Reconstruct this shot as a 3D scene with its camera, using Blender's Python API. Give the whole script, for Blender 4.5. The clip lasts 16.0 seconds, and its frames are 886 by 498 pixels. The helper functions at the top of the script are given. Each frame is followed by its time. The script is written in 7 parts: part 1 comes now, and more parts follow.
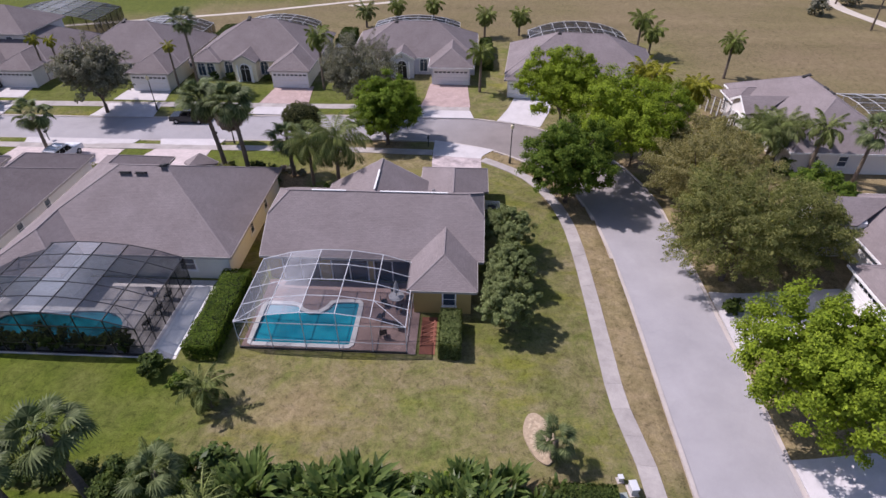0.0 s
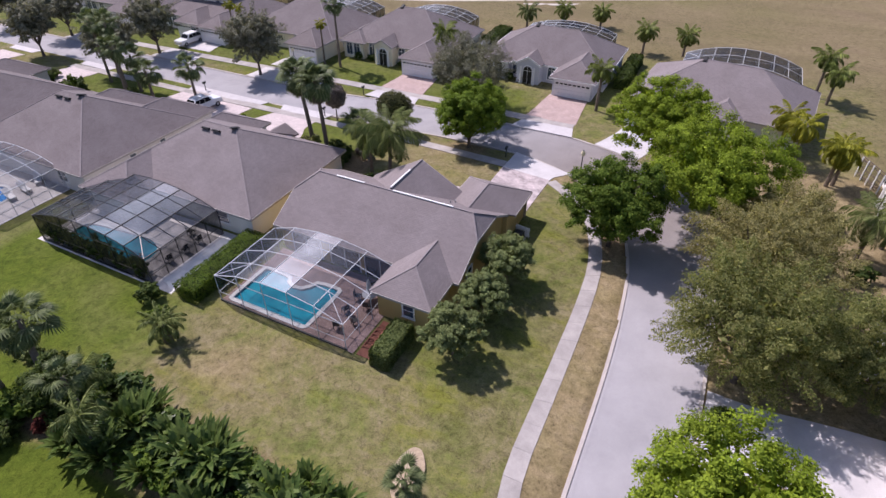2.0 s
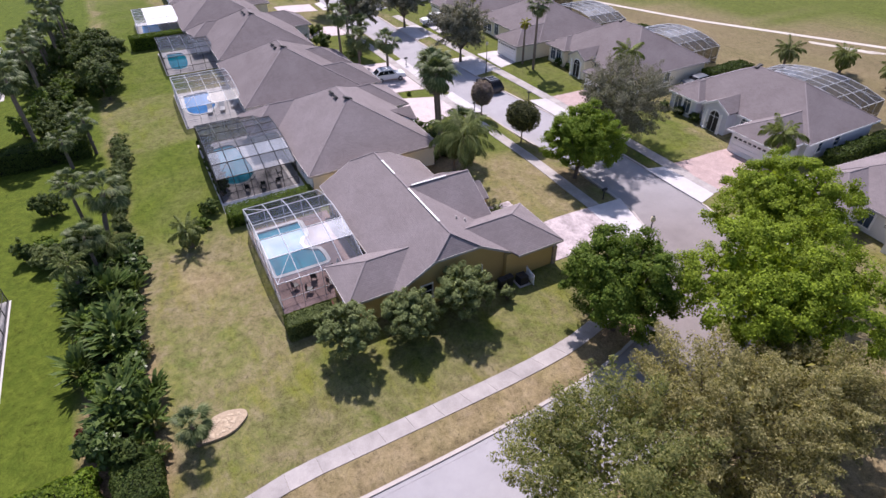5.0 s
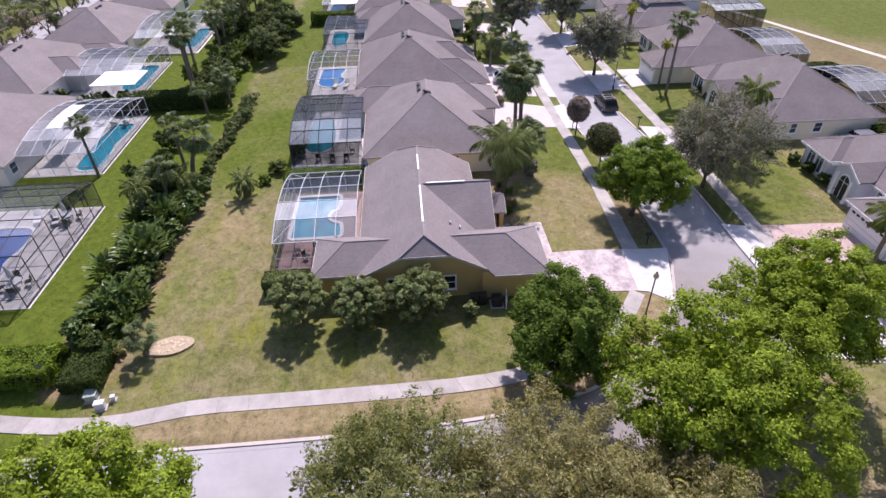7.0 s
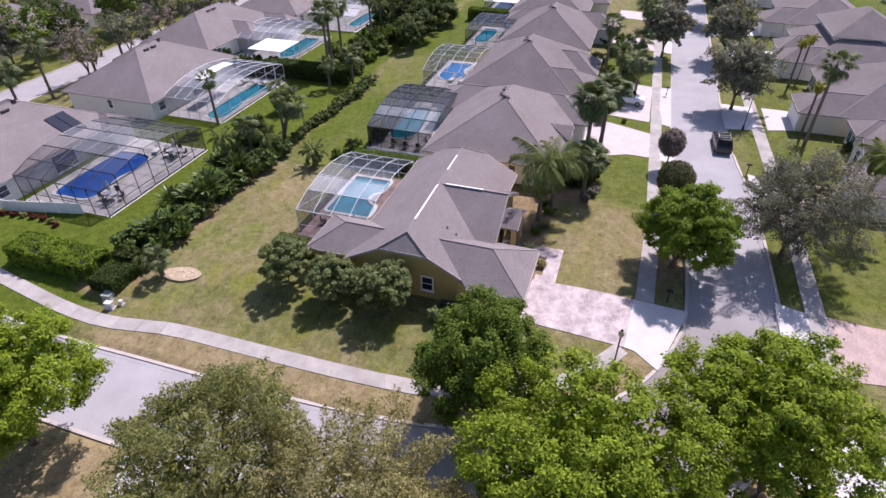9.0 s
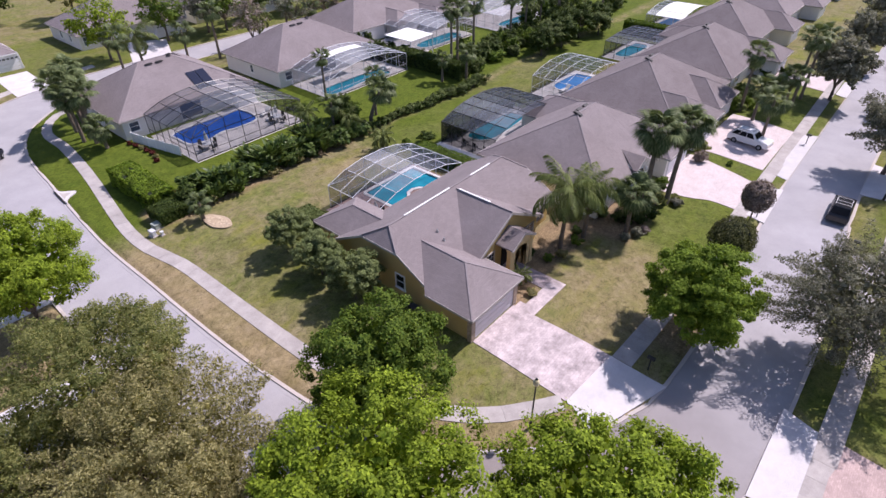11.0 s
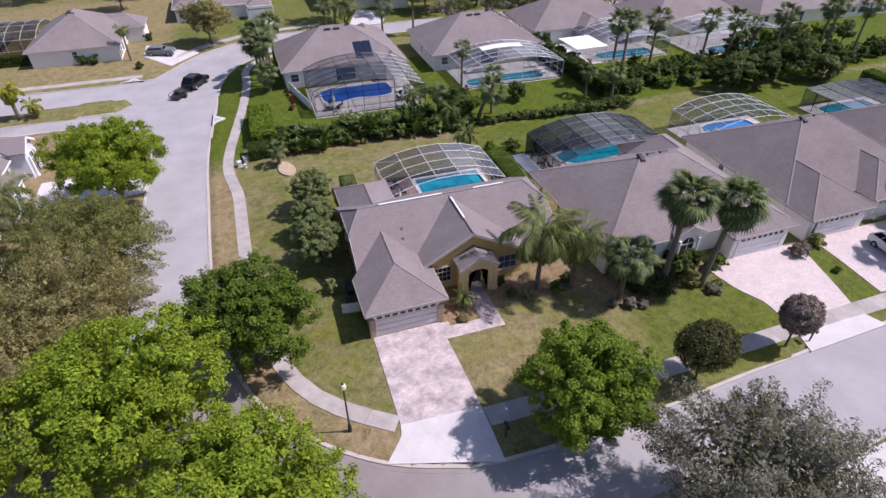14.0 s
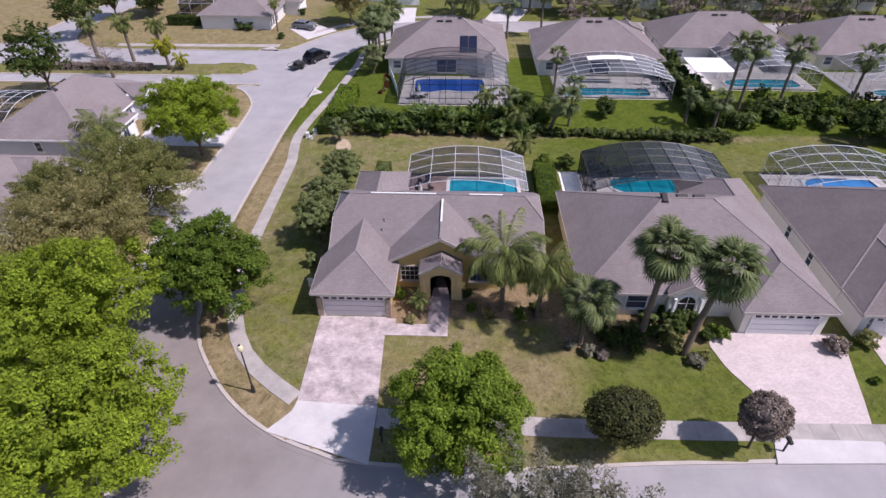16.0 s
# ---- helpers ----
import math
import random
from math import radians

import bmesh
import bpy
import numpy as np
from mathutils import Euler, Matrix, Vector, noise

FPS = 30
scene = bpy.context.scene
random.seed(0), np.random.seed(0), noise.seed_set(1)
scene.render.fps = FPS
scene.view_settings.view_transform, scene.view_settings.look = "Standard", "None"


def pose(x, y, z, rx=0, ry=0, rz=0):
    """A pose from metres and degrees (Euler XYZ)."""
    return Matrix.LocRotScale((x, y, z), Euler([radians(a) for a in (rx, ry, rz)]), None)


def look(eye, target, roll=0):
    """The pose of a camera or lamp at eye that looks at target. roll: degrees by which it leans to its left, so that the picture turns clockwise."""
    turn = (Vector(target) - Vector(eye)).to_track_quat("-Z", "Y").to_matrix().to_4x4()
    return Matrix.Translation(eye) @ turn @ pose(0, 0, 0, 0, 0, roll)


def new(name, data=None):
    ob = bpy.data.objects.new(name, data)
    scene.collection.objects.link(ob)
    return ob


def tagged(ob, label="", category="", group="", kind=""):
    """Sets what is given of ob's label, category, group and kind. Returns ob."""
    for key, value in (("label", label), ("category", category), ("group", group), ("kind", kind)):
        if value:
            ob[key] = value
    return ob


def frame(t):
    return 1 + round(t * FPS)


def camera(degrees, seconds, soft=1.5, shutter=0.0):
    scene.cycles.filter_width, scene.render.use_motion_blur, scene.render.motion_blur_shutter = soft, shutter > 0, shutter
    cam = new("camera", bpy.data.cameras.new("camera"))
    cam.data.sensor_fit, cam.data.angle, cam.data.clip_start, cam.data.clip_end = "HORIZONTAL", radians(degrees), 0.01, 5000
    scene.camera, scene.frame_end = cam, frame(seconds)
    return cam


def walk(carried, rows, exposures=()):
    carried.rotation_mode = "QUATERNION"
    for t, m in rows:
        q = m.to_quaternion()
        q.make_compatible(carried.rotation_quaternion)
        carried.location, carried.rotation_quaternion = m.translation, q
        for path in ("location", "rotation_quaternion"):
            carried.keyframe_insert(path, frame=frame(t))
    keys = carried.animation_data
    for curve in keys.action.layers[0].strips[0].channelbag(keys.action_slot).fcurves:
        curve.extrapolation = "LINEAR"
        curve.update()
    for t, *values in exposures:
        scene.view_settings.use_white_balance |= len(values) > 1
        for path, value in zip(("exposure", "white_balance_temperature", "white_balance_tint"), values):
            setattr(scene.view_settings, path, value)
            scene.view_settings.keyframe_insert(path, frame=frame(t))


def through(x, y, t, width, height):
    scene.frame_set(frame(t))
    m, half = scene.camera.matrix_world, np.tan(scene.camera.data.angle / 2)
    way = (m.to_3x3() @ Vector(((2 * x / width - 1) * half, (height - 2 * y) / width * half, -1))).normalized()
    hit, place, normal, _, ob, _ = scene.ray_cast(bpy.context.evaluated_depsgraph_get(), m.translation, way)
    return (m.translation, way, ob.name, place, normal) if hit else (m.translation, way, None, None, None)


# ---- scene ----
cam = camera(76.46, 16.0, 1.5)

PATH = [
    (0, (7.721, -40.452, 30.153), (7.36, -32.46, 24.153), 0.11),
    (0.5, (12, -39.483, 30.429), (10.729, -31.607, 24.399), 0.12),
    (1, (15.643, -38.31, 30.604), (13.577, -30.626, 24.548), 0.10),
    (1.5, (19.139, -36.828, 30.749), (16.331, -29.397, 24.676), 0.04),
    (2, (22.831, -34.874, 30.873), (19.273, -27.778, 24.791), -0.05),
    (2.5, (26.22, -32.54, 30.909), (21.928, -25.865, 24.824), -0.18),
    (3, (29.451, -29.847, 30.907), (24.489, -23.656, 24.82), -0.35),
    (3.5, (32.509, -26.809, 30.913), (26.899, -21.195, 24.829), -0.41),
    (4, (34.769, -24.018, 30.887), (28.674, -18.929, 24.808), -0.55),
    (4.5, (36.864, -20.707, 30.885), (30.291, -16.248, 24.809), -0.70),
    (5, (38.89, -16.837, 30.908), (31.856, -13.141, 24.838), -0.82),
    (5.5, (40.697, -12.677, 30.937), (33.275, -9.821, 24.874), -0.91),
    (6, (42.132, -8.493, 30.953), (34.43, -6.486, 24.899), -0.98),
    (6.5, (43.046, -4.554, 30.935), (35.173, -3.321, 24.893), -1.04),
    (7, (43.384, -0.825, 30.877), (35.421, -0.31, 24.85), -1.08),
    (7.5, (43.386, 3.304, 30.829), (35.403, 2.944, 24.817), -1.05),
    (8, (43.013, 6.976, 30.844), (35.097, 5.845, 24.839), -0.94),
    (8.5, (42.298, 10.891, 30.875), (34.538, 8.96, 24.87), -0.70),
    (9, (41.374, 14.169, 30.937), (33.796, 11.615, 24.933), -0.61),
    (9.5, (39.937, 17.41, 30.893), (32.606, 14.198, 24.898), -0.61),
    (10, (37.993, 20.756, 30.761), (31.006, 16.832, 24.779), -0.63),
    (10.5, (35.667, 24.082, 30.609), (29.109, 19.458, 24.64), -0.64),
    (11, (33.079, 27.262, 30.505), (27.005, 22.009, 24.547), -0.62),
    (11.5, (30.354, 30.171, 30.52), (24.766, 24.403, 24.562), -0.55),
    (12, (27.55, 32.717, 30.682), (22.425, 26.544, 24.713), -0.42),
    (12.5, (24.522, 34.945, 30.89), (19.934, 28.378, 24.905), -0.30),
    (13, (21.237, 36.937, 31.107), (17.29, 29.98, 25.106), -0.20),
    (13.5, (17.703, 38.645, 31.31), (14.464, 31.347, 25.291), -0.16),
    (14, (14.008, 39.994, 31.453), (11.459, 32.438, 25.419), -0.20),
    (14.5, (10.272, 40.985, 31.511), (8.429, 33.234, 25.468), -0.14),
    (15, (6.477, 41.601, 31.537), (5.328, 33.727, 25.48), -0.06),
    (15.5, (2.63, 41.874, 31.562), (2.183, 33.936, 25.497), -0.06),
    (16, (-1.484, 41.697, 31.529), (-1.201, 33.758, 25.454), -0.08),
]
walk(cam, [(t, look(eye, target, roll)) for t, eye, target, roll in PATH], [(0, 0.15, 6280, 23), (2, 0.3, 6280, 23), (4, 0.45, 6280, 23), (7, 0.63, 6280, 24), (9, 0.53, 6280, 24), (12.5, 0.41, 6280, 24), (14, 0.3, 6280, 23), (16, 0.22, 6280, 23)])

# ---- light and exposure ----
SUN_DIR = Vector((-0.71, 0.185, 1.0)).normalized()
world = bpy.data.worlds.new("world")
scene.world = world
world.use_nodes = True
sky = world.node_tree.nodes.new("ShaderNodeTexSky")
sky.sky_type = "NISHITA"
sky.sun_disc = False
sky.sun_elevation = math.asin(SUN_DIR.z)
sky.sun_rotation = math.atan2(SUN_DIR.x, SUN_DIR.y)
world.node_tree.links.new(sky.outputs[0], world.node_tree.nodes["Background"].inputs[0])
world.node_tree.nodes["Background"].inputs[1].default_value = 0.108
sun = new("sun", bpy.data.lights.new("sun", "SUN"))
sun.data.energy, sun.data.angle, sun.data.color = 4.35, radians(0.6), (1.0, 0.95, 0.9)
sun.rotation_euler = SUN_DIR.to_track_quat("Z", "Y").to_euler()

# ---- materials ----


class Nodes:
    """Small wrapper to write node materials tersely."""

    def __init__(self, name, rough=0.8, metal=0.0, spec=0.3):
        self.mat = bpy.data.materials.new(name)
        self.mat.use_nodes = True
        self.tree = self.mat.node_tree
        self.bsdf = self.tree.nodes["Principled BSDF"]
        self.bsdf.inputs["Roughness"].default_value = rough
        self.bsdf.inputs["Metallic"].default_value = metal
        self.bsdf.inputs["Specular IOR Level"].default_value = spec

    def node(self, kind, **values):
        n = self.tree.nodes.new(kind)
        for key, value in values.items():
            n.inputs[key.replace("_", " ")].default_value = value
        return n

    def link(self, a, b):
        self.tree.links.new(a, b)

    def coords(self, uv=False):
        c = self.tree.nodes.new("ShaderNodeTexCoord") if not uv else self.tree.nodes.new("ShaderNodeUVMap")
        return c.outputs["UV"] if uv else c.outputs["Object"]

    def world_coords(self):
        return self.tree.nodes.new("ShaderNodeNewGeometry").outputs["Position"]

    def noise(self, vec, scale, detail=4.0, rough=0.6, dist=0.0):
        n = self.node("ShaderNodeTexNoise", Scale=scale, Detail=detail, Roughness=rough, Distortion=dist)
        self.link(vec, n.inputs["Vector"])
        return n.outputs["Fac"]

    def ramp(self, fac, stops):
        r = self.tree.nodes.new("ShaderNodeValToRGB")
        e = r.color_ramp.elements
        while len(e) < len(stops):
            e.new(0.5)
        for k, (p, c) in enumerate(stops):
            e[k].position = p
            e[k].color = (*c, 1) if not isinstance(c, float) else (c, c, c, 1)
        self.link(fac, r.inputs["Fac"])
        return r.outputs["Color"]

    def mix(self, fac, a, b, mode="MIX"):
        m = self.tree.nodes.new("ShaderNodeMix")
        m.data_type, m.blend_type = "RGBA", mode
        for socket, v in ((m.inputs["Factor"], fac), (m.inputs[6], a), (m.inputs[7], b)):
            if isinstance(v, (int, float)):
                socket.default_value = v
            elif isinstance(v, tuple):
                socket.default_value = (*v, 1)
            else:
                self.link(v, socket)
        return m.outputs[2]

    def bump(self, height, strength=0.3, dist=0.02):
        b = self.node("ShaderNodeBump", Strength=strength, Distance=dist)
        self.link(height, b.inputs["Height"])
        self.link(b.outputs["Normal"], self.bsdf.inputs["Normal"])

    def color(self, c):
        if isinstance(c, tuple):
            self.bsdf.inputs["Base Color"].default_value = (*c, 1)
        else:
            self.link(c, self.bsdf.inputs["Base Color"])
        return self

    def random(self):
        return self.tree.nodes.new("ShaderNodeObjectInfo").outputs["Random"]

    def island(self):
        return self.tree.nodes.new("ShaderNodeNewGeometry").outputs["Random Per Island"]


def scaled(c, k):
    return tuple(min(1.0, v * k) for v in c)


def plain(name, c, rough=0.7, metal=0.0, vary=0.12, scale=3.0, bump=0.1, spec=0.3):
    n = Nodes(name, rough, metal, spec)
    p = n.world_coords()
    a = n.ramp(n.noise(p, scale), [(0.3, scaled(c, 1 - vary)), (0.7, scaled(c, 1 + vary))])
    n.color(n.mix(0.25, a, n.ramp(n.noise(p, scale * 14), [(0.3, scaled(c, 1 - 2 * vary)), (0.7, scaled(c, 1 + 2 * vary))])))
    if bump:
        n.bump(n.noise(p, scale * 12), bump)
    return n.mat


def shingles(name, c):
    n = Nodes(name, 0.9, 0, 0.2)
    uv = n.coords(uv=True)
    b = n.node("ShaderNodeTexBrick", Scale=1.0, Mortar_Size=0.01, Mortar_Smooth=0.5, Bias=0.0, Brick_Width=0.32, Row_Height=0.15)
    b.inputs["Color1"].default_value = (*scaled(c, 0.93), 1)
    b.inputs["Color2"].default_value = (*scaled(c, 1.07), 1)
    b.inputs["Mortar"].default_value = (*scaled(c, 0.62), 1)
    n.link(uv, b.inputs["Vector"])
    p = n.world_coords()
    big = n.ramp(n.noise(p, 0.35, 5), [(0.3, scaled((1, 0.98, 0.97), 0.82)), (0.7, (1.0, 1.0, 1.0))])
    fine = n.ramp(n.noise(p, 6, 4, 0.7), [(0.25, 0.9), (0.75, 1.08)])
    n.color(n.mix(1.0, n.mix(1.0, b.outputs["Color"], big, "MULTIPLY"), fine, "MULTIPLY"))
    n.bump(b.outputs["Fac"], -0.6, 0.02)
    return n.mat


def stucco(name, c):
    n = Nodes(name, 0.92, 0, 0.15)
    p = n.world_coords()
    a = n.ramp(n.noise(p, 0.5, 6), [(0.25, scaled(c, 0.88)), (0.75, scaled(c, 1.06))])
    n.color(n.mix(0.35, a, n.ramp(n.noise(p, 20, 3), [(0.3, scaled(c, 0.8)), (0.7, scaled(c, 1.15))])))
    n.bump(n.noise(p, 40, 3), 0.3, 0.01)
    return n.mat


def leafy(name, dark, light, rough=0.55, through=0.34):
    n = Nodes(name, rough + 0.12, 0, 0.15)
    r = n.ramp(n.island(), [(0.0, dark), (0.55, tuple((a + b) / 2 for a, b in zip(dark, light))), (1.0, light)])
    p = n.world_coords()
    c = n.mix(1.0, r, n.ramp(n.noise(p, 0.55, 3), [(0.3, 0.72), (0.7, 1.18)]), "MULTIPLY")
    n.color(c)
    t = n.node("ShaderNodeBsdfTranslucent")
    n.link(n.mix(1.0, c, (1.0, 1.0, 0.55), "MULTIPLY"), t.inputs["Color"])
    m = n.node("ShaderNodeMixShader")
    m.inputs[0].default_value = through
    n.link(n.bsdf.outputs[0], m.inputs[1])
    n.link(t.outputs[0], m.inputs[2])
    n.link(m.outputs[0], n.tree.nodes["Material Output"].inputs[0])
    return n.mat


def screen(name, c, cover, gloss, rough=0.36, metal=0.0):
    """Woven insect screen: part open, its threads glinting in a band across the weave."""
    n = Nodes(name, rough, metal, gloss)
    n.color(c)
    if metal:
        along = n.node("ShaderNodeCombineXYZ")
        along.inputs[1].default_value = 1.0
        n.bsdf.inputs["Anisotropic"].default_value = 0.85
        n.link(along.outputs[0], n.bsdf.inputs["Tangent"])
    t = n.node("ShaderNodeBsdfTransparent")
    m = n.node("ShaderNodeMixShader")
    p = n.world_coords()
    n.link(n.ramp(n.noise(p, 0.6, 3), [(0.3, cover * 0.75), (0.7, cover * 1.25)]), m.inputs[0])
    n.link(t.outputs[0], m.inputs[1])
    n.link(n.bsdf.outputs[0], m.inputs[2])
    n.link(m.outputs[0], n.tree.nodes["Material Output"].inputs[0])
    return n.mat


def ground_cover():
    """Lawn in three states, bare golf rough, bark mulch and sand, by the sheet's own cover layers."""
    n = Nodes("lawn", 0.95, 0, 0.1)
    p = n.world_coords()

    def layer(name):
        a = n.tree.nodes.new("ShaderNodeAttribute")
        a.attribute_name = name
        return a.outputs["Fac"]

    wide, mid, fine = n.noise(p, 0.17, 8, 0.75, 0.6), n.noise(p, 0.75, 8, 0.75, 0.3), n.noise(p, 6, 6, 0.8)
    tuft = n.ramp(n.noise(p, 1.7, 9, 0.92, 0.7), [(0.37, 0.42), (0.48, 0.96), (0.6, 1.24)])
    speck = n.ramp(n.noise(p, 4.2, 4, 0.7, 0.4), [(0.3, 0.5), (0.42, 1.0)])
    tuft = n.mix(1.0, tuft, speck, "MULTIPLY")
    grain = n.mix(1.0, n.ramp(n.noise(p, 11, 6, 0.9), [(0.3, 0.58), (0.7, 1.3)]), tuft, "MULTIPLY")
    green = n.ramp(mid, [(0.3, (0.087, 0.113, 0.029)), (0.5, (0.152, 0.163, 0.046)), (0.7, (0.193, 0.188, 0.06))])
    straw = n.ramp(mid, [(0.3, (0.13, 0.122, 0.046)), (0.5, (0.197, 0.17, 0.084)), (0.72, (0.27, 0.224, 0.142))])
    lawn = n.mix(n.ramp(wide, [(0.39, 0.0), (0.55, 1.0)]), green, straw)
    streak = n.tree.nodes.new("ShaderNodeMapping")
    streak.inputs["Scale"].default_value = (0.16, 0.42, 1.0)
    streak.inputs["Location"].default_value = (3.7, 1.9, 0)
    n.link(p, streak.inputs["Vector"])
    lawn = n.mix(n.ramp(n.noise(streak.outputs["Vector"], 1.0, 6, 0.65), [(0.52, 0.0), (0.66, 0.6)]), lawn, (0.17, 0.175, 0.02))
    lush = n.ramp(mid, [(0.25, (0.052, 0.083, 0.009)), (0.75, (0.118, 0.147, 0.019))])
    dry = n.ramp(mid, [(0.25, (0.18, 0.135, 0.072)), (0.5, (0.275, 0.208, 0.12)), (0.75, (0.34, 0.268, 0.17))])
    mulch = n.ramp(fine, [(0.3, (0.1, 0.07, 0.045)), (0.7, (0.4, 0.285, 0.17))])
    rough_grass = n.mix(n.ramp(n.noise(p, 0.03, 6, 0.7), [(0.35, 0.0), (0.65, 1.0)]), n.ramp(mid, [(0.25, (0.145, 0.125, 0.058)), (0.75, (0.195, 0.165, 0.082))]), n.ramp(mid, [(0.25, (0.185, 0.14, 0.082)), (0.75, (0.25, 0.195, 0.118))]))
    stretch = n.tree.nodes.new("ShaderNodeMapping")
    stretch.inputs["Scale"].default_value = (0.018, 0.12, 1.0)
    stretch.inputs["Rotation"].default_value = (0, 0, 0.35)
    n.link(p, stretch.inputs["Vector"])
    mown = n.ramp(n.noise(stretch.outputs["Vector"], 1.0, 6, 0.6), [(0.35, 0.88), (0.65, 1.08)])
    rough_grass = n.mix(1.0, rough_grass, mown, "MULTIPLY")
    c = n.mix(layer("lush"), lawn, lush)
    c = n.mix(layer("dry"), c, dry)
    c = n.mix(layer("rough_grass"), c, rough_grass)
    c = n.mix(layer("mulch"), c, mulch)
    n.color(n.mix(1.0, c, grain, "MULTIPLY"))
    n.bump(fine, 0.6, 0.05)
    return n.mat


def paving(name, c, width, row, joint, joint_k=0.6, blot=0.25):
    n = Nodes(name, 0.88, 0, 0.2)
    p = n.world_coords()
    b = n.node("ShaderNodeTexBrick", Scale=1.0, Mortar_Size=joint, Mortar_Smooth=0.2, Bias=0.0, Brick_Width=width, Row_Height=row)
    b.inputs["Color1"].default_value = (*scaled(c, 0.9), 1)
    b.inputs["Color2"].default_value = (*scaled(c, 1.1), 1)
    b.inputs["Mortar"].default_value = (*scaled(c, joint_k), 1)
    n.link(p, b.inputs["Vector"])
    stain = n.ramp(n.noise(p, 0.8, 6, 0.7), [(0.3, 1 - blot), (0.7, 1.0 + blot * 0.4)])
    n.color(n.mix(1.0, n.mix(1.0, b.outputs["Color"], stain, "MULTIPLY"), n.ramp(n.noise(p, 18, 4), [(0.3, 0.88), (0.7, 1.1)]), "MULTIPLY"))
    n.bump(b.outputs["Fac"], -0.3, 0.01)
    return n.mat


def concrete(name, c, blot=0.2):
    n = Nodes(name, 0.9, 0, 0.2)
    p = n.world_coords()
    a = n.ramp(n.noise(p, 0.7, 7, 0.7), [(0.25, scaled(c, 1 - blot)), (0.75, scaled(c, 1 + blot * 0.5))])
    o = n.ramp(n.random(), [(0.0, 0.93), (1.0, 1.06)])
    a = n.mix(1.0, a, o, "MULTIPLY")
    n.color(n.mix(1.0, a, n.ramp(n.noise(p, 25, 4), [(0.3, 0.86), (0.7, 1.12)]), "MULTIPLY"))
    n.bump(n.noise(p, 30, 4), 0.2, 0.01)
    return n.mat


def asphalt():
    n = Nodes("asphalt", 0.9, 0, 0.25)
    p = n.world_coords()
    a = n.ramp(n.noise(p, 0.25, 7, 0.7), [(0.3, (0.292, 0.28, 0.293)), (0.7, (0.38, 0.363, 0.38))])
    # browner, darker asphalt round (17, 20), fading out between 7 and 19 m
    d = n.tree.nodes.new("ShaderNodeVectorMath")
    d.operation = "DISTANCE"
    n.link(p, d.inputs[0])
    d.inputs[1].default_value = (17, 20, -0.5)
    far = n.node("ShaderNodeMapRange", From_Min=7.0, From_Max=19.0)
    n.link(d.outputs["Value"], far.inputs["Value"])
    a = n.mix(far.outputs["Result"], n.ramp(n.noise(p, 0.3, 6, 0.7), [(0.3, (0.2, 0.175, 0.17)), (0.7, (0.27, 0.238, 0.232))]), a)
    n.color(n.mix(1.0, a, n.ramp(n.noise(p, 40, 4, 0.8), [(0.25, 0.8), (0.75, 1.18)]), "MULTIPLY"))
    n.bump(n.noise(p, 60, 3), 0.25, 0.01)
    return n.mat


def water():
    n = Nodes("pool_water", 0.05, 0, 0.5)
    p = n.world_coords()
    n.color(n.ramp(n.noise(p, 0.6, 3), [(0.3, (0.0, 0.22, 0.34)), (0.7, (0.012, 0.36, 0.48))]))
    n.bump(n.noise(p, 3.5, 3), 0.15, 0.03)
    return n.mat


def glass_dark(name, c=(0.02, 0.025, 0.03)):
    n = Nodes(name, 0.08, 0, 0.6)
    n.color(c)
    return n.mat


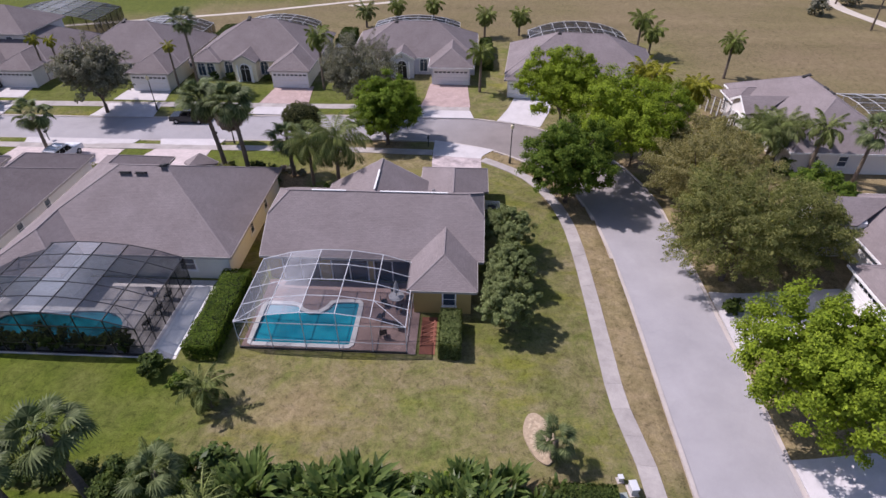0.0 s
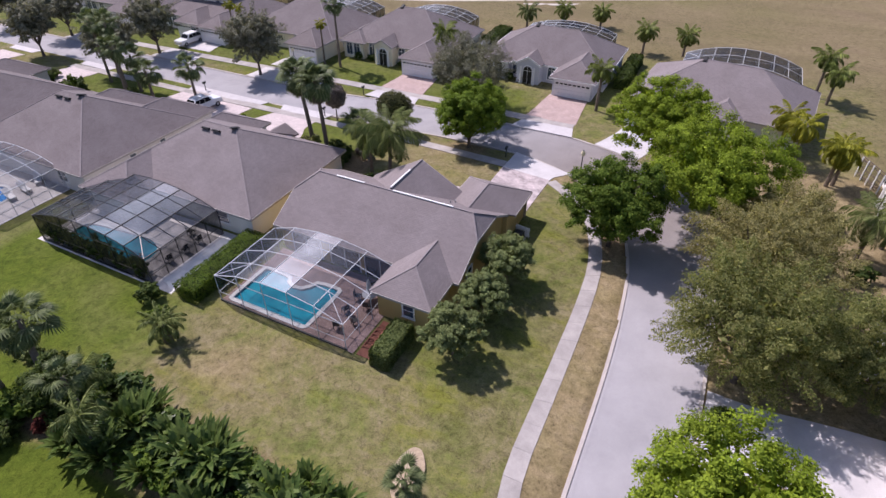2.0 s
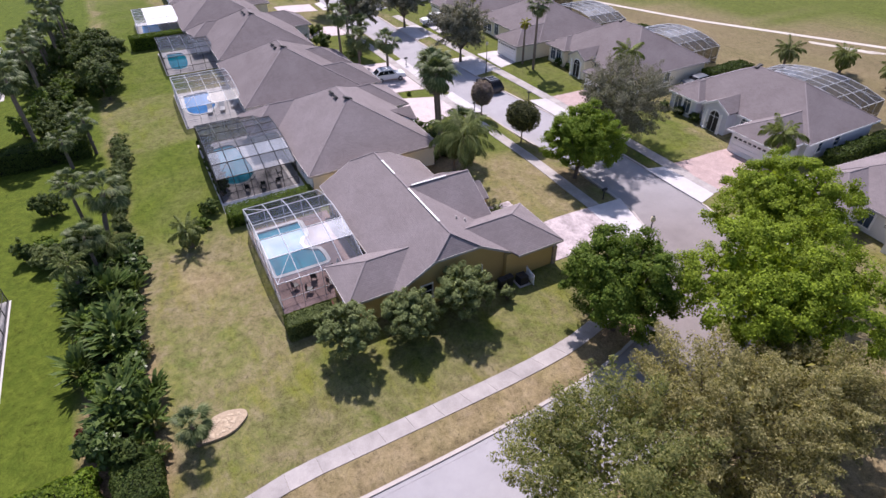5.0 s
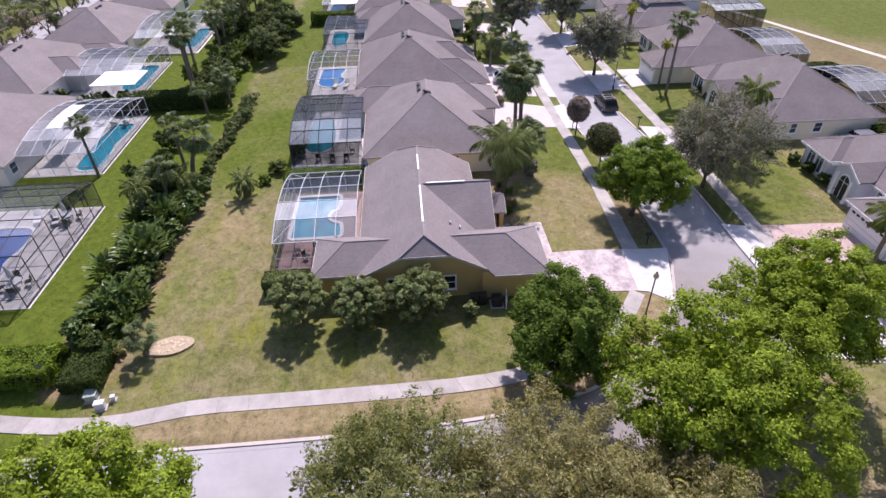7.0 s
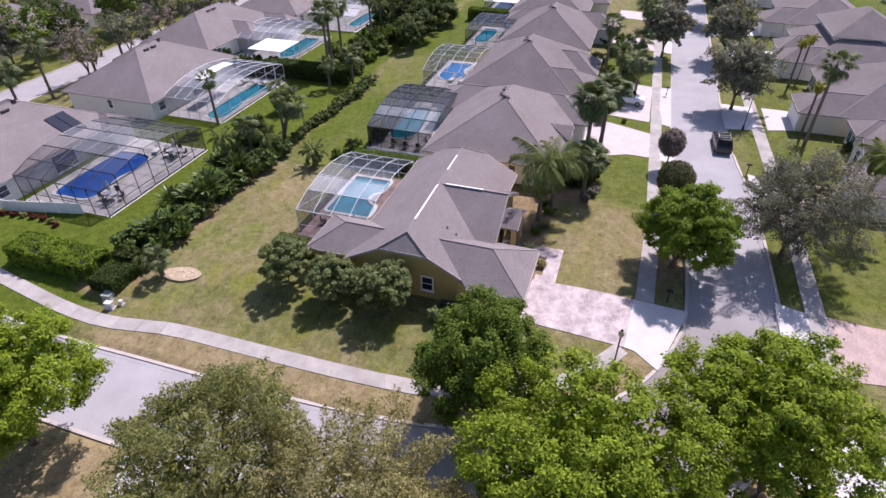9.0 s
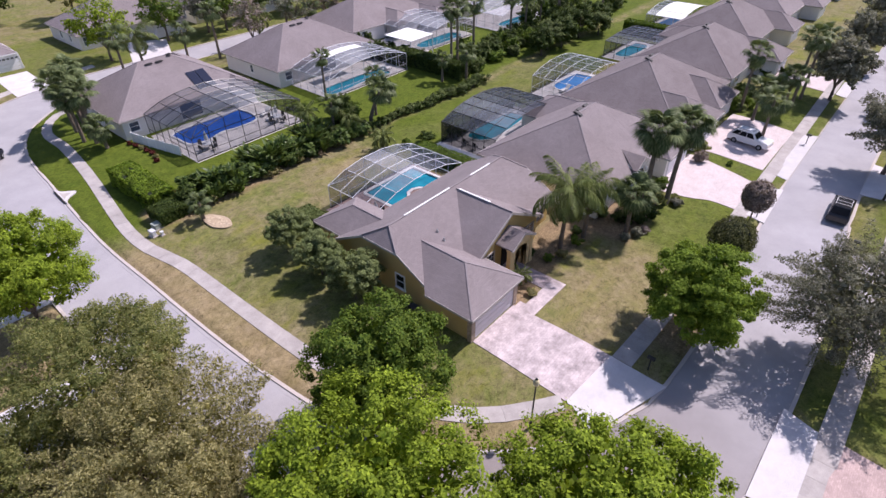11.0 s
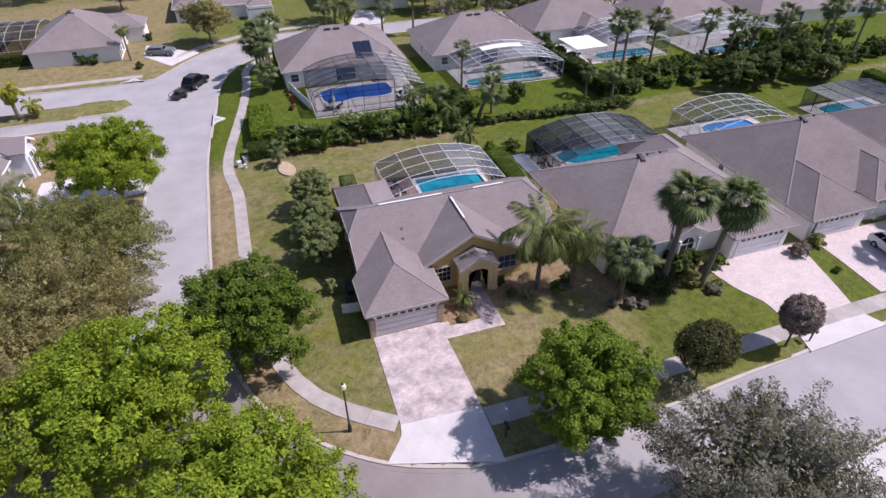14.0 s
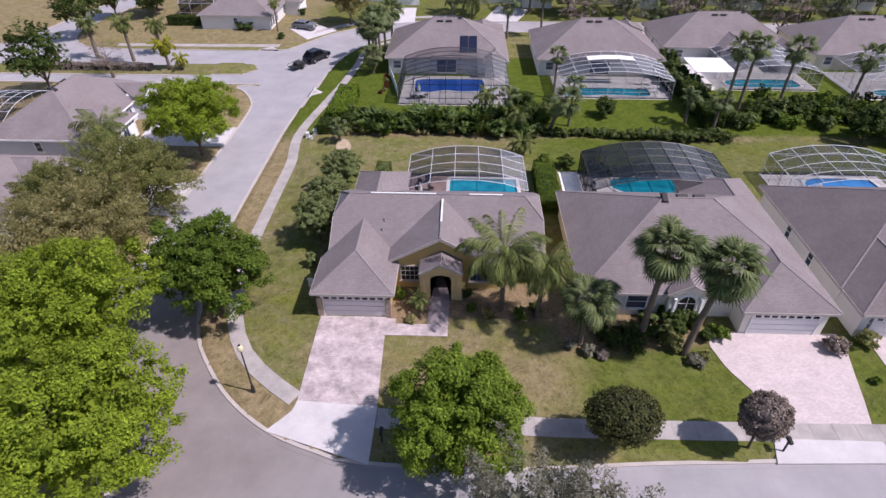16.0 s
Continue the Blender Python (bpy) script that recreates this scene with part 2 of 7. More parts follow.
M = {
    "ground": ground_cover(),
    "asphalt": asphalt(),
    "kerb": concrete("kerb_concrete", (0.46, 0.41, 0.385)),
    "gutter": concrete("gutter_concrete", (0.36, 0.345, 0.355), 0.25),
    "walk": concrete("pavement_concrete", (0.41, 0.375, 0.36), 0.32),
    "pad": concrete("driveway_concrete", (0.56, 0.53, 0.54), 0.18),
    "drive_pav": paving("driveway_pavers", (0.53, 0.45, 0.455), 0.3, 0.2, 0.01, 0.8, 0.5),
    "drive_rose": paving("rose_driveway_pavers", (0.46, 0.345, 0.325), 0.22, 0.11, 0.008, 0.85, 0.2),
    "drive_pink": paving("pink_driveway_pavers", (0.56, 0.48, 0.475), 0.22, 0.11, 0.008, 0.85, 0.14),
    "walk_dark": paving("walkway_pavers", (0.4, 0.33, 0.34), 0.22, 0.11, 0.012, 0.5, 0.35),
    "deck_pav": paving("pool_deck_pavers", (0.38, 0.27, 0.25), 0.22, 0.11, 0.012, 0.6, 0.3),
    "deck": concrete("pool_deck", (0.6, 0.57, 0.56), 0.15),
    "coping": concrete("pool_coping", (0.72, 0.71, 0.7), 0.08),
    "roof": shingles("roof_shingles", (0.245, 0.212, 0.216)),
    "roof_dark": shingles("roof_shingles_dark", (0.21, 0.181, 0.184)),
    "cap": plain("ridge_shingle", (0.238, 0.206, 0.21), 0.9, vary=0.15, scale=4),
    "strip": plain("ridge_vent_metal", (0.75, 0.74, 0.73), 0.5, vary=0.05),
    "ochre": stucco("ochre_stucco", (0.54, 0.39, 0.16)),
    "ochre_light": stucco("pale_ochre_stucco", (0.6, 0.45, 0.24)),
    "cream": stucco("cream_stucco", (0.8, 0.74, 0.6)),
    "ivory": stucco("ivory_stucco", (0.84, 0.81, 0.74)),
    "white_wall": stucco("white_stucco", (0.76, 0.73, 0.72)),
    "lilac": stucco("pale_grey_stucco", (0.64, 0.64, 0.7)),
    "trim": plain("white_trim", (0.84, 0.83, 0.83), 0.5, vary=0.05, bump=0),
    "fascia": plain("beige_fascia", (0.42, 0.38, 0.36), 0.6, vary=0.06, bump=0),
    "garage": plain("garage_door_paint", (0.66, 0.62, 0.63), 0.5, vary=0.05, bump=0),
    "stone": plain("column_stone", (0.36, 0.28, 0.22), 0.9, vary=0.45, scale=6, bump=0.5),
    "pane": glass_dark("window_glass"),
    "pane_blue": glass_dark("blue_window_glass", (0.05, 0.07, 0.11)),
    # near-black paint, also put on solid faces as the shade of openings
    "dark": plain("dark_paint_for_shade", (0.03, 0.026, 0.024), 0.7, bump=0),
    "alu_white": plain("white_aluminium", (0.56, 0.57, 0.6), 0.4, vary=0.04, bump=0),
    "alu_dark": plain("bronze_aluminium", (0.022, 0.021, 0.023), 0.38, vary=0.1, bump=0, spec=0.6),
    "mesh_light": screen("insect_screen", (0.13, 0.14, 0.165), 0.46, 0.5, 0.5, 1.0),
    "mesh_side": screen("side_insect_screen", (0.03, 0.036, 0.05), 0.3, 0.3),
    "mesh_dark": screen("dark_insect_screen", (0.06, 0.07, 0.09), 0.54, 0.5, 0.5, 0.8),
    "mesh_hazy": screen("hazy_roof_screen", (0.1, 0.108, 0.125), 0.42, 0.5, 0.53, 1.0),
    "mesh_night": screen("black_insect_screen", (0.012, 0.014, 0.018), 0.7, 0.3, 0.5),
    "mesh_mid": screen("grey_insect_screen", (0.03, 0.036, 0.055), 0.36, 0.2),
    "pool_bright": plain("bright_blue_pool_water", (0.05, 0.26, 0.62), 0.08, vary=0.2, bump=0.1, spec=0.5),
    "mesh_roof": screen("dense_roof_screen", (0.08, 0.088, 0.11), 0.5, 0.5, 0.52, 0.8),
    "water": water(),
    "solar": glass_dark("solar_panel", (0.012, 0.016, 0.035)),
    "bark": plain("bark", (0.13, 0.1, 0.08), 0.95, vary=0.3, scale=5, bump=0.6),
    "palm_trunk": plain("palm_trunk", (0.17, 0.135, 0.105), 0.95, vary=0.3, scale=6, bump=0.6),
    "leaf_bright": leafy("bright_leaves", (0.12, 0.178, 0.016), (0.325, 0.42, 0.036), through=0.4),
    "leaf_mid": leafy("mid_green_leaves", (0.1, 0.165, 0.018), (0.27, 0.37, 0.045), through=0.46),
    "leaf_sage": leafy("dull_evergreen_leaves", (0.075, 0.105, 0.032), (0.2, 0.24, 0.085)),
    "leaf_viburnum": leafy("light_evergreen_leaves", (0.115, 0.15, 0.052), (0.3, 0.345, 0.145)),
    "leaf_green": leafy("green_leaves", (0.054, 0.105, 0.013), (0.17, 0.235, 0.03)),
    "leaf_dark": leafy("dark_leaves", (0.03, 0.056, 0.012), (0.1, 0.135, 0.03)),
    "leaf_olive": leafy("olive_leaves", (0.16, 0.155, 0.06), (0.52, 0.47, 0.23), through=0.55),
    "leaf_olive_green": leafy("olive_green_leaves", (0.105, 0.14, 0.045), (0.41, 0.4, 0.155), through=0.55),
    "leaf_grey": leafy("grey_green_leaves", (0.125, 0.128, 0.09), (0.29, 0.282, 0.215)),
    "leaf_brown": leafy("brown_topiary_leaves", (0.17, 0.135, 0.12), (0.4, 0.33, 0.3)),
    "leaf_topiary": leafy("dull_green_topiary_leaves", (0.055, 0.065, 0.024), (0.15, 0.155, 0.06)),
    "leaf_red": leafy("red_leaves", (0.07, 0.018, 0.014), (0.17, 0.045, 0.035)),
    "frond": leafy("palm_fronds", (0.075, 0.105, 0.025), (0.25, 0.285, 0.095), 0.4, 0.2),
    "frond_dark": leafy("dark_fan_fronds", (0.055, 0.08, 0.028), (0.2, 0.235, 0.1), 0.4, 0.2),
    "frond_light": leafy("queen_palm_fronds", (0.085, 0.12, 0.022), (0.27, 0.31, 0.075), 0.4, 0.25),
    "frond_yellow": leafy("yellow_palm_fronds", (0.17, 0.19, 0.015), (0.42, 0.4, 0.04), 0.45, 0.3),
    "broad": leafy("broad_tropical_leaves", (0.04, 0.075, 0.018), (0.14, 0.19, 0.05), 0.22, 0.25),
    # near-black fill painted as the shade inside hedges and clipped balls
    "core": plain("foliage_shade_core", (0.012, 0.018, 0.007), 0.95, bump=0),
    "rock": plain("tan_stone_bed", (0.39, 0.305, 0.215), 0.95, vary=0.3, scale=6, bump=0.6),
    "rock_stone": plain("tan_flagstone", (0.47, 0.375, 0.27), 0.95, vary=0.2, scale=6, bump=0.3),
    "box_green": plain("grey_green_enamel", (0.3, 0.33, 0.3), 0.6, vary=0.1, bump=0),
    "lamp_post": plain("black_lamp_post", (0.03, 0.03, 0.03), 0.5, bump=0),
    "lamp_globe": plain("milk_glass_globe", (0.66, 0.58, 0.38), 0.3, bump=0),
    "tyre": plain("tyre_rubber", (0.02, 0.02, 0.02), 0.9, bump=0),
    "car_black": plain("black_car_paint", (0.015, 0.015, 0.018), 0.2, vary=0.05, bump=0, spec=0.6),
    "car_white": plain("white_car_paint", (0.75, 0.75, 0.76), 0.25, vary=0.03, bump=0, spec=0.6),
    "car_silver": plain("silver_car_paint", (0.2, 0.21, 0.23), 0.25, 0.3, vary=0.03, bump=0, spec=0.6),
    "car_glass": plain("tinted_car_glass", (0.012, 0.013, 0.016), 0.12, bump=0, spec=0.4),
    "wood_red": plain("red_brown_wood", (0.24, 0.09, 0.06), 0.7, vary=0.2, scale=6),
    "canvas": plain("white_canvas", (0.8, 0.79, 0.78), 0.8, vary=0.04),
    "steel": plain("grey_metal", (0.35, 0.35, 0.36), 0.4, 0.6, bump=0),
    "vent": plain("roof_vent_metal", (0.035, 0.033, 0.034), 0.6, bump=0),
    "blue_cover": plain("blue_pool_water", (0.012, 0.09, 0.42), 0.15, vary=0.2, bump=0.1, spec=0.5),
    "sand": plain("pale_sand", (0.5, 0.45, 0.39), 0.95, vary=0.15, scale=0.3),
}

# ---- mesh helpers ----


def mesh_object(name, bm, material, parent=None):
    me = bpy.data.meshes.new(name)
    bm.to_mesh(me)
    bm.free()
    me.materials.append(material)
    ob = new(name, me)
    ob.parent = parent
    return ob


def part(name, bm, material, parent, label=""):
    ob = mesh_object(name, bm, material, parent)
    return tagged(ob, label) if label else ob


def sub(name, mesh, parent, m):
    """One more object on a mesh that others share."""
    ob = new(name, mesh)
    ob.parent = parent
    ob.matrix_basis = m
    return ob


def empty(name, m, label, category, group="", kind=""):
    ob = new(name)
    ob.matrix_basis = m
    return tagged(ob, label, category, group, kind)


def add_box(bm, x0, y0, z0, x1, y1, z1, bevel=0.0):
    m = Matrix.Translation(((x0 + x1) / 2, (y0 + y1) / 2, (z0 + z1) / 2)) @ Matrix.Diagonal((abs(x1 - x0), abs(y1 - y0), abs(z1 - z0), 1))
    r = bmesh.ops.create_cube(bm, size=1, matrix=m)
    if bevel:
        edges = {e for v in r["verts"] for e in v.link_edges}
        bmesh.ops.bevel(bm, geom=list(edges), offset=bevel, segments=2, affect="EDGES", profile=0.5)
    return bm


def box_bm(*a, bevel=0.0):
    return add_box(bmesh.new(), *a, bevel=bevel)


class Pieces(list):
    """Collects single pieces, each of which becomes a part of its own."""

    def fresh(self):
        self.append(bmesh.new())
        return self[-1]

    def place(self, name, material, parent, label=""):
        for bm in self:
            part(name, bm, material, parent, label)


def add_bar(bm, a, b, w, h=None):
    """A square bar from a to b."""
    bm = bm.fresh() if isinstance(bm, Pieces) else bm
    a, b = Vector(a), Vector(b)
    d = b - a
    m = Matrix.Translation((a + b) / 2) @ d.to_track_quat("X", "Z").to_matrix().to_4x4() @ Matrix.Diagonal((d.length, w, h or w, 1))
    bmesh.ops.create_cube(bm, size=1, matrix=m)
    return bm


def add_tube(bm, points, radii, n=8):
    rings = []
    points = [Vector(p) for p in points]
    for k, p in enumerate(points):
        d = (points[min(k + 1, len(points) - 1)] - points[max(k - 1, 0)]).normalized()
        q = d.to_track_quat("Z", "Y")
        rings.append([bm.verts.new(p + q @ Vector((math.cos(2 * math.pi * i / n), math.sin(2 * math.pi * i / n), 0)) * radii[k]) for i in range(n)])
    for a, b in zip(rings, rings[1:]):
        for i in range(n):
            bm.faces.new((a[i], a[(i + 1) % n], b[(i + 1) % n], b[i]))
    bm.faces.new(rings[0][::-1])
    bm.faces.new(rings[-1])
    return bm


def add_slab(bm, poly, z0, z1):
    """An upright prism over a plan polygon."""
    lo = [bm.verts.new((x, y, z0)) for x, y in poly]
    hi = [bm.verts.new((x, y, z1)) for x, y in poly]
    bm.faces.new(hi)
    bm.faces.new(lo[::-1])
    for i in range(len(poly)):
        j = (i + 1) % len(poly)
        bm.faces.new((lo[i], lo[j], hi[j], hi[i]))
    return bm


def add_plane(bm, pts, thick=0.14):
    """A roof plane with thickness and metre coordinates along eave and slope."""
    bm = bm.fresh() if isinstance(bm, Pieces) else bm
    uv = bm.loops.layers.uv.verify()
    pts = [Vector(p) for p in pts]
    nrm = (pts[1] - pts[0]).cross(pts[2] - pts[0]).normalized()
    if nrm.z < 0:
        pts.reverse()
        nrm = -nrm
    along = Vector((0, 0, 1)).cross(nrm)
    along = along.normalized() if along.length > 1e-4 else Vector((1, 0, 0))
    upward = nrm.cross(along)
    top = [bm.verts.new(p) for p in pts]
    low = [bm.verts.new(p - Vector((0, 0, thick))) for p in pts]
    faces = [bm.faces.new(top), bm.faces.new(low[::-1])]
    for i in range(len(pts)):
        j = (i + 1) % len(pts)
        faces.append(bm.faces.new((low[i], low[j], top[j], top[i])))
    for f in faces:
        for loop in f.loops:
            loop[uv].uv = (loop.vert.co.dot(along), loop.vert.co.dot(upward))
    return bm


def quads_object(name, verts, faces, material, parent=None):
    """A mesh from arrays of vertices and quads."""
    me = bpy.data.meshes.new(name)
    me.vertices.add(len(verts))
    me.vertices.foreach_set("co", np.asarray(verts, np.float32).ravel())
    me.loops.add(faces.size)
    me.loops.foreach_set("vertex_index", np.asarray(faces, np.int32).ravel())
    me.polygons.add(len(faces))
    me.polygons.foreach_set("loop_start", np.arange(0, faces.size, faces.shape[1], dtype=np.int32))
    me.polygons.foreach_set("loop_total", np.full(len(faces), faces.shape[1], np.int32))
    me.update()
    me.validate()
    me.materials.append(material)
    ob = new(name, me)
    ob.parent = parent
    return ob


# ---- the lie of the land ----
ROAD_Z = -0.52
INNER = [(-140, 20.6), (-42, 20.6), (-18, 21.3), (-5, 22.2), (4.3, 22.1), (7.4, 21.4), (10.9, 20.0), (14.2, 17.6), (16.6, 14.9),
         (18.75, 11.6), (20.25, 6.5), (20.95, 0.5), (21.3, -6), (21.4, -16), (21.4, -26), (20.3, -40), (19.0, -52), (15.2, -60), (7, -66), (-6, -68), (-140, -68)]
OUTER = [(-140, 27.2), (-42, 27.2), (-14, 29.0), (5, 29.2), (11, 28.4), (16.3, 26.6), (21.0, 23.0), (24.6, 18.2), (26.8, 12.0),
         (27.6, 4.5), (27.7, -5), (27.8, -15), (27.7, -28), (28.6, -34), (32.5, -39), (40, -40.5), (160, -40.5)]
OUTER_S = [(160, -56), (92, -56), (84, -57), (79.6, -61), (78.3, -70.4), (77, -82), (72, -107), (63.5, -107), (69.6, -82), (71.4, -69.5), (70.6, -63.5), (67.6, -59), (62.5, -56.6), (45, -56), (31, -56.2), (27.6, -59), (22, -67), (12, -73), (-6, -75), (-140, -75)]
ISLAND = [(31.5, -46.6), (34, -44.4), (47, -43.8), (90, -43.8), (90, -47.2), (48, -47.4), (36, -48.6), (32.4, -48.3)]


def smooth_line(pts, step=1.0):
    """Points along a Catmull-Rom curve through pts, about step apart."""
    out = []
    p = [np.array(q, float) for q in pts]
    for i in range(len(p) - 1):
        a, b, c, d = p[max(i - 1, 0)], p[i], p[i + 1], p[min(i + 2, len(p) - 1)]
        length = np.linalg.norm(c - b)
        if length > 60:
            a, d = b - (c - b), c + (c - b)
        n = max(1, int(length / step))
        for k in range(n):
            t = k / n
            out.append(0.5 * (2 * b + (c - a) * t + (2 * a - 5 * b + 4 * c - d) * t * t + (3 * b - a - 3 * c + d) * t**3))
    out.append(p[-1])
    return np.array(out)


inner_line, outer_line, outer_s_line = smooth_line(INNER, 1.2), smooth_line(OUTER, 1.2), smooth_line(OUTER_S, 1.2)
ROAD = np.concatenate([inner_line, outer_s_line[::-1], outer_line[::-1]])


def inside(poly, x, y):
    poly = np.asarray(poly, float)
    hit = np.zeros(np.shape(x), bool)
    xj, yj = poly[-1]
    for xi, yi in poly:
        cross = (yi > y) != (yj > y)
        hit ^= cross & (x < (xj - xi) * (y - yi) / (yj - yi + 1e-12) + xi)
        xj, yj = xi, yi
    return hit


def line_distance(line, x, y):
    best = np.full(np.shape(x), 1e9)
    for (ax, ay), (bx, by) in zip(line, line[1:]):
        dx, dy = bx - ax, by - ay
        t = np.clip(((x - ax) * dx + (y - ay) * dy) / (dx * dx + dy * dy + 1e-9), 0, 1)
        best = np.minimum(best, np.hypot(x - ax - t * dx, y - ay - t * dy))
    return best


COARSE = [smooth_line(q, 6) for q in (INNER, OUTER, OUTER_S)]


def land(x, y):
    """Height of the lawns: level with the houses, falling to the streets."""
    x, y = np.asarray(x, float), np.asarray(y, float)
    d = np.minimum.reduce([line_distance(q, x, y) for q in COARSE])
    t = np.clip((d - 0.6) / 8.5, 0, 1)
    return -0.42 * (1 - t * t * (3 - 2 * t))


def land_at(x, y):
    return float(land(np.array([x]), np.array([y]))[0])


def band(v, lo, hi, soft):
    return np.clip((v - lo) / soft + 0.5, 0, 1) * np.clip((hi - v) / soft + 0.5, 0, 1)


def build_ground():
    xs = np.concatenate([[-2400, -1200, -600, -320, -220, -170, -140, -120], np.arange(-105, 93, 0.6), [96, 102, 110, 120, 170, 300, 600, 1200, 2400]])
    ys = np.concatenate([[-2400, -1200, -600, -320, -220, -160, -130, -118], np.arange(-112, 66, 0.6), [70, 78, 90, 110, 140, 200, 320, 600, 1200, 2400]])
    X, Y = np.meshgrid(xs, ys)
    Z = land(X, Y)
    on_road = inside(ROAD, X, Y) & ~inside(ISLAND, X, Y)
    Z = np.where(on_road, -0.85, Z)
    pools = np.zeros_like(on_road)
    for x0, x1, y0, y1 in DECKS:
        pools |= (X > x0 + 0.65) & (X < x1 - 0.65) & (Y > y0 + 0.65) & (Y < y1 - 0.65)
    Z = np.where(pools, Z - 0.9, Z)
    nx = len(xs)
    idx = np.arange(len(ys) * nx).reshape(len(ys), nx)
    faces = np.stack([idx[:-1, :-1], idx[:-1, 1:], idx[1:, 1:], idx[1:, :-1]], -1).reshape(-1, 4)
    ob = quads_object("ground", np.stack([X, Y, Z], -1).reshape(-1, 3), faces, M["ground"])
    wob = np.array([[noise.noise((x * 0.25, y * 0.25, 3.0)) for x in xs] for y in ys])
    lush = band(X + wob * 3, -120, -10, 6) * band(Y + wob * 2, -22.6, -12, 1.5) * (0.9 + 0.25 * wob)
    lush = np.maximum(lush * (1 - 0.5 * band(X + wob * 0.8, -48.5, -31.2, 1.2)), band(X, -200, 14, 3) * band(Y + wob * 0.5, -52, -24, 1))
    lush = np.maximum(lush, band(X, 7.5, 21.4, 1) * band(Y, -66, -24, 4))
    lush = np.maximum(lush, band(X, -140, 40, 3) * band(Y, -84, -75, 3) * 0.6)
    lush = np.maximum(lush, band(X + wob, -70, -9.5, 3) * band(Y + wob, 10, 20.6, 2) * 0.75)
    lush = np.maximum(lush, band(X + wob, -120, 0, 3) * band(Y + wob, 29, 40, 2) * 0.7)
    lush = np.maximum(lush, band(X, -300, 40, 20) * band(Y - 0.53 * X + wob * 4, 103, 420, 8))
    lush = np.maximum(lush, band(X, -400, -62, 14) * band(Y, 64, 300, 6))
    lush = np.maximum(lush, band(X, -200, 20, 3) * band(Y, -100, -75, 3) * 0.5)
    d_in = line_distance(inner_line[::2], X, Y)
    lush = np.maximum(lush, band(X + wob * 2, 9.2, 17, 2) * band(Y + wob * 3, -15, 12, 4) * (0.3 + 0.5 * wob))
    dry = (d_in < 3.0) * band(X, 5, 24, 4) * band(Y + wob * 2, -22, 30, 4) * 0.75
    dry = np.maximum(dry, band(X + wob * 2, -10, 4, 3) * band(Y + wob * 2, 11.5, 21, 2) * 0.35)
    dry = np.maximum(dry, band(X + wob * 3, -5, 3, 2) * band(Y + wob * 2, -19.5, -14.5, 1.5) * (0.3 + 0.5 * wob))
    dry = np.maximum(dry, band(X, 27, 80, 2) * band(Y, -40, 33, 4) * 0.8)
    grass = band(X, -600, 900, 10) * band(Y + wob * 2, 60, 900, 5)
    grass = np.maximum(grass, band(X, 40, 900, 8) * band(Y, 33, 900, 6)) * (1 - 0.85 * np.clip(lush, 0, 1))
    mulch = band(X + wob, -11, 16.6, 1) * band(Y + wob * 0.8, -27.4, -22.7, 0.8)
    mulch = np.maximum(mulch, band(X + wob, -9.5, 4.2, 0.8) * band(Y + wob * 0.8, 5.4, 9.6, 0.8) * 0.9)
    mulch = np.maximum(mulch, band(X + wob, -20.4, -9.2, 0.8) * band(Y + wob * 0.8 - 0.12 * (X + 9), 7.5, 13.2, 0.8) * 0.9)
    mulch = np.maximum(mulch, band(X, 0.9, 4.4, 0.7) * band(Y, 5.4, 10.3, 0.6))
    for cx, cy, r in ((-1.7, 20.6, 2.7), (17.9, 8.8, 2.6), (19.3, 25.6, 2.2), (26.2, 17.0, 2.2)):
        mulch = np.maximum(mulch, 0.75 * np.clip((r - np.hypot(X - cx, Y - cy) + wob * 0.8) / 0.8, 0, 1))
    dry = np.maximum(dry, band(X, 27, 130, 3) * band(Y + wob * 3, -110, -58, 4) * 0.6)
    for name, values in (("lush", lush), ("dry", dry), ("rough_grass", grass), ("mulch", mulch)):
        a = ob.data.attributes.new(name, "FLOAT", "POINT")
        a.data.foreach_set("value", np.clip(values, 0, 1).astype(np.float32).ravel())
    for p in ob.data.polygons:
        p.use_smooth = True
    return tagged(ob, "patchy green and straw-coloured lawn sloping to the streets", "ground", kind="structure")


def flat_polygon(name, poly, z, material):
    bm = bmesh.new()
    vs = [bm.verts.new((x, y, z)) for x, y in poly]
    f = bm.faces.new(vs)
    if f.calc_area() and f.normal.z < 0:
        f.normal_flip()
    bm.normal_update()
    if f.normal.z < 0:
        f.normal_flip()
    bmesh.ops.triangulate(bm, faces=[f])
    return mesh_object(name, bm, material)


def offset_line(line, d):
    """The line moved d to its left."""
    t = np.gradient(line, axis=0)
    t /= np.linalg.norm(t, axis=1)[:, None] + 1e-9
    return line + d * np.stack([-t[:, 1], t[:, 0]], -1)


def strip(name, left, right, z_of, material, parent=None, lift=0.03, depth=0.25):
    """A paved strip between two lines of equally many points, lying on the land, with side faces."""
    bm = bmesh.new()
    rows = []
    for (ax, ay), (bx, by) in zip(left, right):
        za, zb = z_of(ax, ay) + lift, z_of(bx, by) + lift
        rows.append([bm.verts.new(v) for v in ((ax, ay, za - depth), (ax, ay, za), (bx, by, zb), (bx, by, zb - depth))])
    for a, b in zip(rows, rows[1:]):
        for k in range(3):
            bm.faces.new((a[k], b[k], b[k + 1], a[k + 1]))
    bm.faces.new(rows[0])
    bm.faces.new(rows[-1][::-1])
    bmesh.ops.recalc_face_normals(bm, faces=bm.faces)
    return mesh_object(name, bm, material, parent)


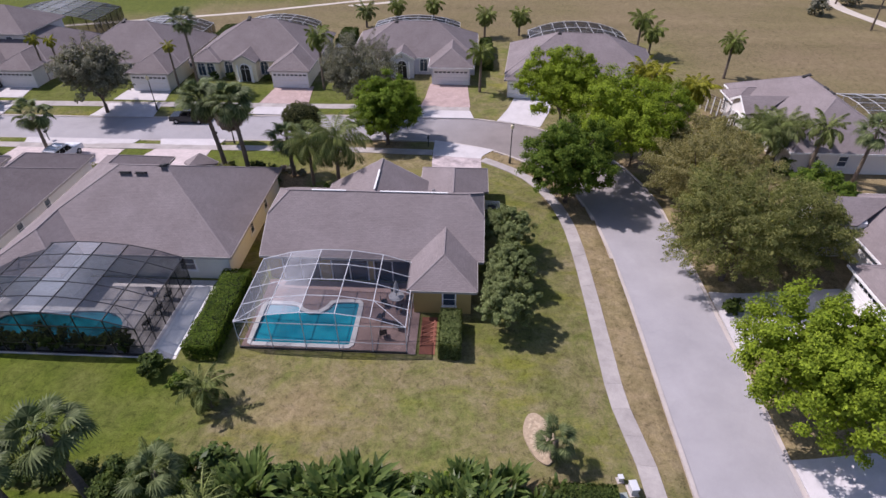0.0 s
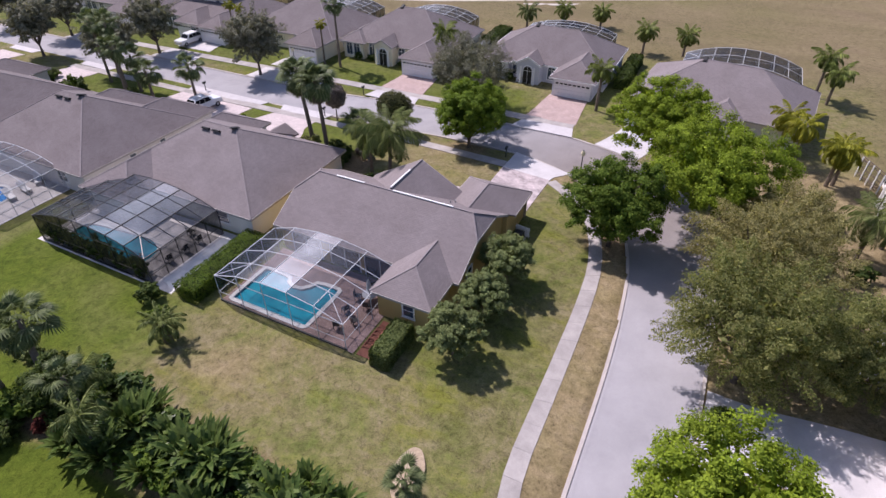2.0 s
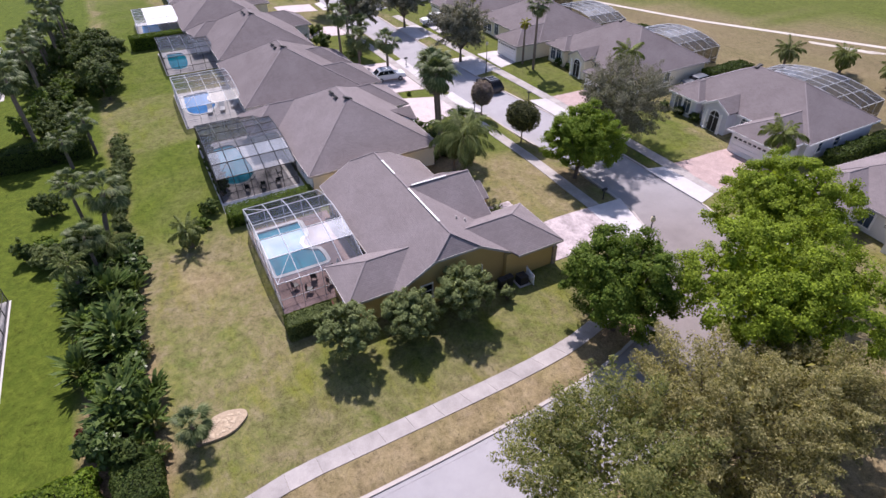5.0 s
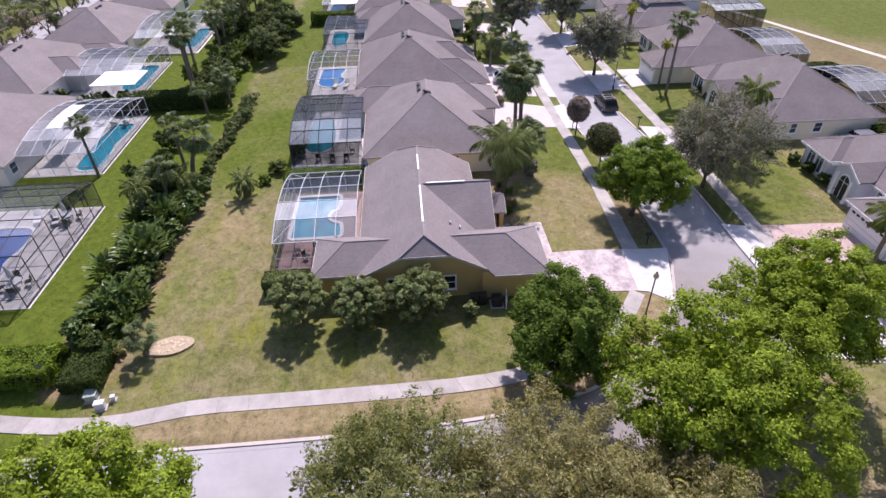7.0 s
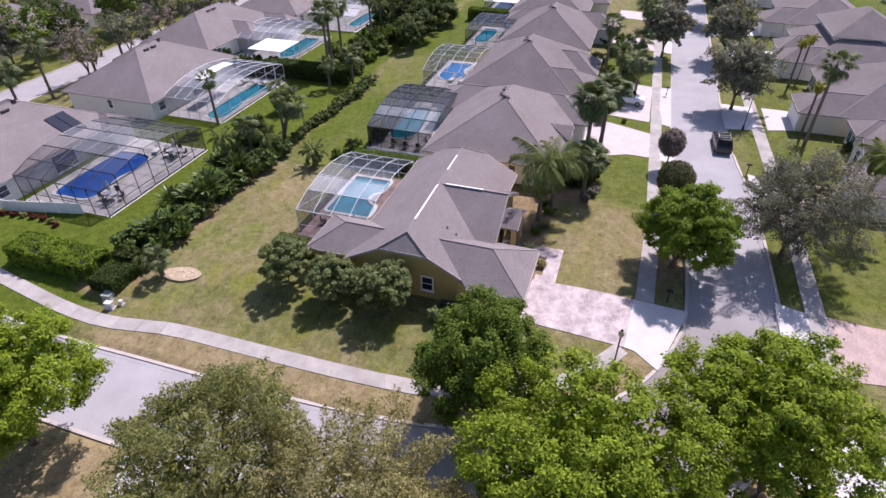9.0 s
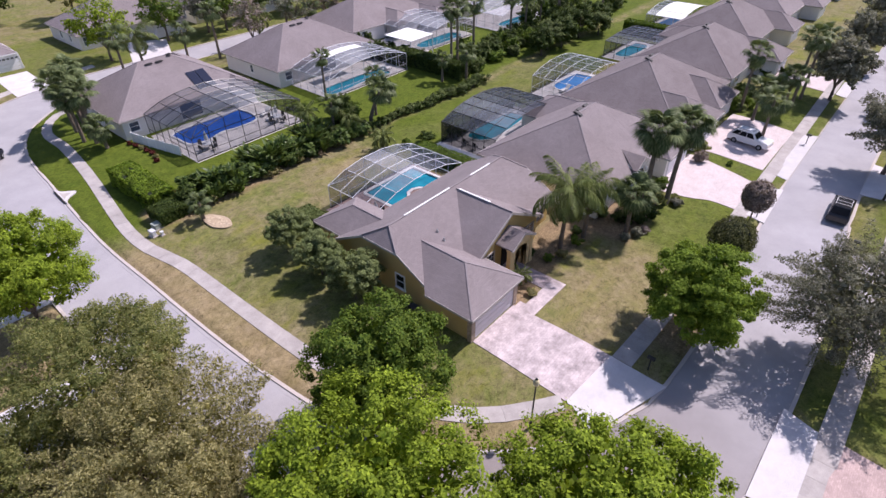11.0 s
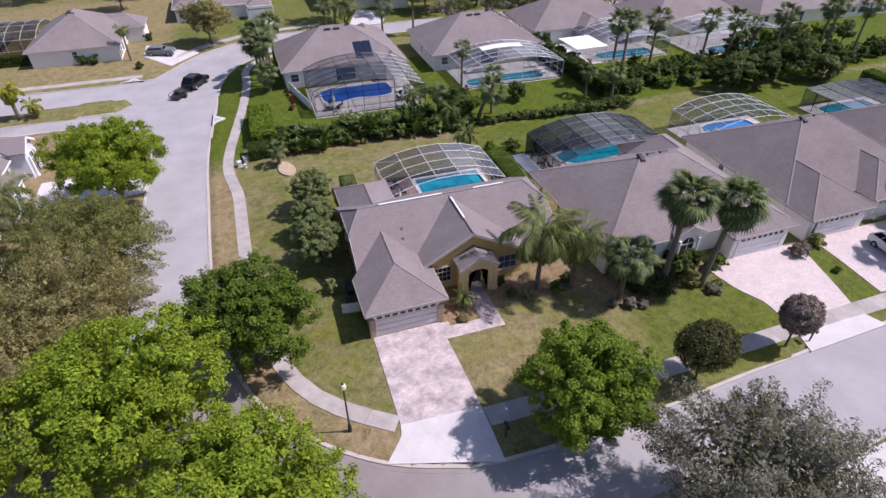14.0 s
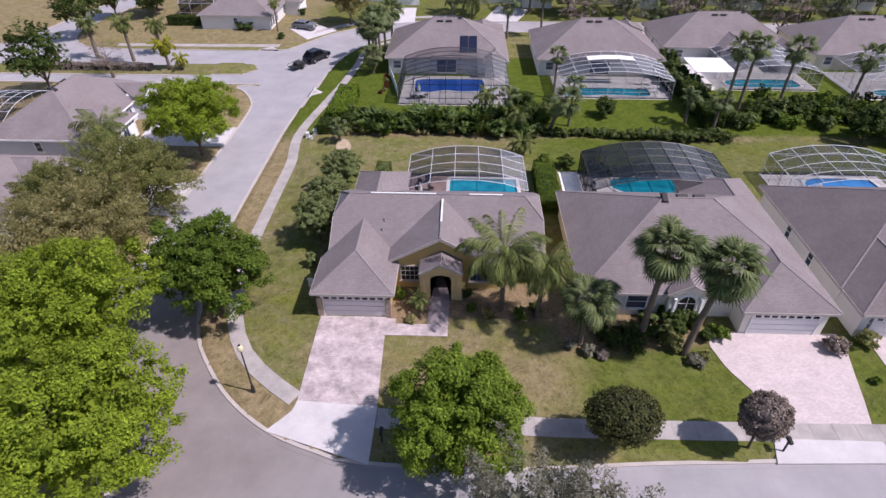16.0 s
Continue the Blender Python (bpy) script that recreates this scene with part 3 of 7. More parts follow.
def lerp_lines(a, b, n):
    """n + 1 points on the way from a to b (polylines of two points or more, by length)."""
    def along(p, t):
        p = np.array(p, float)
        s = np.r_[0, np.cumsum(np.linalg.norm(np.diff(p, axis=0), axis=1))]
        return np.stack([np.interp(t * s[-1], s, p[:, k]) for k in range(2)], -1)
    t = np.linspace(0, 1, n + 1)
    return along(a, t), along(b, t)


# pool decks: x0, x1, y0, y1
DECKS = [(-8.2, 4.5, -12.95, -5.2), (-29.5, -12.4, -14.2, -5.6), (-47.6, -34.8, -14.6, -7.0), (-68.2, -56.2, -14.4, -6.4), (-89.2, -76.4, -16.4, -9),
         (-8.0, 7.4, -43.4, -32.2), (-31.2, -15, -44, -35.2), (-53.3, -34, -50, -39), (-76.4, -57.4, -47, -36)]


def build_streets():
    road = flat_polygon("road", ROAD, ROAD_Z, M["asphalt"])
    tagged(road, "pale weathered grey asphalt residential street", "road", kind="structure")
    flat = lambda x, y: ROAD_Z  # noqa: E731
    for line, side in ((inner_line, -1), (outer_line, 1), (outer_s_line, -1), (np.array(ISLAND + ISLAND[:1], float), -1)):
        a, b = offset_line(line, side * 0.16), offset_line(line, side * -0.1)
        ob = strip("kerb", a, b, flat, M["kerb"], lift=0.09, depth=0.3)
        tagged(ob, "pale concrete kerb along the street edge", "kerb", kind="structure")
        g = strip("gutter", offset_line(line, side * -0.1), offset_line(line, side * -0.42), flat, M["asphalt"], lift=0.012, depth=0.1)
        tagged(g, "concrete gutter strip beside the kerb", "gutter", kind="structure")
    isle = flat_polygon("lawn_island", offset_line(np.array(ISLAND + ISLAND[:1], float), -0.3)[:-1], ROAD_Z + 0.11, M["ground"])
    tagged(isle, "grass median island in the side street junction", "median", kind="structure")


def pavement(line_l, line_r, label, n):
    """A pavement of single concrete slabs with open joints."""
    root = empty("pavement", Matrix(), label, "pavement", kind="structure")
    a, b = lerp_lines(line_l, line_r, n)
    for k in range(n):
        g = 0.0035
        q = [a[k] + (a[k + 1] - a[k]) * g, a[k] + (a[k + 1] - a[k]) * (1 - g), b[k] + (b[k + 1] - b[k]) * (1 - g), b[k] + (b[k + 1] - b[k]) * g]
        bm = bmesh.new()
        lift = 0.05 + 0.012 * math.sin(k * 12.9)
        top = [bm.verts.new((x, y, land_at(x, y) + lift)) for x, y in q]
        low = [bm.verts.new((x, y, land_at(x, y) - 0.15)) for x, y in q]
        bm.faces.new(top)
        for i in range(4):
            bm.faces.new((low[i], low[(i + 1) % 4], top[(i + 1) % 4], top[i]))
        bmesh.ops.recalc_face_normals(bm, faces=bm.faces)
        part("slab", bm, M["walk"], root)
    return root


def driveway(name, poly_l, poly_r, material, label, lift=0.05, n=10):
    ob = strip(name, *lerp_lines(poly_l, poly_r, n), land_at, M[material], lift=lift)
    return tagged(ob, label, "driveway", kind="structure")

# ---- houses ----
EAVE, SLOPE = 2.65, 0.55


def window(parent, m, w, h, material="pane_blue", bars=(0, 1), trim="trim"):
    """A window on a wall: m puts its centre on the wall, x along the wall, z out of it."""
    bm = bmesh.new()
    rings = []
    for z, grow in ((-0.02, 0.07), (0.08, 0.07), (0.08, -0.04), (-0.02, -0.04)):
        rings.append([bm.verts.new((sx * (w / 2 + grow), sy * (h / 2 + grow), z)) for sx, sy in ((-1, -1), (1, -1), (1, 1), (-1, 1))])
    for k in range(4):
        r, s = rings[k], rings[(k + 1) % 4]
        for i in range(4):
            bm.faces.new((r[i], r[(i + 1) % 4], s[(i + 1) % 4], s[i]))
    bmesh.ops.recalc_face_normals(bm, faces=bm.faces)
    bm.transform(m)
    win = part("window", bm, M[trim], parent, "white-framed house window")
    for i in range(1, bars[0] + 1):
        x = -w / 2 + w * i / (bars[0] + 1)
        bm = add_bar(bmesh.new(), (x, -h / 2, 0.02), (x, h / 2, 0.02), 0.04, 0.04)
        bm.transform(m)
        part("muntin", bm, M[trim], win)
    for i in range(1, bars[1] + 1):
        y = -h / 2 + h * i / (bars[1] + 1)
        bm = add_bar(bmesh.new(), (-w / 2, y, 0.024), (w / 2, y, 0.024), 0.04, 0.04)
        bm.transform(m)
        part("muntin", bm, M[trim], win)
    bm = box_bm(-w / 2, -h / 2, -0.02, w / 2, h / 2, 0.012)
    bm.transform(m)
    part("pane", bm, M[material], win, "dark reflective window pane")
    bm = box_bm(-w / 2 - 0.12, -h / 2 - 0.13, -0.01, w / 2 + 0.12, -h / 2 - 0.05, 0.12)
    bm.transform(m)
    part("sill", bm, M[trim], win)
    return win



def arch_window(parent, m, w, h, glass="pane_blue", label="round-headed window in a white surround"):
    """A round-headed window with a pale surround; m as for window()."""
    def head(grow, z):
        r = w / 2 + grow
        pts = [(-r, -h / 2 - grow), (r, -h / 2 - grow)]
        pts += [(r * math.cos(math.pi * k / 10), h / 2 - w / 2 + r * math.sin(math.pi * k / 10)) for k in range(11)]
        return [(x, y, z) for x, y in pts]

    def plate(grow, z0, z1):
        bm = bmesh.new()
        low, top = [bm.verts.new(v) for v in head(grow, z0)], [bm.verts.new(v) for v in head(grow, z1)]
        bm.faces.new(top)
        for i in range(len(low)):
            j = (i + 1) % len(low)
            bm.faces.new((low[i], low[j], top[j], top[i]))
        bm.transform(m)
        return bm

    win = part("window", plate(0.16, -0.02, 0.06), M["trim"], parent, label)
    part("pane", plate(0.0, 0.0, 0.08), M[glass], win)
    bm = add_bar(bmesh.new(), (0, -h / 2, 0.09), (0, h / 2, 0.09), 0.05, 0.03)
    add_bar(bm, (-w / 2, h / 2 - w / 2, 0.092), (w / 2, h / 2 - w / 2, 0.092), 0.05, 0.03)
    bm.transform(m)
    part("muntin", bm, M["trim"], win)
    return win




def on_wall(side, along, at, z):
    """A pose on a wall that looks towards side."""
    if side == "-y":
        return pose(along, at, z, 90, 0, 0)
    if side == "+y":
        return pose(along, at, z, 90, 0, 180)
    if side == "+x":
        return pose(at, along, z, 90, 0, 90)
    return pose(at, along, z, 90, 0, -90)


def garage_door(parent, x0, x1, y, material="garage", panes=8, h=2.15):
    """A sectional door that looks towards +y, with a row of small panes on top."""
    bm = bmesh.new()
    for k in range(4):
        add_box(bm, x0, y - 0.04, 0.03 + k * h / 4, x1, y + 0.05, (k + 1) * h / 4 - 0.015, bevel=0.012)
    door = part("garage_door", bm, M[material], parent, "pale sectional two-car garage door")
    w = (x1 - x0) / panes
    pane = bpy.data.meshes.new("pane")
    b = box_bm(-w * 0.34, -0.012, -0.11, w * 0.34, 0.012, 0.11)
    b.to_mesh(pane)
    b.free()
    pane.materials.append(M["pane"])
    for k in range(panes):
        sub("pane", pane, door, pose(x0 + (k + 0.5) * w, y + 0.055, h * 7 / 8))
    bm = bmesh.new()
    add_box(bm, x0 - 0.16, y - 0.02, 0, x0 - 0.003, y + 0.09, h + 0.14)
    add_box(bm, x1 + 0.003, y - 0.02, 0, x1 + 0.16, y + 0.09, h + 0.14)
    add_box(bm, x0, y - 0.02, h + 0.003, x1, y + 0.09, h + 0.14)
    part("frame", bm, M["trim"], door)
    return door


def fascia_line(bm, pts, drop=0.2, out=0.05):
    for a, b in zip(pts, pts[1:]):
        a, b = Vector(a), Vector(b)
        add_bar(bm, a - Vector((0, 0, drop / 2 + 0.02)), b - Vector((0, 0, drop / 2 + 0.02)), out * 2, drop)


def hip_wing(roof, fascia, caps, xa, xb, y_end, side, y_eave, ridge_z, drop=0.0):
    """A hipped wing on the long side of a main roof; side +1 is the street front. Returns its ridge."""
    hw, xc, e = (xb - xa) / 2, (xa + xb) / 2, EAVE - drop
    zr = min(e + SLOPE * hw, ridge_z - 0.05)
    apex = (xc, y_end - side * hw, zr)
    meet = (xc, y_eave - side * (zr - EAVE) / SLOPE, zr)
    ya = y_eave
    add_plane(roof, [(xa, y_end, e), (xa, ya, e), meet, apex])
    add_plane(roof, [(xb, y_end, e), (xb, ya, e), meet, apex])
    add_plane(roof, [(xa, y_end, e), (xb, y_end, e), apex])
    fascia_line(fascia, [(xa, ya, e), (xa, y_end, e), (xb, y_end, e), (xb, ya, e)])
    for a, b in (((xa, y_end, e), apex), ((xb, y_end, e), apex), (apex, meet)):
        add_bar(caps, Vector(a) + Vector((0, 0, -0.005)), Vector(b) + Vector((0, 0, -0.005)), 0.13, 0.05)
    return apex, meet


def roof_vent(parent, m, w=0.9):
    bm = bmesh.new()
    add_box(bm, -w / 2, -0.22, 0, w / 2, 0.22, 0.16, bevel=0.05)
    add_box(bm, -w / 2 - 0.06, -0.3, -0.03, w / 2 + 0.06, 0.3, 0.02)
    bm.transform(m)
    part("roof_vent", bm, M["vent"], parent, "low dark metal roof vent")


def pipe(parent, m):
    bm = add_tube(bmesh.new(), [(0, 0, -0.3), (0, 0, 0.26)], [0.06, 0.06])
    add_tube(bm, [(0, 0, -0.02), (0, 0, 0.1)], [0.13, 0.08])
    bm.transform(m)
    part("vent_pipe", bm, M["steel"], parent, "short grey roof pipe")


def house(m, label, w, d, wings, wall="white_wall", roof_mat="roof", windows=(), gables=(), ridge_vents=True, group="houses of the estate", door_panes=8, trim="fascia", upper=None):
    """A hipped single-storey house; local +y is the street front. wings: (xa, xb, side, reach, kind)."""
    root = empty("house", m, label, "house", group)
    roof, fascia, caps = Pieces(), Pieces(), Pieces()

    def wall_box(*box):
        part("wall", box_bm(*box), M[wall], root)

    x0, x1, y0, y1 = -w / 2, w / 2, -d / 2, d / 2
    h = min(w, d) / 2
    zr = EAVE + SLOPE * h
    a, b = ((x0 + h, 0, zr), (x1 - h, 0, zr)) if w >= d else ((0, y0 + h, zr), (0, y1 - h, zr))
    c = [(x0, y0, EAVE), (x1, y0, EAVE), (x1, y1, EAVE), (x0, y1, EAVE)]
    if w >= d:
        add_plane(roof, [c[0], c[1], b, a]), add_plane(roof, [c[2], c[3], a, b])
        add_plane(roof, [c[1], c[2], b]), add_plane(roof, [c[3], c[0], a])
    else:
        add_plane(roof, [c[0], c[1], a]), add_plane(roof, [c[2], c[3], b])
        add_plane(roof, [c[1], c[2], b, a]), add_plane(roof, [c[3], c[0], a, b])
    lift = Vector((0, 0, -0.005))
    for p, q in ((c[0], a), (c[3], a), (c[1], b), (c[2], b), (a, b)) if w >= d else ((c[0], a), (c[1], a), (c[2], b), (c[3], b), (a, b)):
        if (Vector(p) - Vector(q)).length > 0.1:
            add_bar(caps, Vector(p) + lift, Vector(q) + lift, 0.13, 0.05)
    fascia_line(fascia, c + c[:1])
    o = 0.45
    wall_box(x0 + o, y0 + o, 0, x1 - o, y1 - o, EAVE + 0.05)
    for xa, xb, side, reach, kind in wings:
        y_eave = y1 if side > 0 else y0
        y_end = y_eave + side * reach
        hip_wing(roof, fascia, caps, xa, xb, y_end, side, y_eave, zr)
        ya, yb = sorted((y_eave - side * 2.0, y_end - side * o))
        wall_box(xa + o + 0.02, ya, 0, xb - o - 0.02, yb, EAVE + 0.04)
        if kind == "garage":
            mid = (xa + xb) / 2
            garage_door(root, mid - 2.44, mid + 2.44, yb + 0.02, "trim", panes=door_panes)
    for xc, hw, y_face, zt in gables:
        add_plane(roof, [(xc, y1 - (zt - EAVE) / SLOPE, zt), (xc, y_face, zt), (xc - hw, y_face, zt - SLOPE * hw), (xc - hw, y1, zt - SLOPE * hw)])
        add_plane(roof, [(xc, y1 - (zt - EAVE) / SLOPE, zt), (xc, y_face, zt), (xc + hw, y_face, zt - SLOPE * hw), (xc + hw, y1, zt - SLOPE * hw)])
        zb = zt - SLOPE * hw
        bm = bmesh.new()
        outline = ((xc - hw + 0.3, 0), (xc + hw - 0.3, 0), (xc + hw - 0.3, zb), (xc, zt - 0.15), (xc - hw + 0.3, zb))
        front, back = ([bm.verts.new((x, y, z)) for x, z in outline] for y in (y_face - 0.3, y1 - 1))
        for k in range(5):
            bm.faces.new((front[k], front[k - 1], back[k - 1], back[k]))
        bm.faces.new(front)
        bmesh.ops.recalc_face_normals(bm, faces=bm.faces)
        part("wall", bm, M[wall], root)
        fascia_line(fascia, [(xc - hw, y_face, zb), (xc, y_face, zt), (xc + hw, y_face, zb)], 0.22)
    if upper:
        ua, ub, va, vb = upper
        ez, half = EAVE + 2.9, (vb - va) / 2 + 0.45
        ra, rb, mid = (ua - 0.45 + half, (va + vb) / 2, ez + SLOPE * half), (ub + 0.45 - half, (va + vb) / 2, ez + SLOPE * half), (va + vb) / 2
        e = [(ua - 0.45, va - 0.45, ez), (ub + 0.45, va - 0.45, ez), (ub + 0.45, vb + 0.45, ez), (ua - 0.45, vb + 0.45, ez)]
        add_plane(roof, [e[0], e[1], rb, ra]), add_plane(roof, [e[2], e[3], ra, rb])
        add_plane(roof, [e[1], e[2], rb]), add_plane(roof, [e[3], e[0], ra])
        fascia_line(fascia, e + e[:1])
        wall_box(ua, va, EAVE + 0.1, ub, vb, ez + 0.04)
        for k in (0.2, 0.5, 0.8):
            window(root, on_wall("+y", ua + (ub - ua) * k, vb, EAVE + 1.75), 1.0, 1.3)
        window(root, on_wall("-x", mid, ua, EAVE + 1.75), 1.0, 1.3)
        window(root, on_wall("-y", ua + (ub - ua) * 0.5, va, EAVE + 1.75), 1.6, 1.3)
    roof.place("roof", M[roof_mat], root)
    fascia.place("fascia", M[trim], root)
    caps.place("ridge_cap", M["cap"], root)
    for side, along, z, ww, hh in windows:
        at = {"-y": y0 + o, "+y": y1 - o, "+x": x1 - o, "-x": x0 + o}[side]
        if side == "+y":
            at = max([at] + [y_face - 0.3 for xc, hw, y_face, zt in gables if abs(along - xc) < hw - 0.3] + [y1 + reach - o for xa, xb, ws, reach, kind in wings if ws > 0 and xa + o < along < xb - o])
        (arch_window if side == "+y" and hh > 1.45 else window)(root, on_wall(side, along, at, z), ww, hh)
    for xc, hw, y_face, zt in gables:
        # flat near-black arch; its colour stands in for the shade of a niche
        arch_window(root, on_wall("+y", xc, y_face - 0.3, 1.28), 1.3, 2.5, "dark", "flat near-black arch painted as a shaded entry niche, white surround")
        for sx in (-1.0, 1.0):
            part("column", add_tube(bmesh.new(), [(xc + sx, y_face - 0.1, 0), (xc + sx, y_face - 0.1, 0.25), (xc + sx, y_face - 0.1, 0.26), (xc + sx, y_face - 0.1, 2.45)], [0.2, 0.2, 0.14, 0.13], 10), M["trim"], root)
    if ridge_vents:
        for k in (-1.2, 0.2):
            roof_vent(root, pose(k, -0.75, zr - 0.42, -28.8, 0, 0))
        roof_vent(root, pose(b[0] - 0.1, 0.0, zr - 0.05, 0, 20, 90))
    return root


def main_house():
    """The ochre corner house: clipped gables east and west, rear wing, garage wing, front gable with porch."""
    root = empty("house", Matrix(), "ochre stucco corner house with grey-brown shingle roof and pool cage", "house", "houses of the estate")
    roof, fascia, caps, walls = Pieces(), Pieces(), Pieces(), bmesh.new()
    xw, xe, rw, re, zr, yb, zc, yc = -8.6, 9.35, -7.1, 8.05, 5.6, 5.36, 4.5, 2.0
    for s in (-1, 1):
        add_plane(roof, [(xw, s * yb, EAVE), (xe, s * yb, EAVE), (xe, s * yc, zc), (re, 0, zr), (rw, 0, zr), (xw, s * yc, zc)])
        fascia_line(fascia, [(xw, s * yb, EAVE), (xe, s * yb, EAVE)])
        for x, r in ((xw, rw), (xe, re)):
            fascia_line(fascia, [(x, s * yb, EAVE), (x, s * yc, zc)])
            add_bar(caps, (x, s * yc, zc + 0.02), (r, 0, zr + 0.02), 0.13, 0.05)
    add_plane(roof, [(xe, -yc, zc), (xe, yc, zc), (re, 0, zr)])
    add_plane(roof, [(xw, -yc, zc), (xw, yc, zc), (rw, 0, zr)])
    fascia_line(fascia, [(xe, -yc, zc), (xe, yc, zc)])
    fascia_line(fascia, [(xw, -yc, zc), (xw, yc, zc)])
    add_bar(caps, (rw, 0, zr + 0.02), (re, 0, zr + 0.02), 0.13, 0.05)
    # rear wing and garage wing
    hip_wing(roof, fascia, caps, 3.62, 8.85, -9.02, -1, -yb, zr)
    hip_wing(roof, fascia, caps, 3.43, 9.9, 9.88, 1, yb, zr)
    # front gable
    gz, gy, gw = 5.45, 6.25, 5.1
    for s in (-1, 1):
        add_plane(roof, [(0, 0.27, gz), (0, gy, gz), (s * gw, gy, EAVE), (s * gw, yb, EAVE)])
    fascia_line(fascia, [(-gw, gy, EAVE), (0, gy, gz), (4.3, gy, gz - SLOPE * 4.3)], 0.24)
    fascia_line(fascia, [(-gw, yb, EAVE), (-gw, gy, EAVE)])
    add_bar(caps, (0, 0.27, gz + 0.02), (0, gy, gz + 0.02), 0.13, 0.05)
    # walls
    add_box(walls, xw + 0.4, -yb + 0.45, 0, xe - 0.35, yb - 0.45, EAVE + 0.02)
    for x in (xw + 0.4, xe - 0.35):
        out = 1 if x > 0 else -1
        prof = [(-yb + 0.45, EAVE), (yb - 0.45, EAVE), (yc, zc - 0.12), (-yc, zc - 0.12)]
        outer = [walls.verts.new((x, y, z)) for y, z in prof]
        inner = [walls.verts.new((x - out * 0.2, y, z)) for y, z in prof]
        walls.faces.new(outer), walls.faces.new(inner[::-1])
        for i in range(4):
            walls.faces.new((outer[i], outer[(i + 1) % 4], inner[(i + 1) % 4], inner[i]))
    add_box(walls, 4.05, -8.6, 0, 8.42, -4.5, EAVE + 0.01)
    add_box(walls, 3.9, 4.5, 0, 9.45, 9.45, EAVE + 0.01)
    vs = [walls.verts.new(v) for v in ((-gw + 0.4, 5.85, 0), (3.9, 5.85, 0), (3.9, 5.85, 3.1), (0, 5.85, gz - 0.15), (-gw + 0.4, 5.85, EAVE + 0.1))]
    ws = [walls.verts.new(v.co - Vector((0, 0.25, 0))) for v in vs]
    walls.faces.new(vs), walls.faces.new(ws[::-1])
    for i in range(5):
        walls.faces.new((vs[i], vs[(i + 1) % 5], ws[(i + 1) % 5], ws[i]))
    bmesh.ops.recalc_face_normals(walls, faces=walls.faces)
    roof.place("roof", M["roof"], root)
    fascia.place("fascia", M["fascia"], root)
    caps.place("ridge_cap", M["cap"], root)
    part("wall", walls, M["ochre"], root)
    for a, b in (((-5.2, 0, zr + 0.06), (-2.3, 0, zr + 0.06)), ((0.6, 0, zr + 0.06), (6.3, 0, zr + 0.06)), ((0, 0.6, gz + 0.06), (0, 4.0, gz + 0.06))):
        part("ridge_vent", add_bar(bmesh.new(), a, b, 0.15, 0.06), M["strip"], root, "white metal ridge vent strip")
    # porch
    px0, px1, py, pz = -1.55, 1.4, 7.35, 3.0
    pc, ph = (px0 + px1) / 2, (px1 - px0) / 2 + 0.25
    bm = bmesh.new()
    for s in (-1, 1):
        add_plane(bm, [(pc, 5.7, pz + SLOPE * ph), (pc, py + 0.25, pz + SLOPE * ph), (pc + s * ph, py + 0.25, pz), (pc + s * ph, 5.7, pz)])
    part("porch_roof", bm, M["roof"], root, "small shingled gable over the entry")
    bm = bmesh.new()
    fascia_line(bm, [(pc - ph, py + 0.25, pz), (pc, py + 0.25, pz + SLOPE * ph), (pc + ph, py + 0.25, pz)], 0.2)
    part("porch_fascia", bm, M["fascia"], root)
    bm = bmesh.new()
    n, r = 10, 0.85
    arch = [(pc + r * math.cos(math.pi * k / n), 2.15 + 0.42 * math.sin(math.pi * k / n)) for k in range(n + 1)]
    outer = [(px1, 0), (px1, pz + 0.05), (pc, pz + SLOPE * ph - 0.12), (px0, pz + 0.05), (px0, 0)]
    prof = outer + [(pc - r, 0)] + arch[::-1] + [(pc + r, 0)]
    f = [bm.verts.new((x, py, z)) for x, z in prof]
    g = [bm.verts.new((x, py - 0.3, z)) for x, z in prof]
    bm.faces.new(f), bm.faces.new(g[::-1])
    for i in range(len(prof)):
        j = (i + 1) % len(prof)
        bm.faces.new((f[i], f[j], g[j], g[i]))
    bmesh.ops.triangulate(bm, faces=[q for q in bm.faces if len(q.verts) > 4])
    bmesh.ops.recalc_face_normals(bm, faces=bm.faces)
    part("porch_front", bm, M["ochre_light"], root, "arched pale ochre porch front")
    for x in (px0 - 0.02, px1 + 0.02):
        bm = box_bm(x - 0.26, py - 0.36, 0, x + 0.26, py + 0.1, 0.4, bevel=0.03)
        add_box(bm, x - 0.2, py - 0.32, 0.4, x + 0.2, py + 0.06, 2.7, bevel=0.02)
        add_box(bm, x - 0.26, py - 0.36, 2.7, x + 0.26, py + 0.1, 2.9, bevel=0.03)
        part("porch_column", bm, M["ochre_light"], root)
    part("front_door", box_bm(pc - 0.8, 5.86, 0, pc + 0.8, 5.93, 2.35, bevel=0.02), M["dark"], root, "dark double front door under the porch")
    # openings
    window(root, on_wall("+y", 2.55, 5.85, 1.55), 1.5, 1.5, "pane", (3, 2), "fascia")
    window(root, on_wall("+y", -3.3, 5.85, 1.5), 1.7, 1.4, "pane_blue", (2, 1), "fascia")
    window(root, on_wall("+y", -6.6, 4.91, 1.5), 1.5, 1.4, "pane_blue", (2, 1), "fascia")
    window(root, on_wall("-y", 6.75, -8.6, 1.5), 0.95, 1.25, "pane_blue", (0, 1))
    window(root, on_wall("+x", 1.9, 9.0, 1.5), 0.95, 1.35, "pane", (0, 1))
    window(root, on_wall("+x", -2.6, 9.0, 1.5), 0.95, 1.35, "pane", (0, 1))
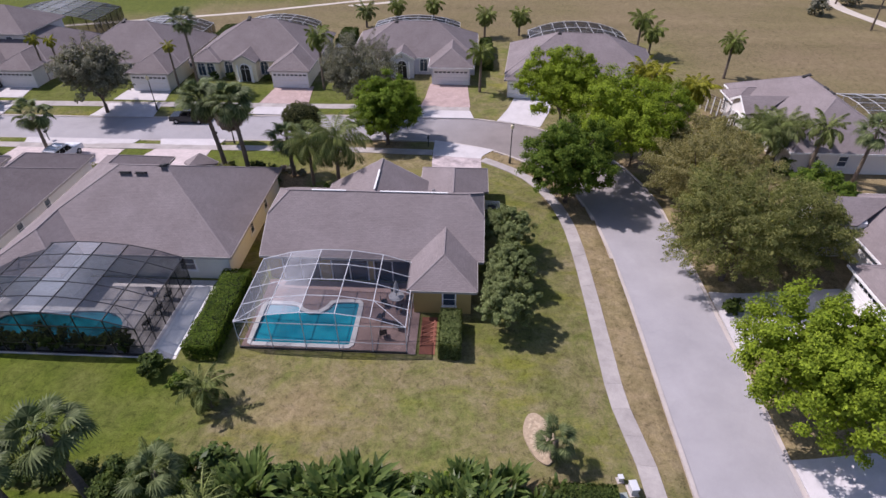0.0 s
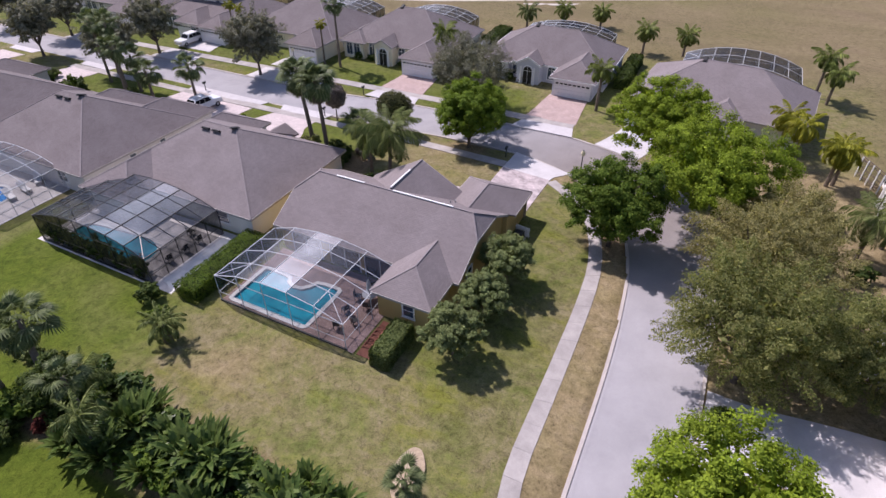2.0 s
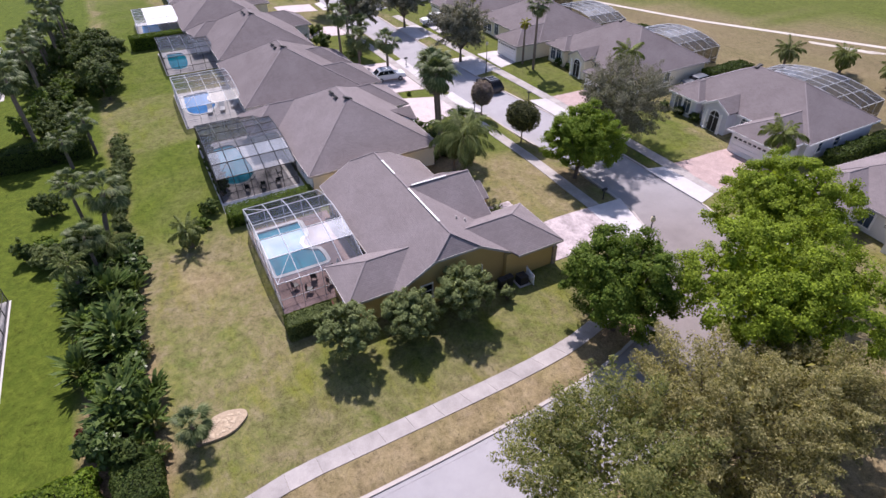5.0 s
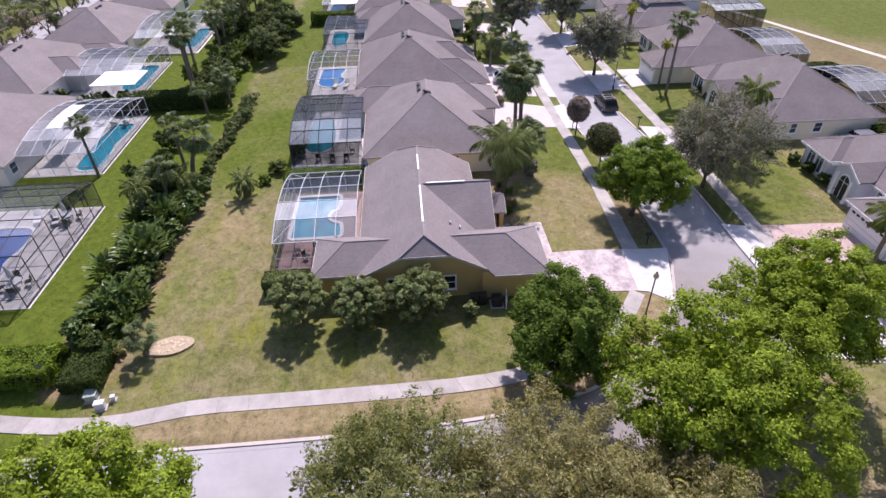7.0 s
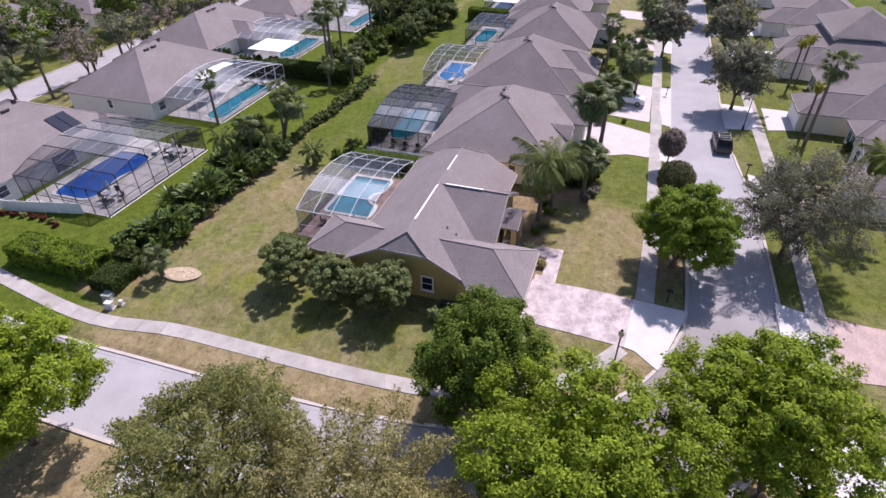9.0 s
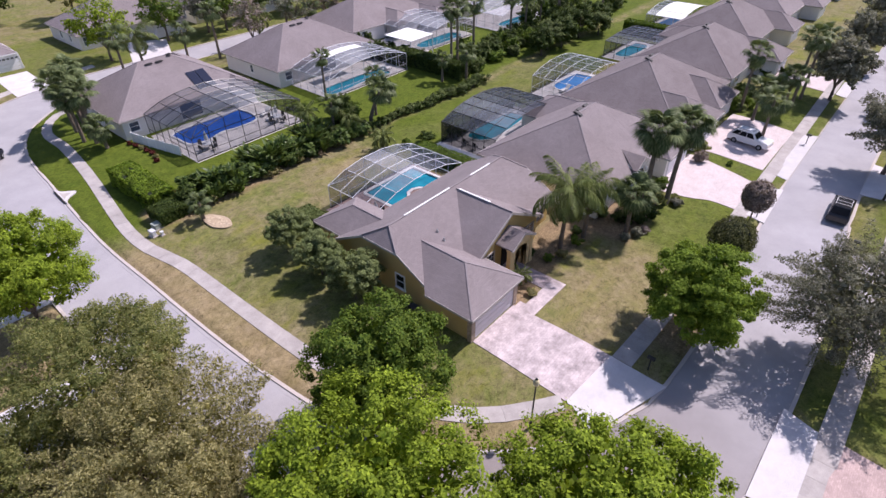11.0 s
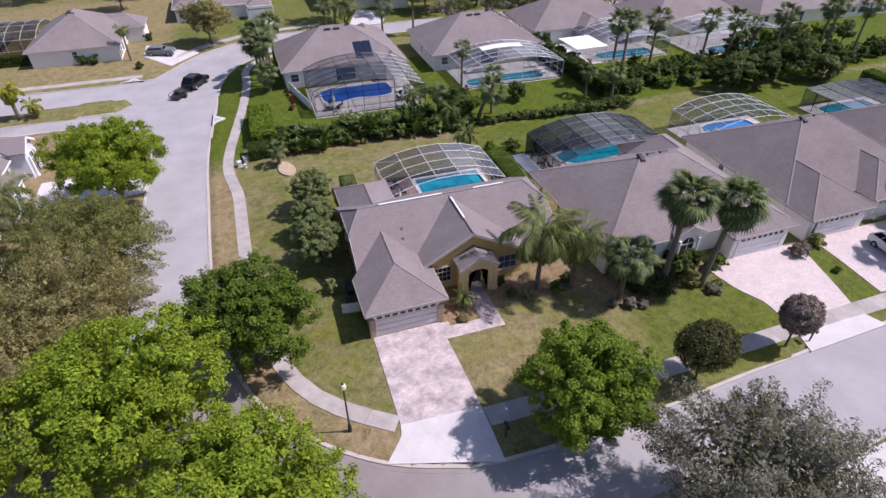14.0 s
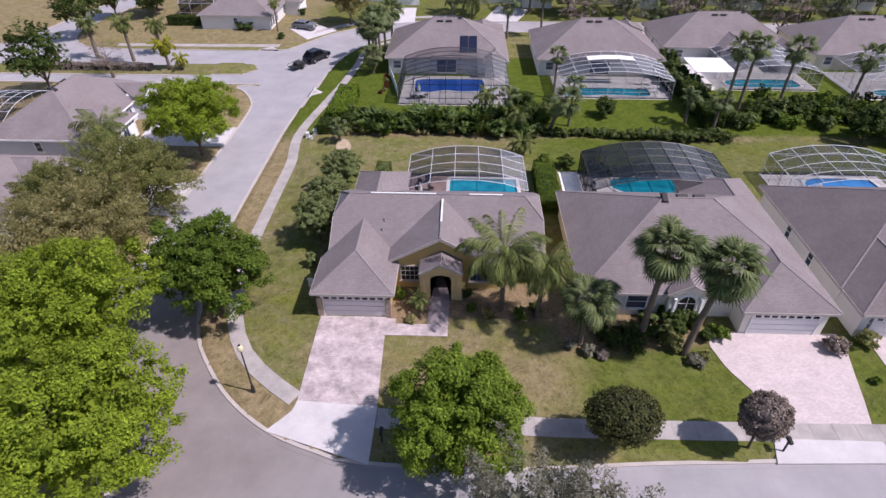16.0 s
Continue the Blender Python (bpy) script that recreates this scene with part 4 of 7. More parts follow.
    window(root, on_wall("-x", 0.5, -8.2, 1.5), 0.95, 1.35, "pane", (0, 1))
    garage_door(root, 4.25, 9.08, 9.46)
    for x in (3.98, 9.36):
        part("stone_pier", box_bm(x - 0.24, 9.2, 0, x + 0.24, 9.62, 1.9, bevel=0.03), M["stone"], root, "mottled stone-clad garage pier")
    for x in (-5.5, -1.5, 2.0):
        bm = box_bm(x - 1.5, -4.94, 0.02, x + 1.5, -4.87, 2.25, bevel=0.02)
        door = part("patio_door", bm, M["pane"], root, "dark glass sliding patio door")
        bm = bmesh.new()
        for s in (-1.5, 0, 1.5):
            add_box(bm, x + s - 0.05, -4.98, 0.02, x + s + 0.05, -4.9, 2.3)
        add_box(bm, x - 1.5, -4.975, 2.25, x + 1.5, -4.9, 2.36)
        part("door_frame", bm, M["trim"], door)
    for x, y in ((4.9, 2.3), (5.0, 3.1)):
        pipe(root, pose(x, y, zr - SLOPE * y))
    return root


# ---- pool cages and pools ----


def pool_cage(x0, x1, y0, y1, high, rise, columns, rows, frame_mat, mesh_mat, label, house_side="+y", m=None, roof_mesh=None, solid=()):
    """A screened aluminium pool cage with an arched roof across x; the house closes the side house_side."""
    root = empty("pool_cage", m or Matrix(), label, "pool enclosure", "pool cages")
    w = 0.045 if frame_mat == "alu_white" else 0.06
    xs = [x0 + (x1 - x0) * k / columns for k in range(columns + 1)]
    ys = [y0 + (y1 - y0) * k / rows for k in range(rows + 1)]

    def top(x):
        t = 2 * (x - x0) / (x1 - x0) - 1
        return high + rise * (1 - abs(t) ** 2.2)

    for j, y in enumerate(ys):
        bm = add_tube(bmesh.new(), [(x, y, top(x)) for x in xs], [w * 0.8] * len(xs), 4)
        part("rafter", bm, M[frame_mat], root)
    for i, x in enumerate(xs):
        bm = add_bar(bmesh.new(), (x, y0, top(x)), (x, y1, top(x)), w, w * 1.3)
        part("purlin", bm, M[frame_mat], root)
    closed = {"-y": y0, "+y": y1}[house_side]
    far = y1 if closed == y0 else y0
    for i, x in enumerate(xs):
        part("post", add_bar(bmesh.new(), (x, far, 0.02), (x, far, top(x)), w), M[frame_mat], root)
    for x in (x0, x1):
        for y in ys:
            if y != far:
                part("post", add_bar(bmesh.new(), (x, y, 0.02), (x, y, high), w), M[frame_mat], root)
        part("rail", add_bar(bmesh.new(), (x, y0, 0.95), (x, y1, 0.95), w * 0.8), M[frame_mat], root)
        part("rail", add_bar(bmesh.new(), (x, y0, high), (x, y1, high), w * 1.1), M[frame_mat], root)
    part("rail", add_bar(bmesh.new(), (x0, far, 0.95), (x1, far, 0.95), w * 0.8), M[frame_mat], root)
    part("rail", add_bar(bmesh.new(), (x0, far, high), (x1, far, high), w * 1.1), M[frame_mat], root)
    for s in (0, 1):
        a, b = (xs[0], xs[1]) if s == 0 else (xs[-1], xs[-2])
        part("brace", add_bar(bmesh.new(), (a, far, high), (b, ys[1] if far == y0 else ys[-2], top(b)), w * 0.8), M[frame_mat], root)
    for i, (a, b) in enumerate(zip(xs, xs[1:])):
        for j, (c, d) in enumerate(zip(ys, ys[1:])):
            bm = bmesh.new()
            vs = [bm.verts.new(v) for v in ((a, c, top(a) - 0.01), (b, c, top(b) - 0.01), (b, d, top(b) - 0.01), (a, d, top(a) - 0.01))]
            bm.faces.new(vs)
            if (i, j) in solid:
                part("roof_panel", bm, M["canvas"], root, "white insulated roof panel")
            else:
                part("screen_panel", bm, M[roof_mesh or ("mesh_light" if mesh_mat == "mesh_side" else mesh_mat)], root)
        bm = bmesh.new()
        vs = [bm.verts.new(v) for v in ((a, far, 0.14), (b, far, 0.14), (b, far, top(b)), (a, far, top(a)))]
        bm.faces.new(vs)
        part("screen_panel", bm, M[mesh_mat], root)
    for x in (x0, x1):
        for c, d in zip(ys, ys[1:]):
            bm = bmesh.new()
            bm.faces.new([bm.verts.new(v) for v in ((x, c, 0.05), (x, d, 0.05), (x, d, high), (x, c, high))])
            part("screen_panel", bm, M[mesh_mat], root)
    bm = bmesh.new()
    add_box(bm, x0 - 0.05, far - 0.06, -0.25, x1 + 0.05, far + 0.06, 0.14)
    part("kick_plate", bm, M["alu_dark"], root)
    return root


def pool(deck, outline, label, deck_mat="deck", water_mat="water", z=0.02):
    """A deck with a pool let into it: coping ring, basin walls and water below the rim."""
    x0, x1, y0, y1 = deck
    root = empty("swimming_pool", Matrix(), label, "swimming pool", "pools")
    ring = smooth_line(outline + outline[:1], 0.5)[:-1]
    bm = bmesh.new()
    corners = [(x0, y0), (x1, y0), (x1, y1), (x0, y1)]
    outer = [bm.verts.new((x, y, z)) for x, y in corners]
    hole = [bm.verts.new((x, y, z)) for x, y in ring]
    edges = [bm.edges.new((a, b)) for loop in (outer, hole) for a, b in zip(loop, loop[1:] + loop[:1])]
    bmesh.ops.triangle_fill(bm, use_beauty=True, use_dissolve=False, edges=edges, normal=(0, 0, 1))
    low = [bm.verts.new((x, y, z - 0.45)) for x, y in corners]
    for i in range(4):
        bm.faces.new((low[i], low[(i + 1) % 4], outer[(i + 1) % 4], outer[i]))
    wall = [bm.verts.new((x, y, z - 0.5)) for x, y in ring]
    for i in range(len(ring)):
        j = (i + 1) % len(ring)
        bm.faces.new((hole[i], hole[j], wall[j], wall[i]))
    part("pool_deck", bm, M[deck_mat], root)
    t = np.roll(ring, -1, 0) - np.roll(ring, 1, 0)
    t /= np.linalg.norm(t, axis=1)[:, None] + 1e-9
    nrm = np.stack([-t[:, 1], t[:, 0]], -1)
    a, b = ring + 0.18 * nrm, ring - 0.18 * nrm
    bm = bmesh.new()
    rows = [[bm.verts.new((*p, z + 0.06)), bm.verts.new((*q, z + 0.06)), bm.verts.new((*q, z - 0.05)), bm.verts.new((*p, z - 0.05))] for p, q in zip(a, b)]
    for i in range(len(rows)):
        r, s = rows[i], rows[(i + 1) % len(rows)]
        for k in range(4):
            bm.faces.new((r[k], s[k], s[(k + 1) % 4], r[(k + 1) % 4]))
    bmesh.ops.recalc_face_normals(bm, faces=bm.faces)
    part("coping", bm, M["coping"], root, "pale stone pool coping")
    ob = flat_polygon("water", ring, z - 0.1, M[water_mat])
    ob.parent = root
    tagged(ob, "still turquoise pool water" if water_mat == "water" else "deep blue pool water")
    return root

# ---- plants ----
RNG = np.random.default_rng(7)


def unit(n):
    v = RNG.normal(size=(n, 3))
    return v / np.linalg.norm(v, axis=1)[:, None]


def leaf_quads(points, normals, size, ratio=0.55):
    """A diamond-shaped leaf at each point."""
    n = len(points)
    t = np.cross(normals, unit(n))
    t /= np.linalg.norm(t, axis=1)[:, None] + 1e-9
    b = np.cross(normals, t)
    s = (size * RNG.uniform(0.65, 1.35, n))[:, None]
    v = np.stack([points - t * s, points + b * s * ratio - normals * s * 0.12, points + t * s, points - b * s * ratio - normals * s * 0.12], 1)
    return v.reshape(-1, 3), np.arange(4 * n).reshape(-1, 4)


def crown_points(rx, ry, rz, clumps, per, clump_r, flat=0.35, hollow=0.55, lobes=11, spread=1.0):
    """Leaf places and facings of a crown made of leafy sprays that point outwards, with gaps and an uneven outline."""
    lobe = unit(lobes)
    d = unit(clumps * 3)
    d = d[d[:, 2] > -flat - 0.6][:clumps]
    swell = 0.7 + 0.36 * np.clip((d @ lobe.T).max(1), 0, 1) ** 5
    tip = d * (swell * RNG.uniform(0.84, 1.12, len(d)))[:, None] * np.array([rx, ry, rz])
    tip[:, 2] = np.maximum(tip[:, 2], -(flat + 0.45) * rz - RNG.uniform(0, 0.15, len(tip)) * rz)
    base = tip * RNG.uniform(hollow - 0.1, hollow + 0.12, (len(tip), 1))
    u = unit(len(tip) * per).reshape(len(tip), per, 3)
    s = RNG.uniform(0, 1, (len(tip), per, 1)) ** 0.75
    fat = clump_r * RNG.uniform(0.7, 1.25, (len(tip), 1, 1)) * (1.0 - 0.7 * s) * RNG.uniform(0.3, 1, (len(tip), per, 1)) ** 0.5
    p = base[:, None] + (tip - base)[:, None] * s + u * fat * np.array([1, 1, 0.7])
    p[..., 2] += 0.12 * s[..., 0] * clump_r
    out = d[:, None] * 0.45 + u * 0.4 + np.array([0, 0, 0.6]) + RNG.normal(size=u.shape) * 0.4 * spread
    out /= np.linalg.norm(out, axis=2)[..., None]
    return tip * 0.92, p.reshape(-1, 3), out.reshape(-1, 3)


def puff_points(rx, ry, rz, clumps, per, clump_r, flat=0.5, lobes=19):
    """Leaf places and facings of a dense crown: leafy boughs of uneven size with dark gaps between them, each covered with sprigs."""
    size = np.array([rx, ry, rz])
    k = np.arange(lobes) + 0.5
    up = 1 - (1.0 + flat) * k / lobes
    turn = k * 2.399963 + RNG.uniform(-0.35, 0.35, lobes)
    flatness = np.sqrt(np.clip(1 - up * up, 0, 1))
    way = np.stack([flatness * np.cos(turn), flatness * np.sin(turn), up], -1)
    heart = way * RNG.uniform(0.55, 0.76, (lobes, 1))
    girth = RNG.uniform(0.26, 0.4, lobes)
    which = np.arange(clumps) % lobes
    d = unit(clumps)
    d += way[which] * 0.75
    d /= np.linalg.norm(d, axis=1)[:, None]
    tip = (heart[which] + d * (girth[which] * RNG.uniform(0.8, 1.12, clumps))[:, None]) * size
    u = unit(clumps * per).reshape(clumps, per, 3)
    fat = clump_r * RNG.uniform(0.5, 1.1, (clumps, 1, 1)) * RNG.uniform(0.1, 1, (clumps, per, 1)) ** 0.5
    trail = RNG.uniform(0, 1, (clumps, per, 1)) ** 2
    p = tip[:, None] + u * fat * np.array([1, 1, 0.7]) + d[:, None] * (0.45 * clump_r * trail)
    out = d[:, None] * 0.5 + u * 0.45 + np.array([0, 0, 0.5]) + RNG.normal(size=u.shape) * 0.45
    out /= np.linalg.norm(out, axis=2)[..., None]
    return tip * 0.9, p.reshape(-1, 3), out.reshape(-1, 3)


def make_tree(x, y, rx, rz, zc, leaf, label, clumps=150, per=70, leaf_size=0.17, clump_r=0.95, trunk=0.22, fork=0.35, bare=0, ry=None, thin=0.55, spread=1.0, lobes=11, lean=(0, 0), category="tree", group="street trees", fill=0, puffy=False):
    """A broadleaf tree: tapered trunk, limbs to the clumps and a crown of single leaves."""
    z0 = land_at(x, y)
    root = empty("tree", pose(x, y, z0), label, category, group)
    zc = zc - z0
    ry = ry or rx
    if puffy:
        c, p, nrm = puff_points(rx, ry, rz, clumps, per, clump_r, lobes=max(lobes, 21))
    else:
        c, p, nrm = crown_points(rx, ry, rz, clumps, per, clump_r, lobes=lobes, spread=spread)
    off = np.array([lean[0], lean[1], zc])
    bm = bmesh.new()
    zf = max(0.6, (zc - rz) * 0.75 + fork)
    add_tube(bm, [(0, 0, -0.2), (0.03, 0.02, zf * 0.5), (lean[0] * 0.2, lean[1] * 0.2, zf)], [trunk * 1.35, trunk, trunk * 0.85], 9)
    part("trunk", bm, M["bark"], root)
    base = Vector((lean[0] * 0.2, lean[1] * 0.2, zf - 0.1))
    for k in range(9 if clumps > 85 else 3):
        bm = bmesh.new()
        tip = Vector(c[k * (len(c) // 9)] * 0.8 + off)
        mid = base.lerp(tip, 0.45) + Vector((0, 0, 0.35))
        add_tube(bm, [base, mid, tip], [trunk * 0.55, trunk * 0.3, 0.03], 6)
        for q in range(4 + bare):
            far = Vector(c[RNG.integers(len(c))] + off)
            if (far - mid).length < rx * 0.95:
                add_tube(bm, [mid, mid.lerp(far, 0.5) + Vector((0, 0, 0.15)), far], [trunk * 0.16, 0.022, 0.01], 4)
        part("limb", bm, M["bark"], root)
    v, f = leaf_quads(p + off, nrm, leaf_size, thin)
    quads_object("crown", v, f, M[leaf], root)
    if fill:
        # shaded leaves deep inside the crown
        q = unit(fill) * RNG.uniform(0.2, 0.72, (fill, 1)) * np.array([rx, ry, rz])
        v, f = leaf_quads(q + off, unit(fill), leaf_size * 2.2)
        quads_object("inner_crown", v, f, M[leaf], root)
    return root


def topiary(x, y, r, zc, leaf, label, rz=None, inner="core", ry=None):
    z0 = land_at(x, y)
    root = empty("topiary_tree", pose(x, y, z0), label, "tree", "clipped street trees")
    rz, ry = rz or r * 0.9, ry or r
    part("trunk", add_tube(bmesh.new(), [(0, 0, -0.2), (0.03, 0, 0.9), (0, 0.02, zc - z0 - rz * 0.5)], [0.11, 0.085, 0.07]), M["bark"], root)
    d = unit(9000)
    rough = 1 + 0.07 * np.sin(d[:, :1] * 11 + x) * np.cos(d[:, 1:2] * 9) + 0.05 * np.sin(d[:, 2:3] * 17 + d[:, :1] * 6)
    p = d * np.array([r, ry, rz]) * RNG.uniform(0.88, 1.0, (len(d), 1)) * rough
    n = d + RNG.normal(size=d.shape) * 0.5
    v, f = leaf_quads(p + np.array([0, 0, zc - z0]), n / np.linalg.norm(n, axis=1)[:, None], 0.085)
    quads_object("crown", v, f, M[leaf], root)
    # solid ball inside; near-black stands in for inner shade, bark under brown leaves
    bm = bmesh.new()
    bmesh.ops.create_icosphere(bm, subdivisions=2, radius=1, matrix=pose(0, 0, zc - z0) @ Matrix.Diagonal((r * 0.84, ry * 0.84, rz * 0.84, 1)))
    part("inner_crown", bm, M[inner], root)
    return root


def hedge(x0, y0, x1, y1, h, leaf, label, leaf_size=0.09, wobble=0.12, dense=260):
    """A clipped hedge in plan x0..x1, y0..y1: a near-black solid painted as inner shade, inside a skin of leaves."""
    cx, cy, sx, sy = (x0 + x1) / 2, (y0 + y1) / 2, (x1 - x0) / 2, (y1 - y0) / 2
    z0 = land_at(cx, cy)
    root = empty("hedge", pose(cx, cy, z0), label, "hedge", "clipped hedges")
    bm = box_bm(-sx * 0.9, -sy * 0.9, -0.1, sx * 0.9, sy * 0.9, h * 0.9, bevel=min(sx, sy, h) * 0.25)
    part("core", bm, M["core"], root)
    top, side_x, side_y = 4 * sx * sy, 4 * sy * h, 4 * sx * h
    n = int((top + side_x + side_y) * dense)
    n = min(n, 14000)
    k = RNG.choice(3, n, p=np.array([top, side_x, side_y]) / (top + side_x + side_y))
    u, v, s = RNG.uniform(-1, 1, n), RNG.uniform(-1, 1, n), RNG.choice([-1, 1], n)
    p = np.zeros((n, 3))
    nrm = np.zeros((n, 3))
    for kk, (px, py, pz, nx, ny, nz) in enumerate(((u * sx, v * sy, np.full(n, h), 0, 0, 1), (s * sx, u * sy, (v + 1) / 2 * h, 1, 0, 0), (u * sx, s * sy, (v + 1) / 2 * h, 0, 1, 0))):
        q = k == kk
        p[q] = np.stack([px, py, pz], -1)[q]
        nrm[q] = np.array([nx, ny, nz])
        if kk:
            nrm[q] *= s[q, None]
    # round the upper edges a little, and let the skin wander
    edge = np.maximum(np.abs(p[:, 0]) / sx, np.abs(p[:, 1]) / sy)
    p[:, 2] -= np.where(k == 0, 0.12 * h * np.clip(edge - 0.75, 0, 1) / 0.25, 0)
    wav = np.array([noise.noise((a * 1.3 + cx, b * 1.3 + cy, c * 1.3)) for a, b, c in p])[:, None]
    p += nrm * (wav * wobble + RNG.normal(size=(n, 1)) * 0.025)
    nn = nrm + RNG.normal(size=(n, 3)) * 0.55
    vv, f = leaf_quads(p, nn / np.linalg.norm(nn, axis=1)[:, None], leaf_size)
    quads_object("leaves", vv, f, M[leaf], root)
    return root


def shrub(x, y, r, h, leaf, label, leaf_size=0.13, clumps=26, per=55, group="garden shrubs"):
    z0 = land_at(x, y)
    root = empty("shrub", pose(x, y, z0, 0, 0, RNG.uniform(0, 360)), label, "shrub", group)
    per, leaf_size = int(per * 0.85), leaf_size * 1.08
    c, p, n = crown_points(r, r, h * 0.55, clumps, per, r * 0.42, flat=0.8, hollow=0.4, lobes=5)
    v, f = leaf_quads(p + np.array([0, 0, h * 0.52]), n, leaf_size)
    quads_object("leaves", v, f, M[leaf], root)
    bm = bmesh.new()
    for k in range(5):
        t = Vector(c[k * (len(c) // 5)]) + Vector((0, 0, h * 0.52))
        add_tube(bm, [(0, 0, -0.1), t * 0.5 + Vector((0, 0, 0.1)), t], [0.05, 0.035, 0.012], 5)
    part("stem", bm, M["bark"], root)
    return root


def frond_mesh(name, length, droop, leaflet, pairs, material, fan=False, width=0.07):
    """One frond along +x from its base: a feather of leaflets, or a fan."""
    verts, faces = [], []

    def quad(a, b, c, d):
        k = len(verts)
        verts.extend([a, b, c, d])
        faces.append((k, k + 1, k + 2, k + 3))

    def spine(t):
        x = length * (math.sin(t * droop) / droop)
        z = length * 0.35 * t - length * (1 - math.cos(t * droop)) / droop
        return np.array([x, 0.0, z])

    if fan:
        stalk = spine(0.62)
        k = 8
        for i in range(k):
            a, b = spine(0.62 * i / k), spine(0.62 * (i + 1) / k)
            quad(a + [0, 0.02, 0], a - [0, 0.02, 0], b - [0, 0.02, 0], b + [0, 0.02, 0])
        for i in range(pairs):
            ang = -2.3 + 4.6 * i / (pairs - 1)
            d = np.array([math.cos(ang), math.sin(ang), -0.1 - 0.1 * math.cos(3 * ang)])
            d /= np.linalg.norm(d)
            reach = leaflet * (0.8 + 0.2 * math.cos(ang))
            side = np.array([-math.sin(ang), math.cos(ang), 0]) * width
            tip = stalk + d * reach + np.array([0, 0, -0.34 * leaflet])
            mid = stalk + d * reach * 0.55
            quad(stalk, mid + side + [0, 0, 0.03], tip, mid - side)
    else:
        n = 10
        for i in range(n):
            a, b = spine(i / n), spine((i + 1) / n)
            w = 0.035 * (1 - i / n) + 0.008
            quad(a + [0, w, 0], a - [0, w, 0], b - [0, w, 0], b + [0, w, 0])
        for i in range(pairs):
            t = 0.14 + 0.86 * i / pairs
            base, ahead = spine(t), spine(min(1, t + 0.02)) - spine(t - 0.02)
            ahead /= np.linalg.norm(ahead) + 1e-9
            l = leaflet * (1 - 0.65 * abs(t - 0.45) / 0.55)
            for s in (-1, 1):
                d = ahead * 0.45 + np.array([0, s * 0.6, -0.8]) + RNG.normal(size=3) * 0.16
                d /= np.linalg.norm(d)
                tip = base + d * l + np.array([0, 0, -0.25 * l])
                mid = base + d * l * 0.5
                side = np.cross(d, [0, 0, 1])
                side = side / (np.linalg.norm(side) + 1e-9) * width * 0.5
                quad(base, mid + side, tip, mid - side)
    me = bpy.data.meshes.new(name)
    me.from_pydata([tuple(v) for v in verts], [], faces)
    me.materials.append(material)
    return me


FRONDS = {
    "fan": [frond_mesh("frond", 2.1, d, 1.0, 22, M["frond_dark"], True, 0.066) for d in (0.6, 1.0, 1.5)],
    "feather": [frond_mesh("frond", 4.3, d, 1.15, 60, M["frond"], width=0.05) for d in (1.1, 1.5, 2.0)],
    "date": [frond_mesh("frond", 1.9, d, 0.45, 34, M["frond"], width=0.05) for d in (1.0, 1.5, 1.9)],
    "queen": [frond_mesh("frond", 2.9, d, 0.85, 44, M["frond_light"], width=0.07) for d in (1.1, 1.6, 2.1)],
    "yellow": [frond_mesh("frond", 3.0, d, 0.8, 36, M["frond_yellow"], width=0.08) for d in (1.2, 1.7, 2.1)],
    "skirt": [frond_mesh("dead_frond", 1.6, 0.5, 0.9, 20, M["bark"], True, 0.05)],
}


def palm(x, y, h, kind, label, fronds=24, scale=1.0, trunk=0.16, lean=(0, 0), skirt=0, category="palm tree", group="palms"):
    z0 = land_at(x, y)
    root = empty("palm_tree", pose(x, y, z0), label, category, group)
    top = Vector((lean[0], lean[1], h - z0))
    pts, rad = [], []
    n = 14
    for k in range(n + 1):
        t = k / n
        pts.append((top.x * t**1.5, top.y * t**1.5, -0.15 + (top.z + 0.15) * t))
        rad.append(trunk * (1.35 - 0.45 * t) * (1.06 if k % 2 else 0.95))
    part("trunk", add_tube(bmesh.new(), pts, rad, 9), M["palm_trunk"], root, "ringed grey-brown palm trunk")
    for k in range(fronds):
        t = (k + 0.5) / fronds
        tilt = (72 - 150 * t if kind in ("fan", "skirt") else 62 - 112 * t) + RNG.uniform(-9, 9)
        m = Matrix.Translation(top) @ pose(0, 0, 0, RNG.uniform(-22, 22), 0, k * 137.5 + RNG.uniform(-12, 12)) @ pose(0, 0, 0, 0, -tilt, 0)
        s = scale * RNG.uniform(0.85, 1.1) * (0.82 if tilt > 35 else 1)
        sub("frond", FRONDS[kind][min(2, int(t * 3))], root, m @ Matrix.Diagonal((s, s, s, 1)))
    for k in range(skirt):
        m = Matrix.Translation(top - Vector((0, 0, 0.25))) @ pose(0, 0, 0, 0, 0, k * 137.5) @ pose(0, 0, 0, 0, 68 + RNG.uniform(-10, 14), 0)
        sub("dead_frond", FRONDS["skirt"][0], root, m @ Matrix.Diagonal((scale * 1.05,) * 3 + (1,)))
    return root


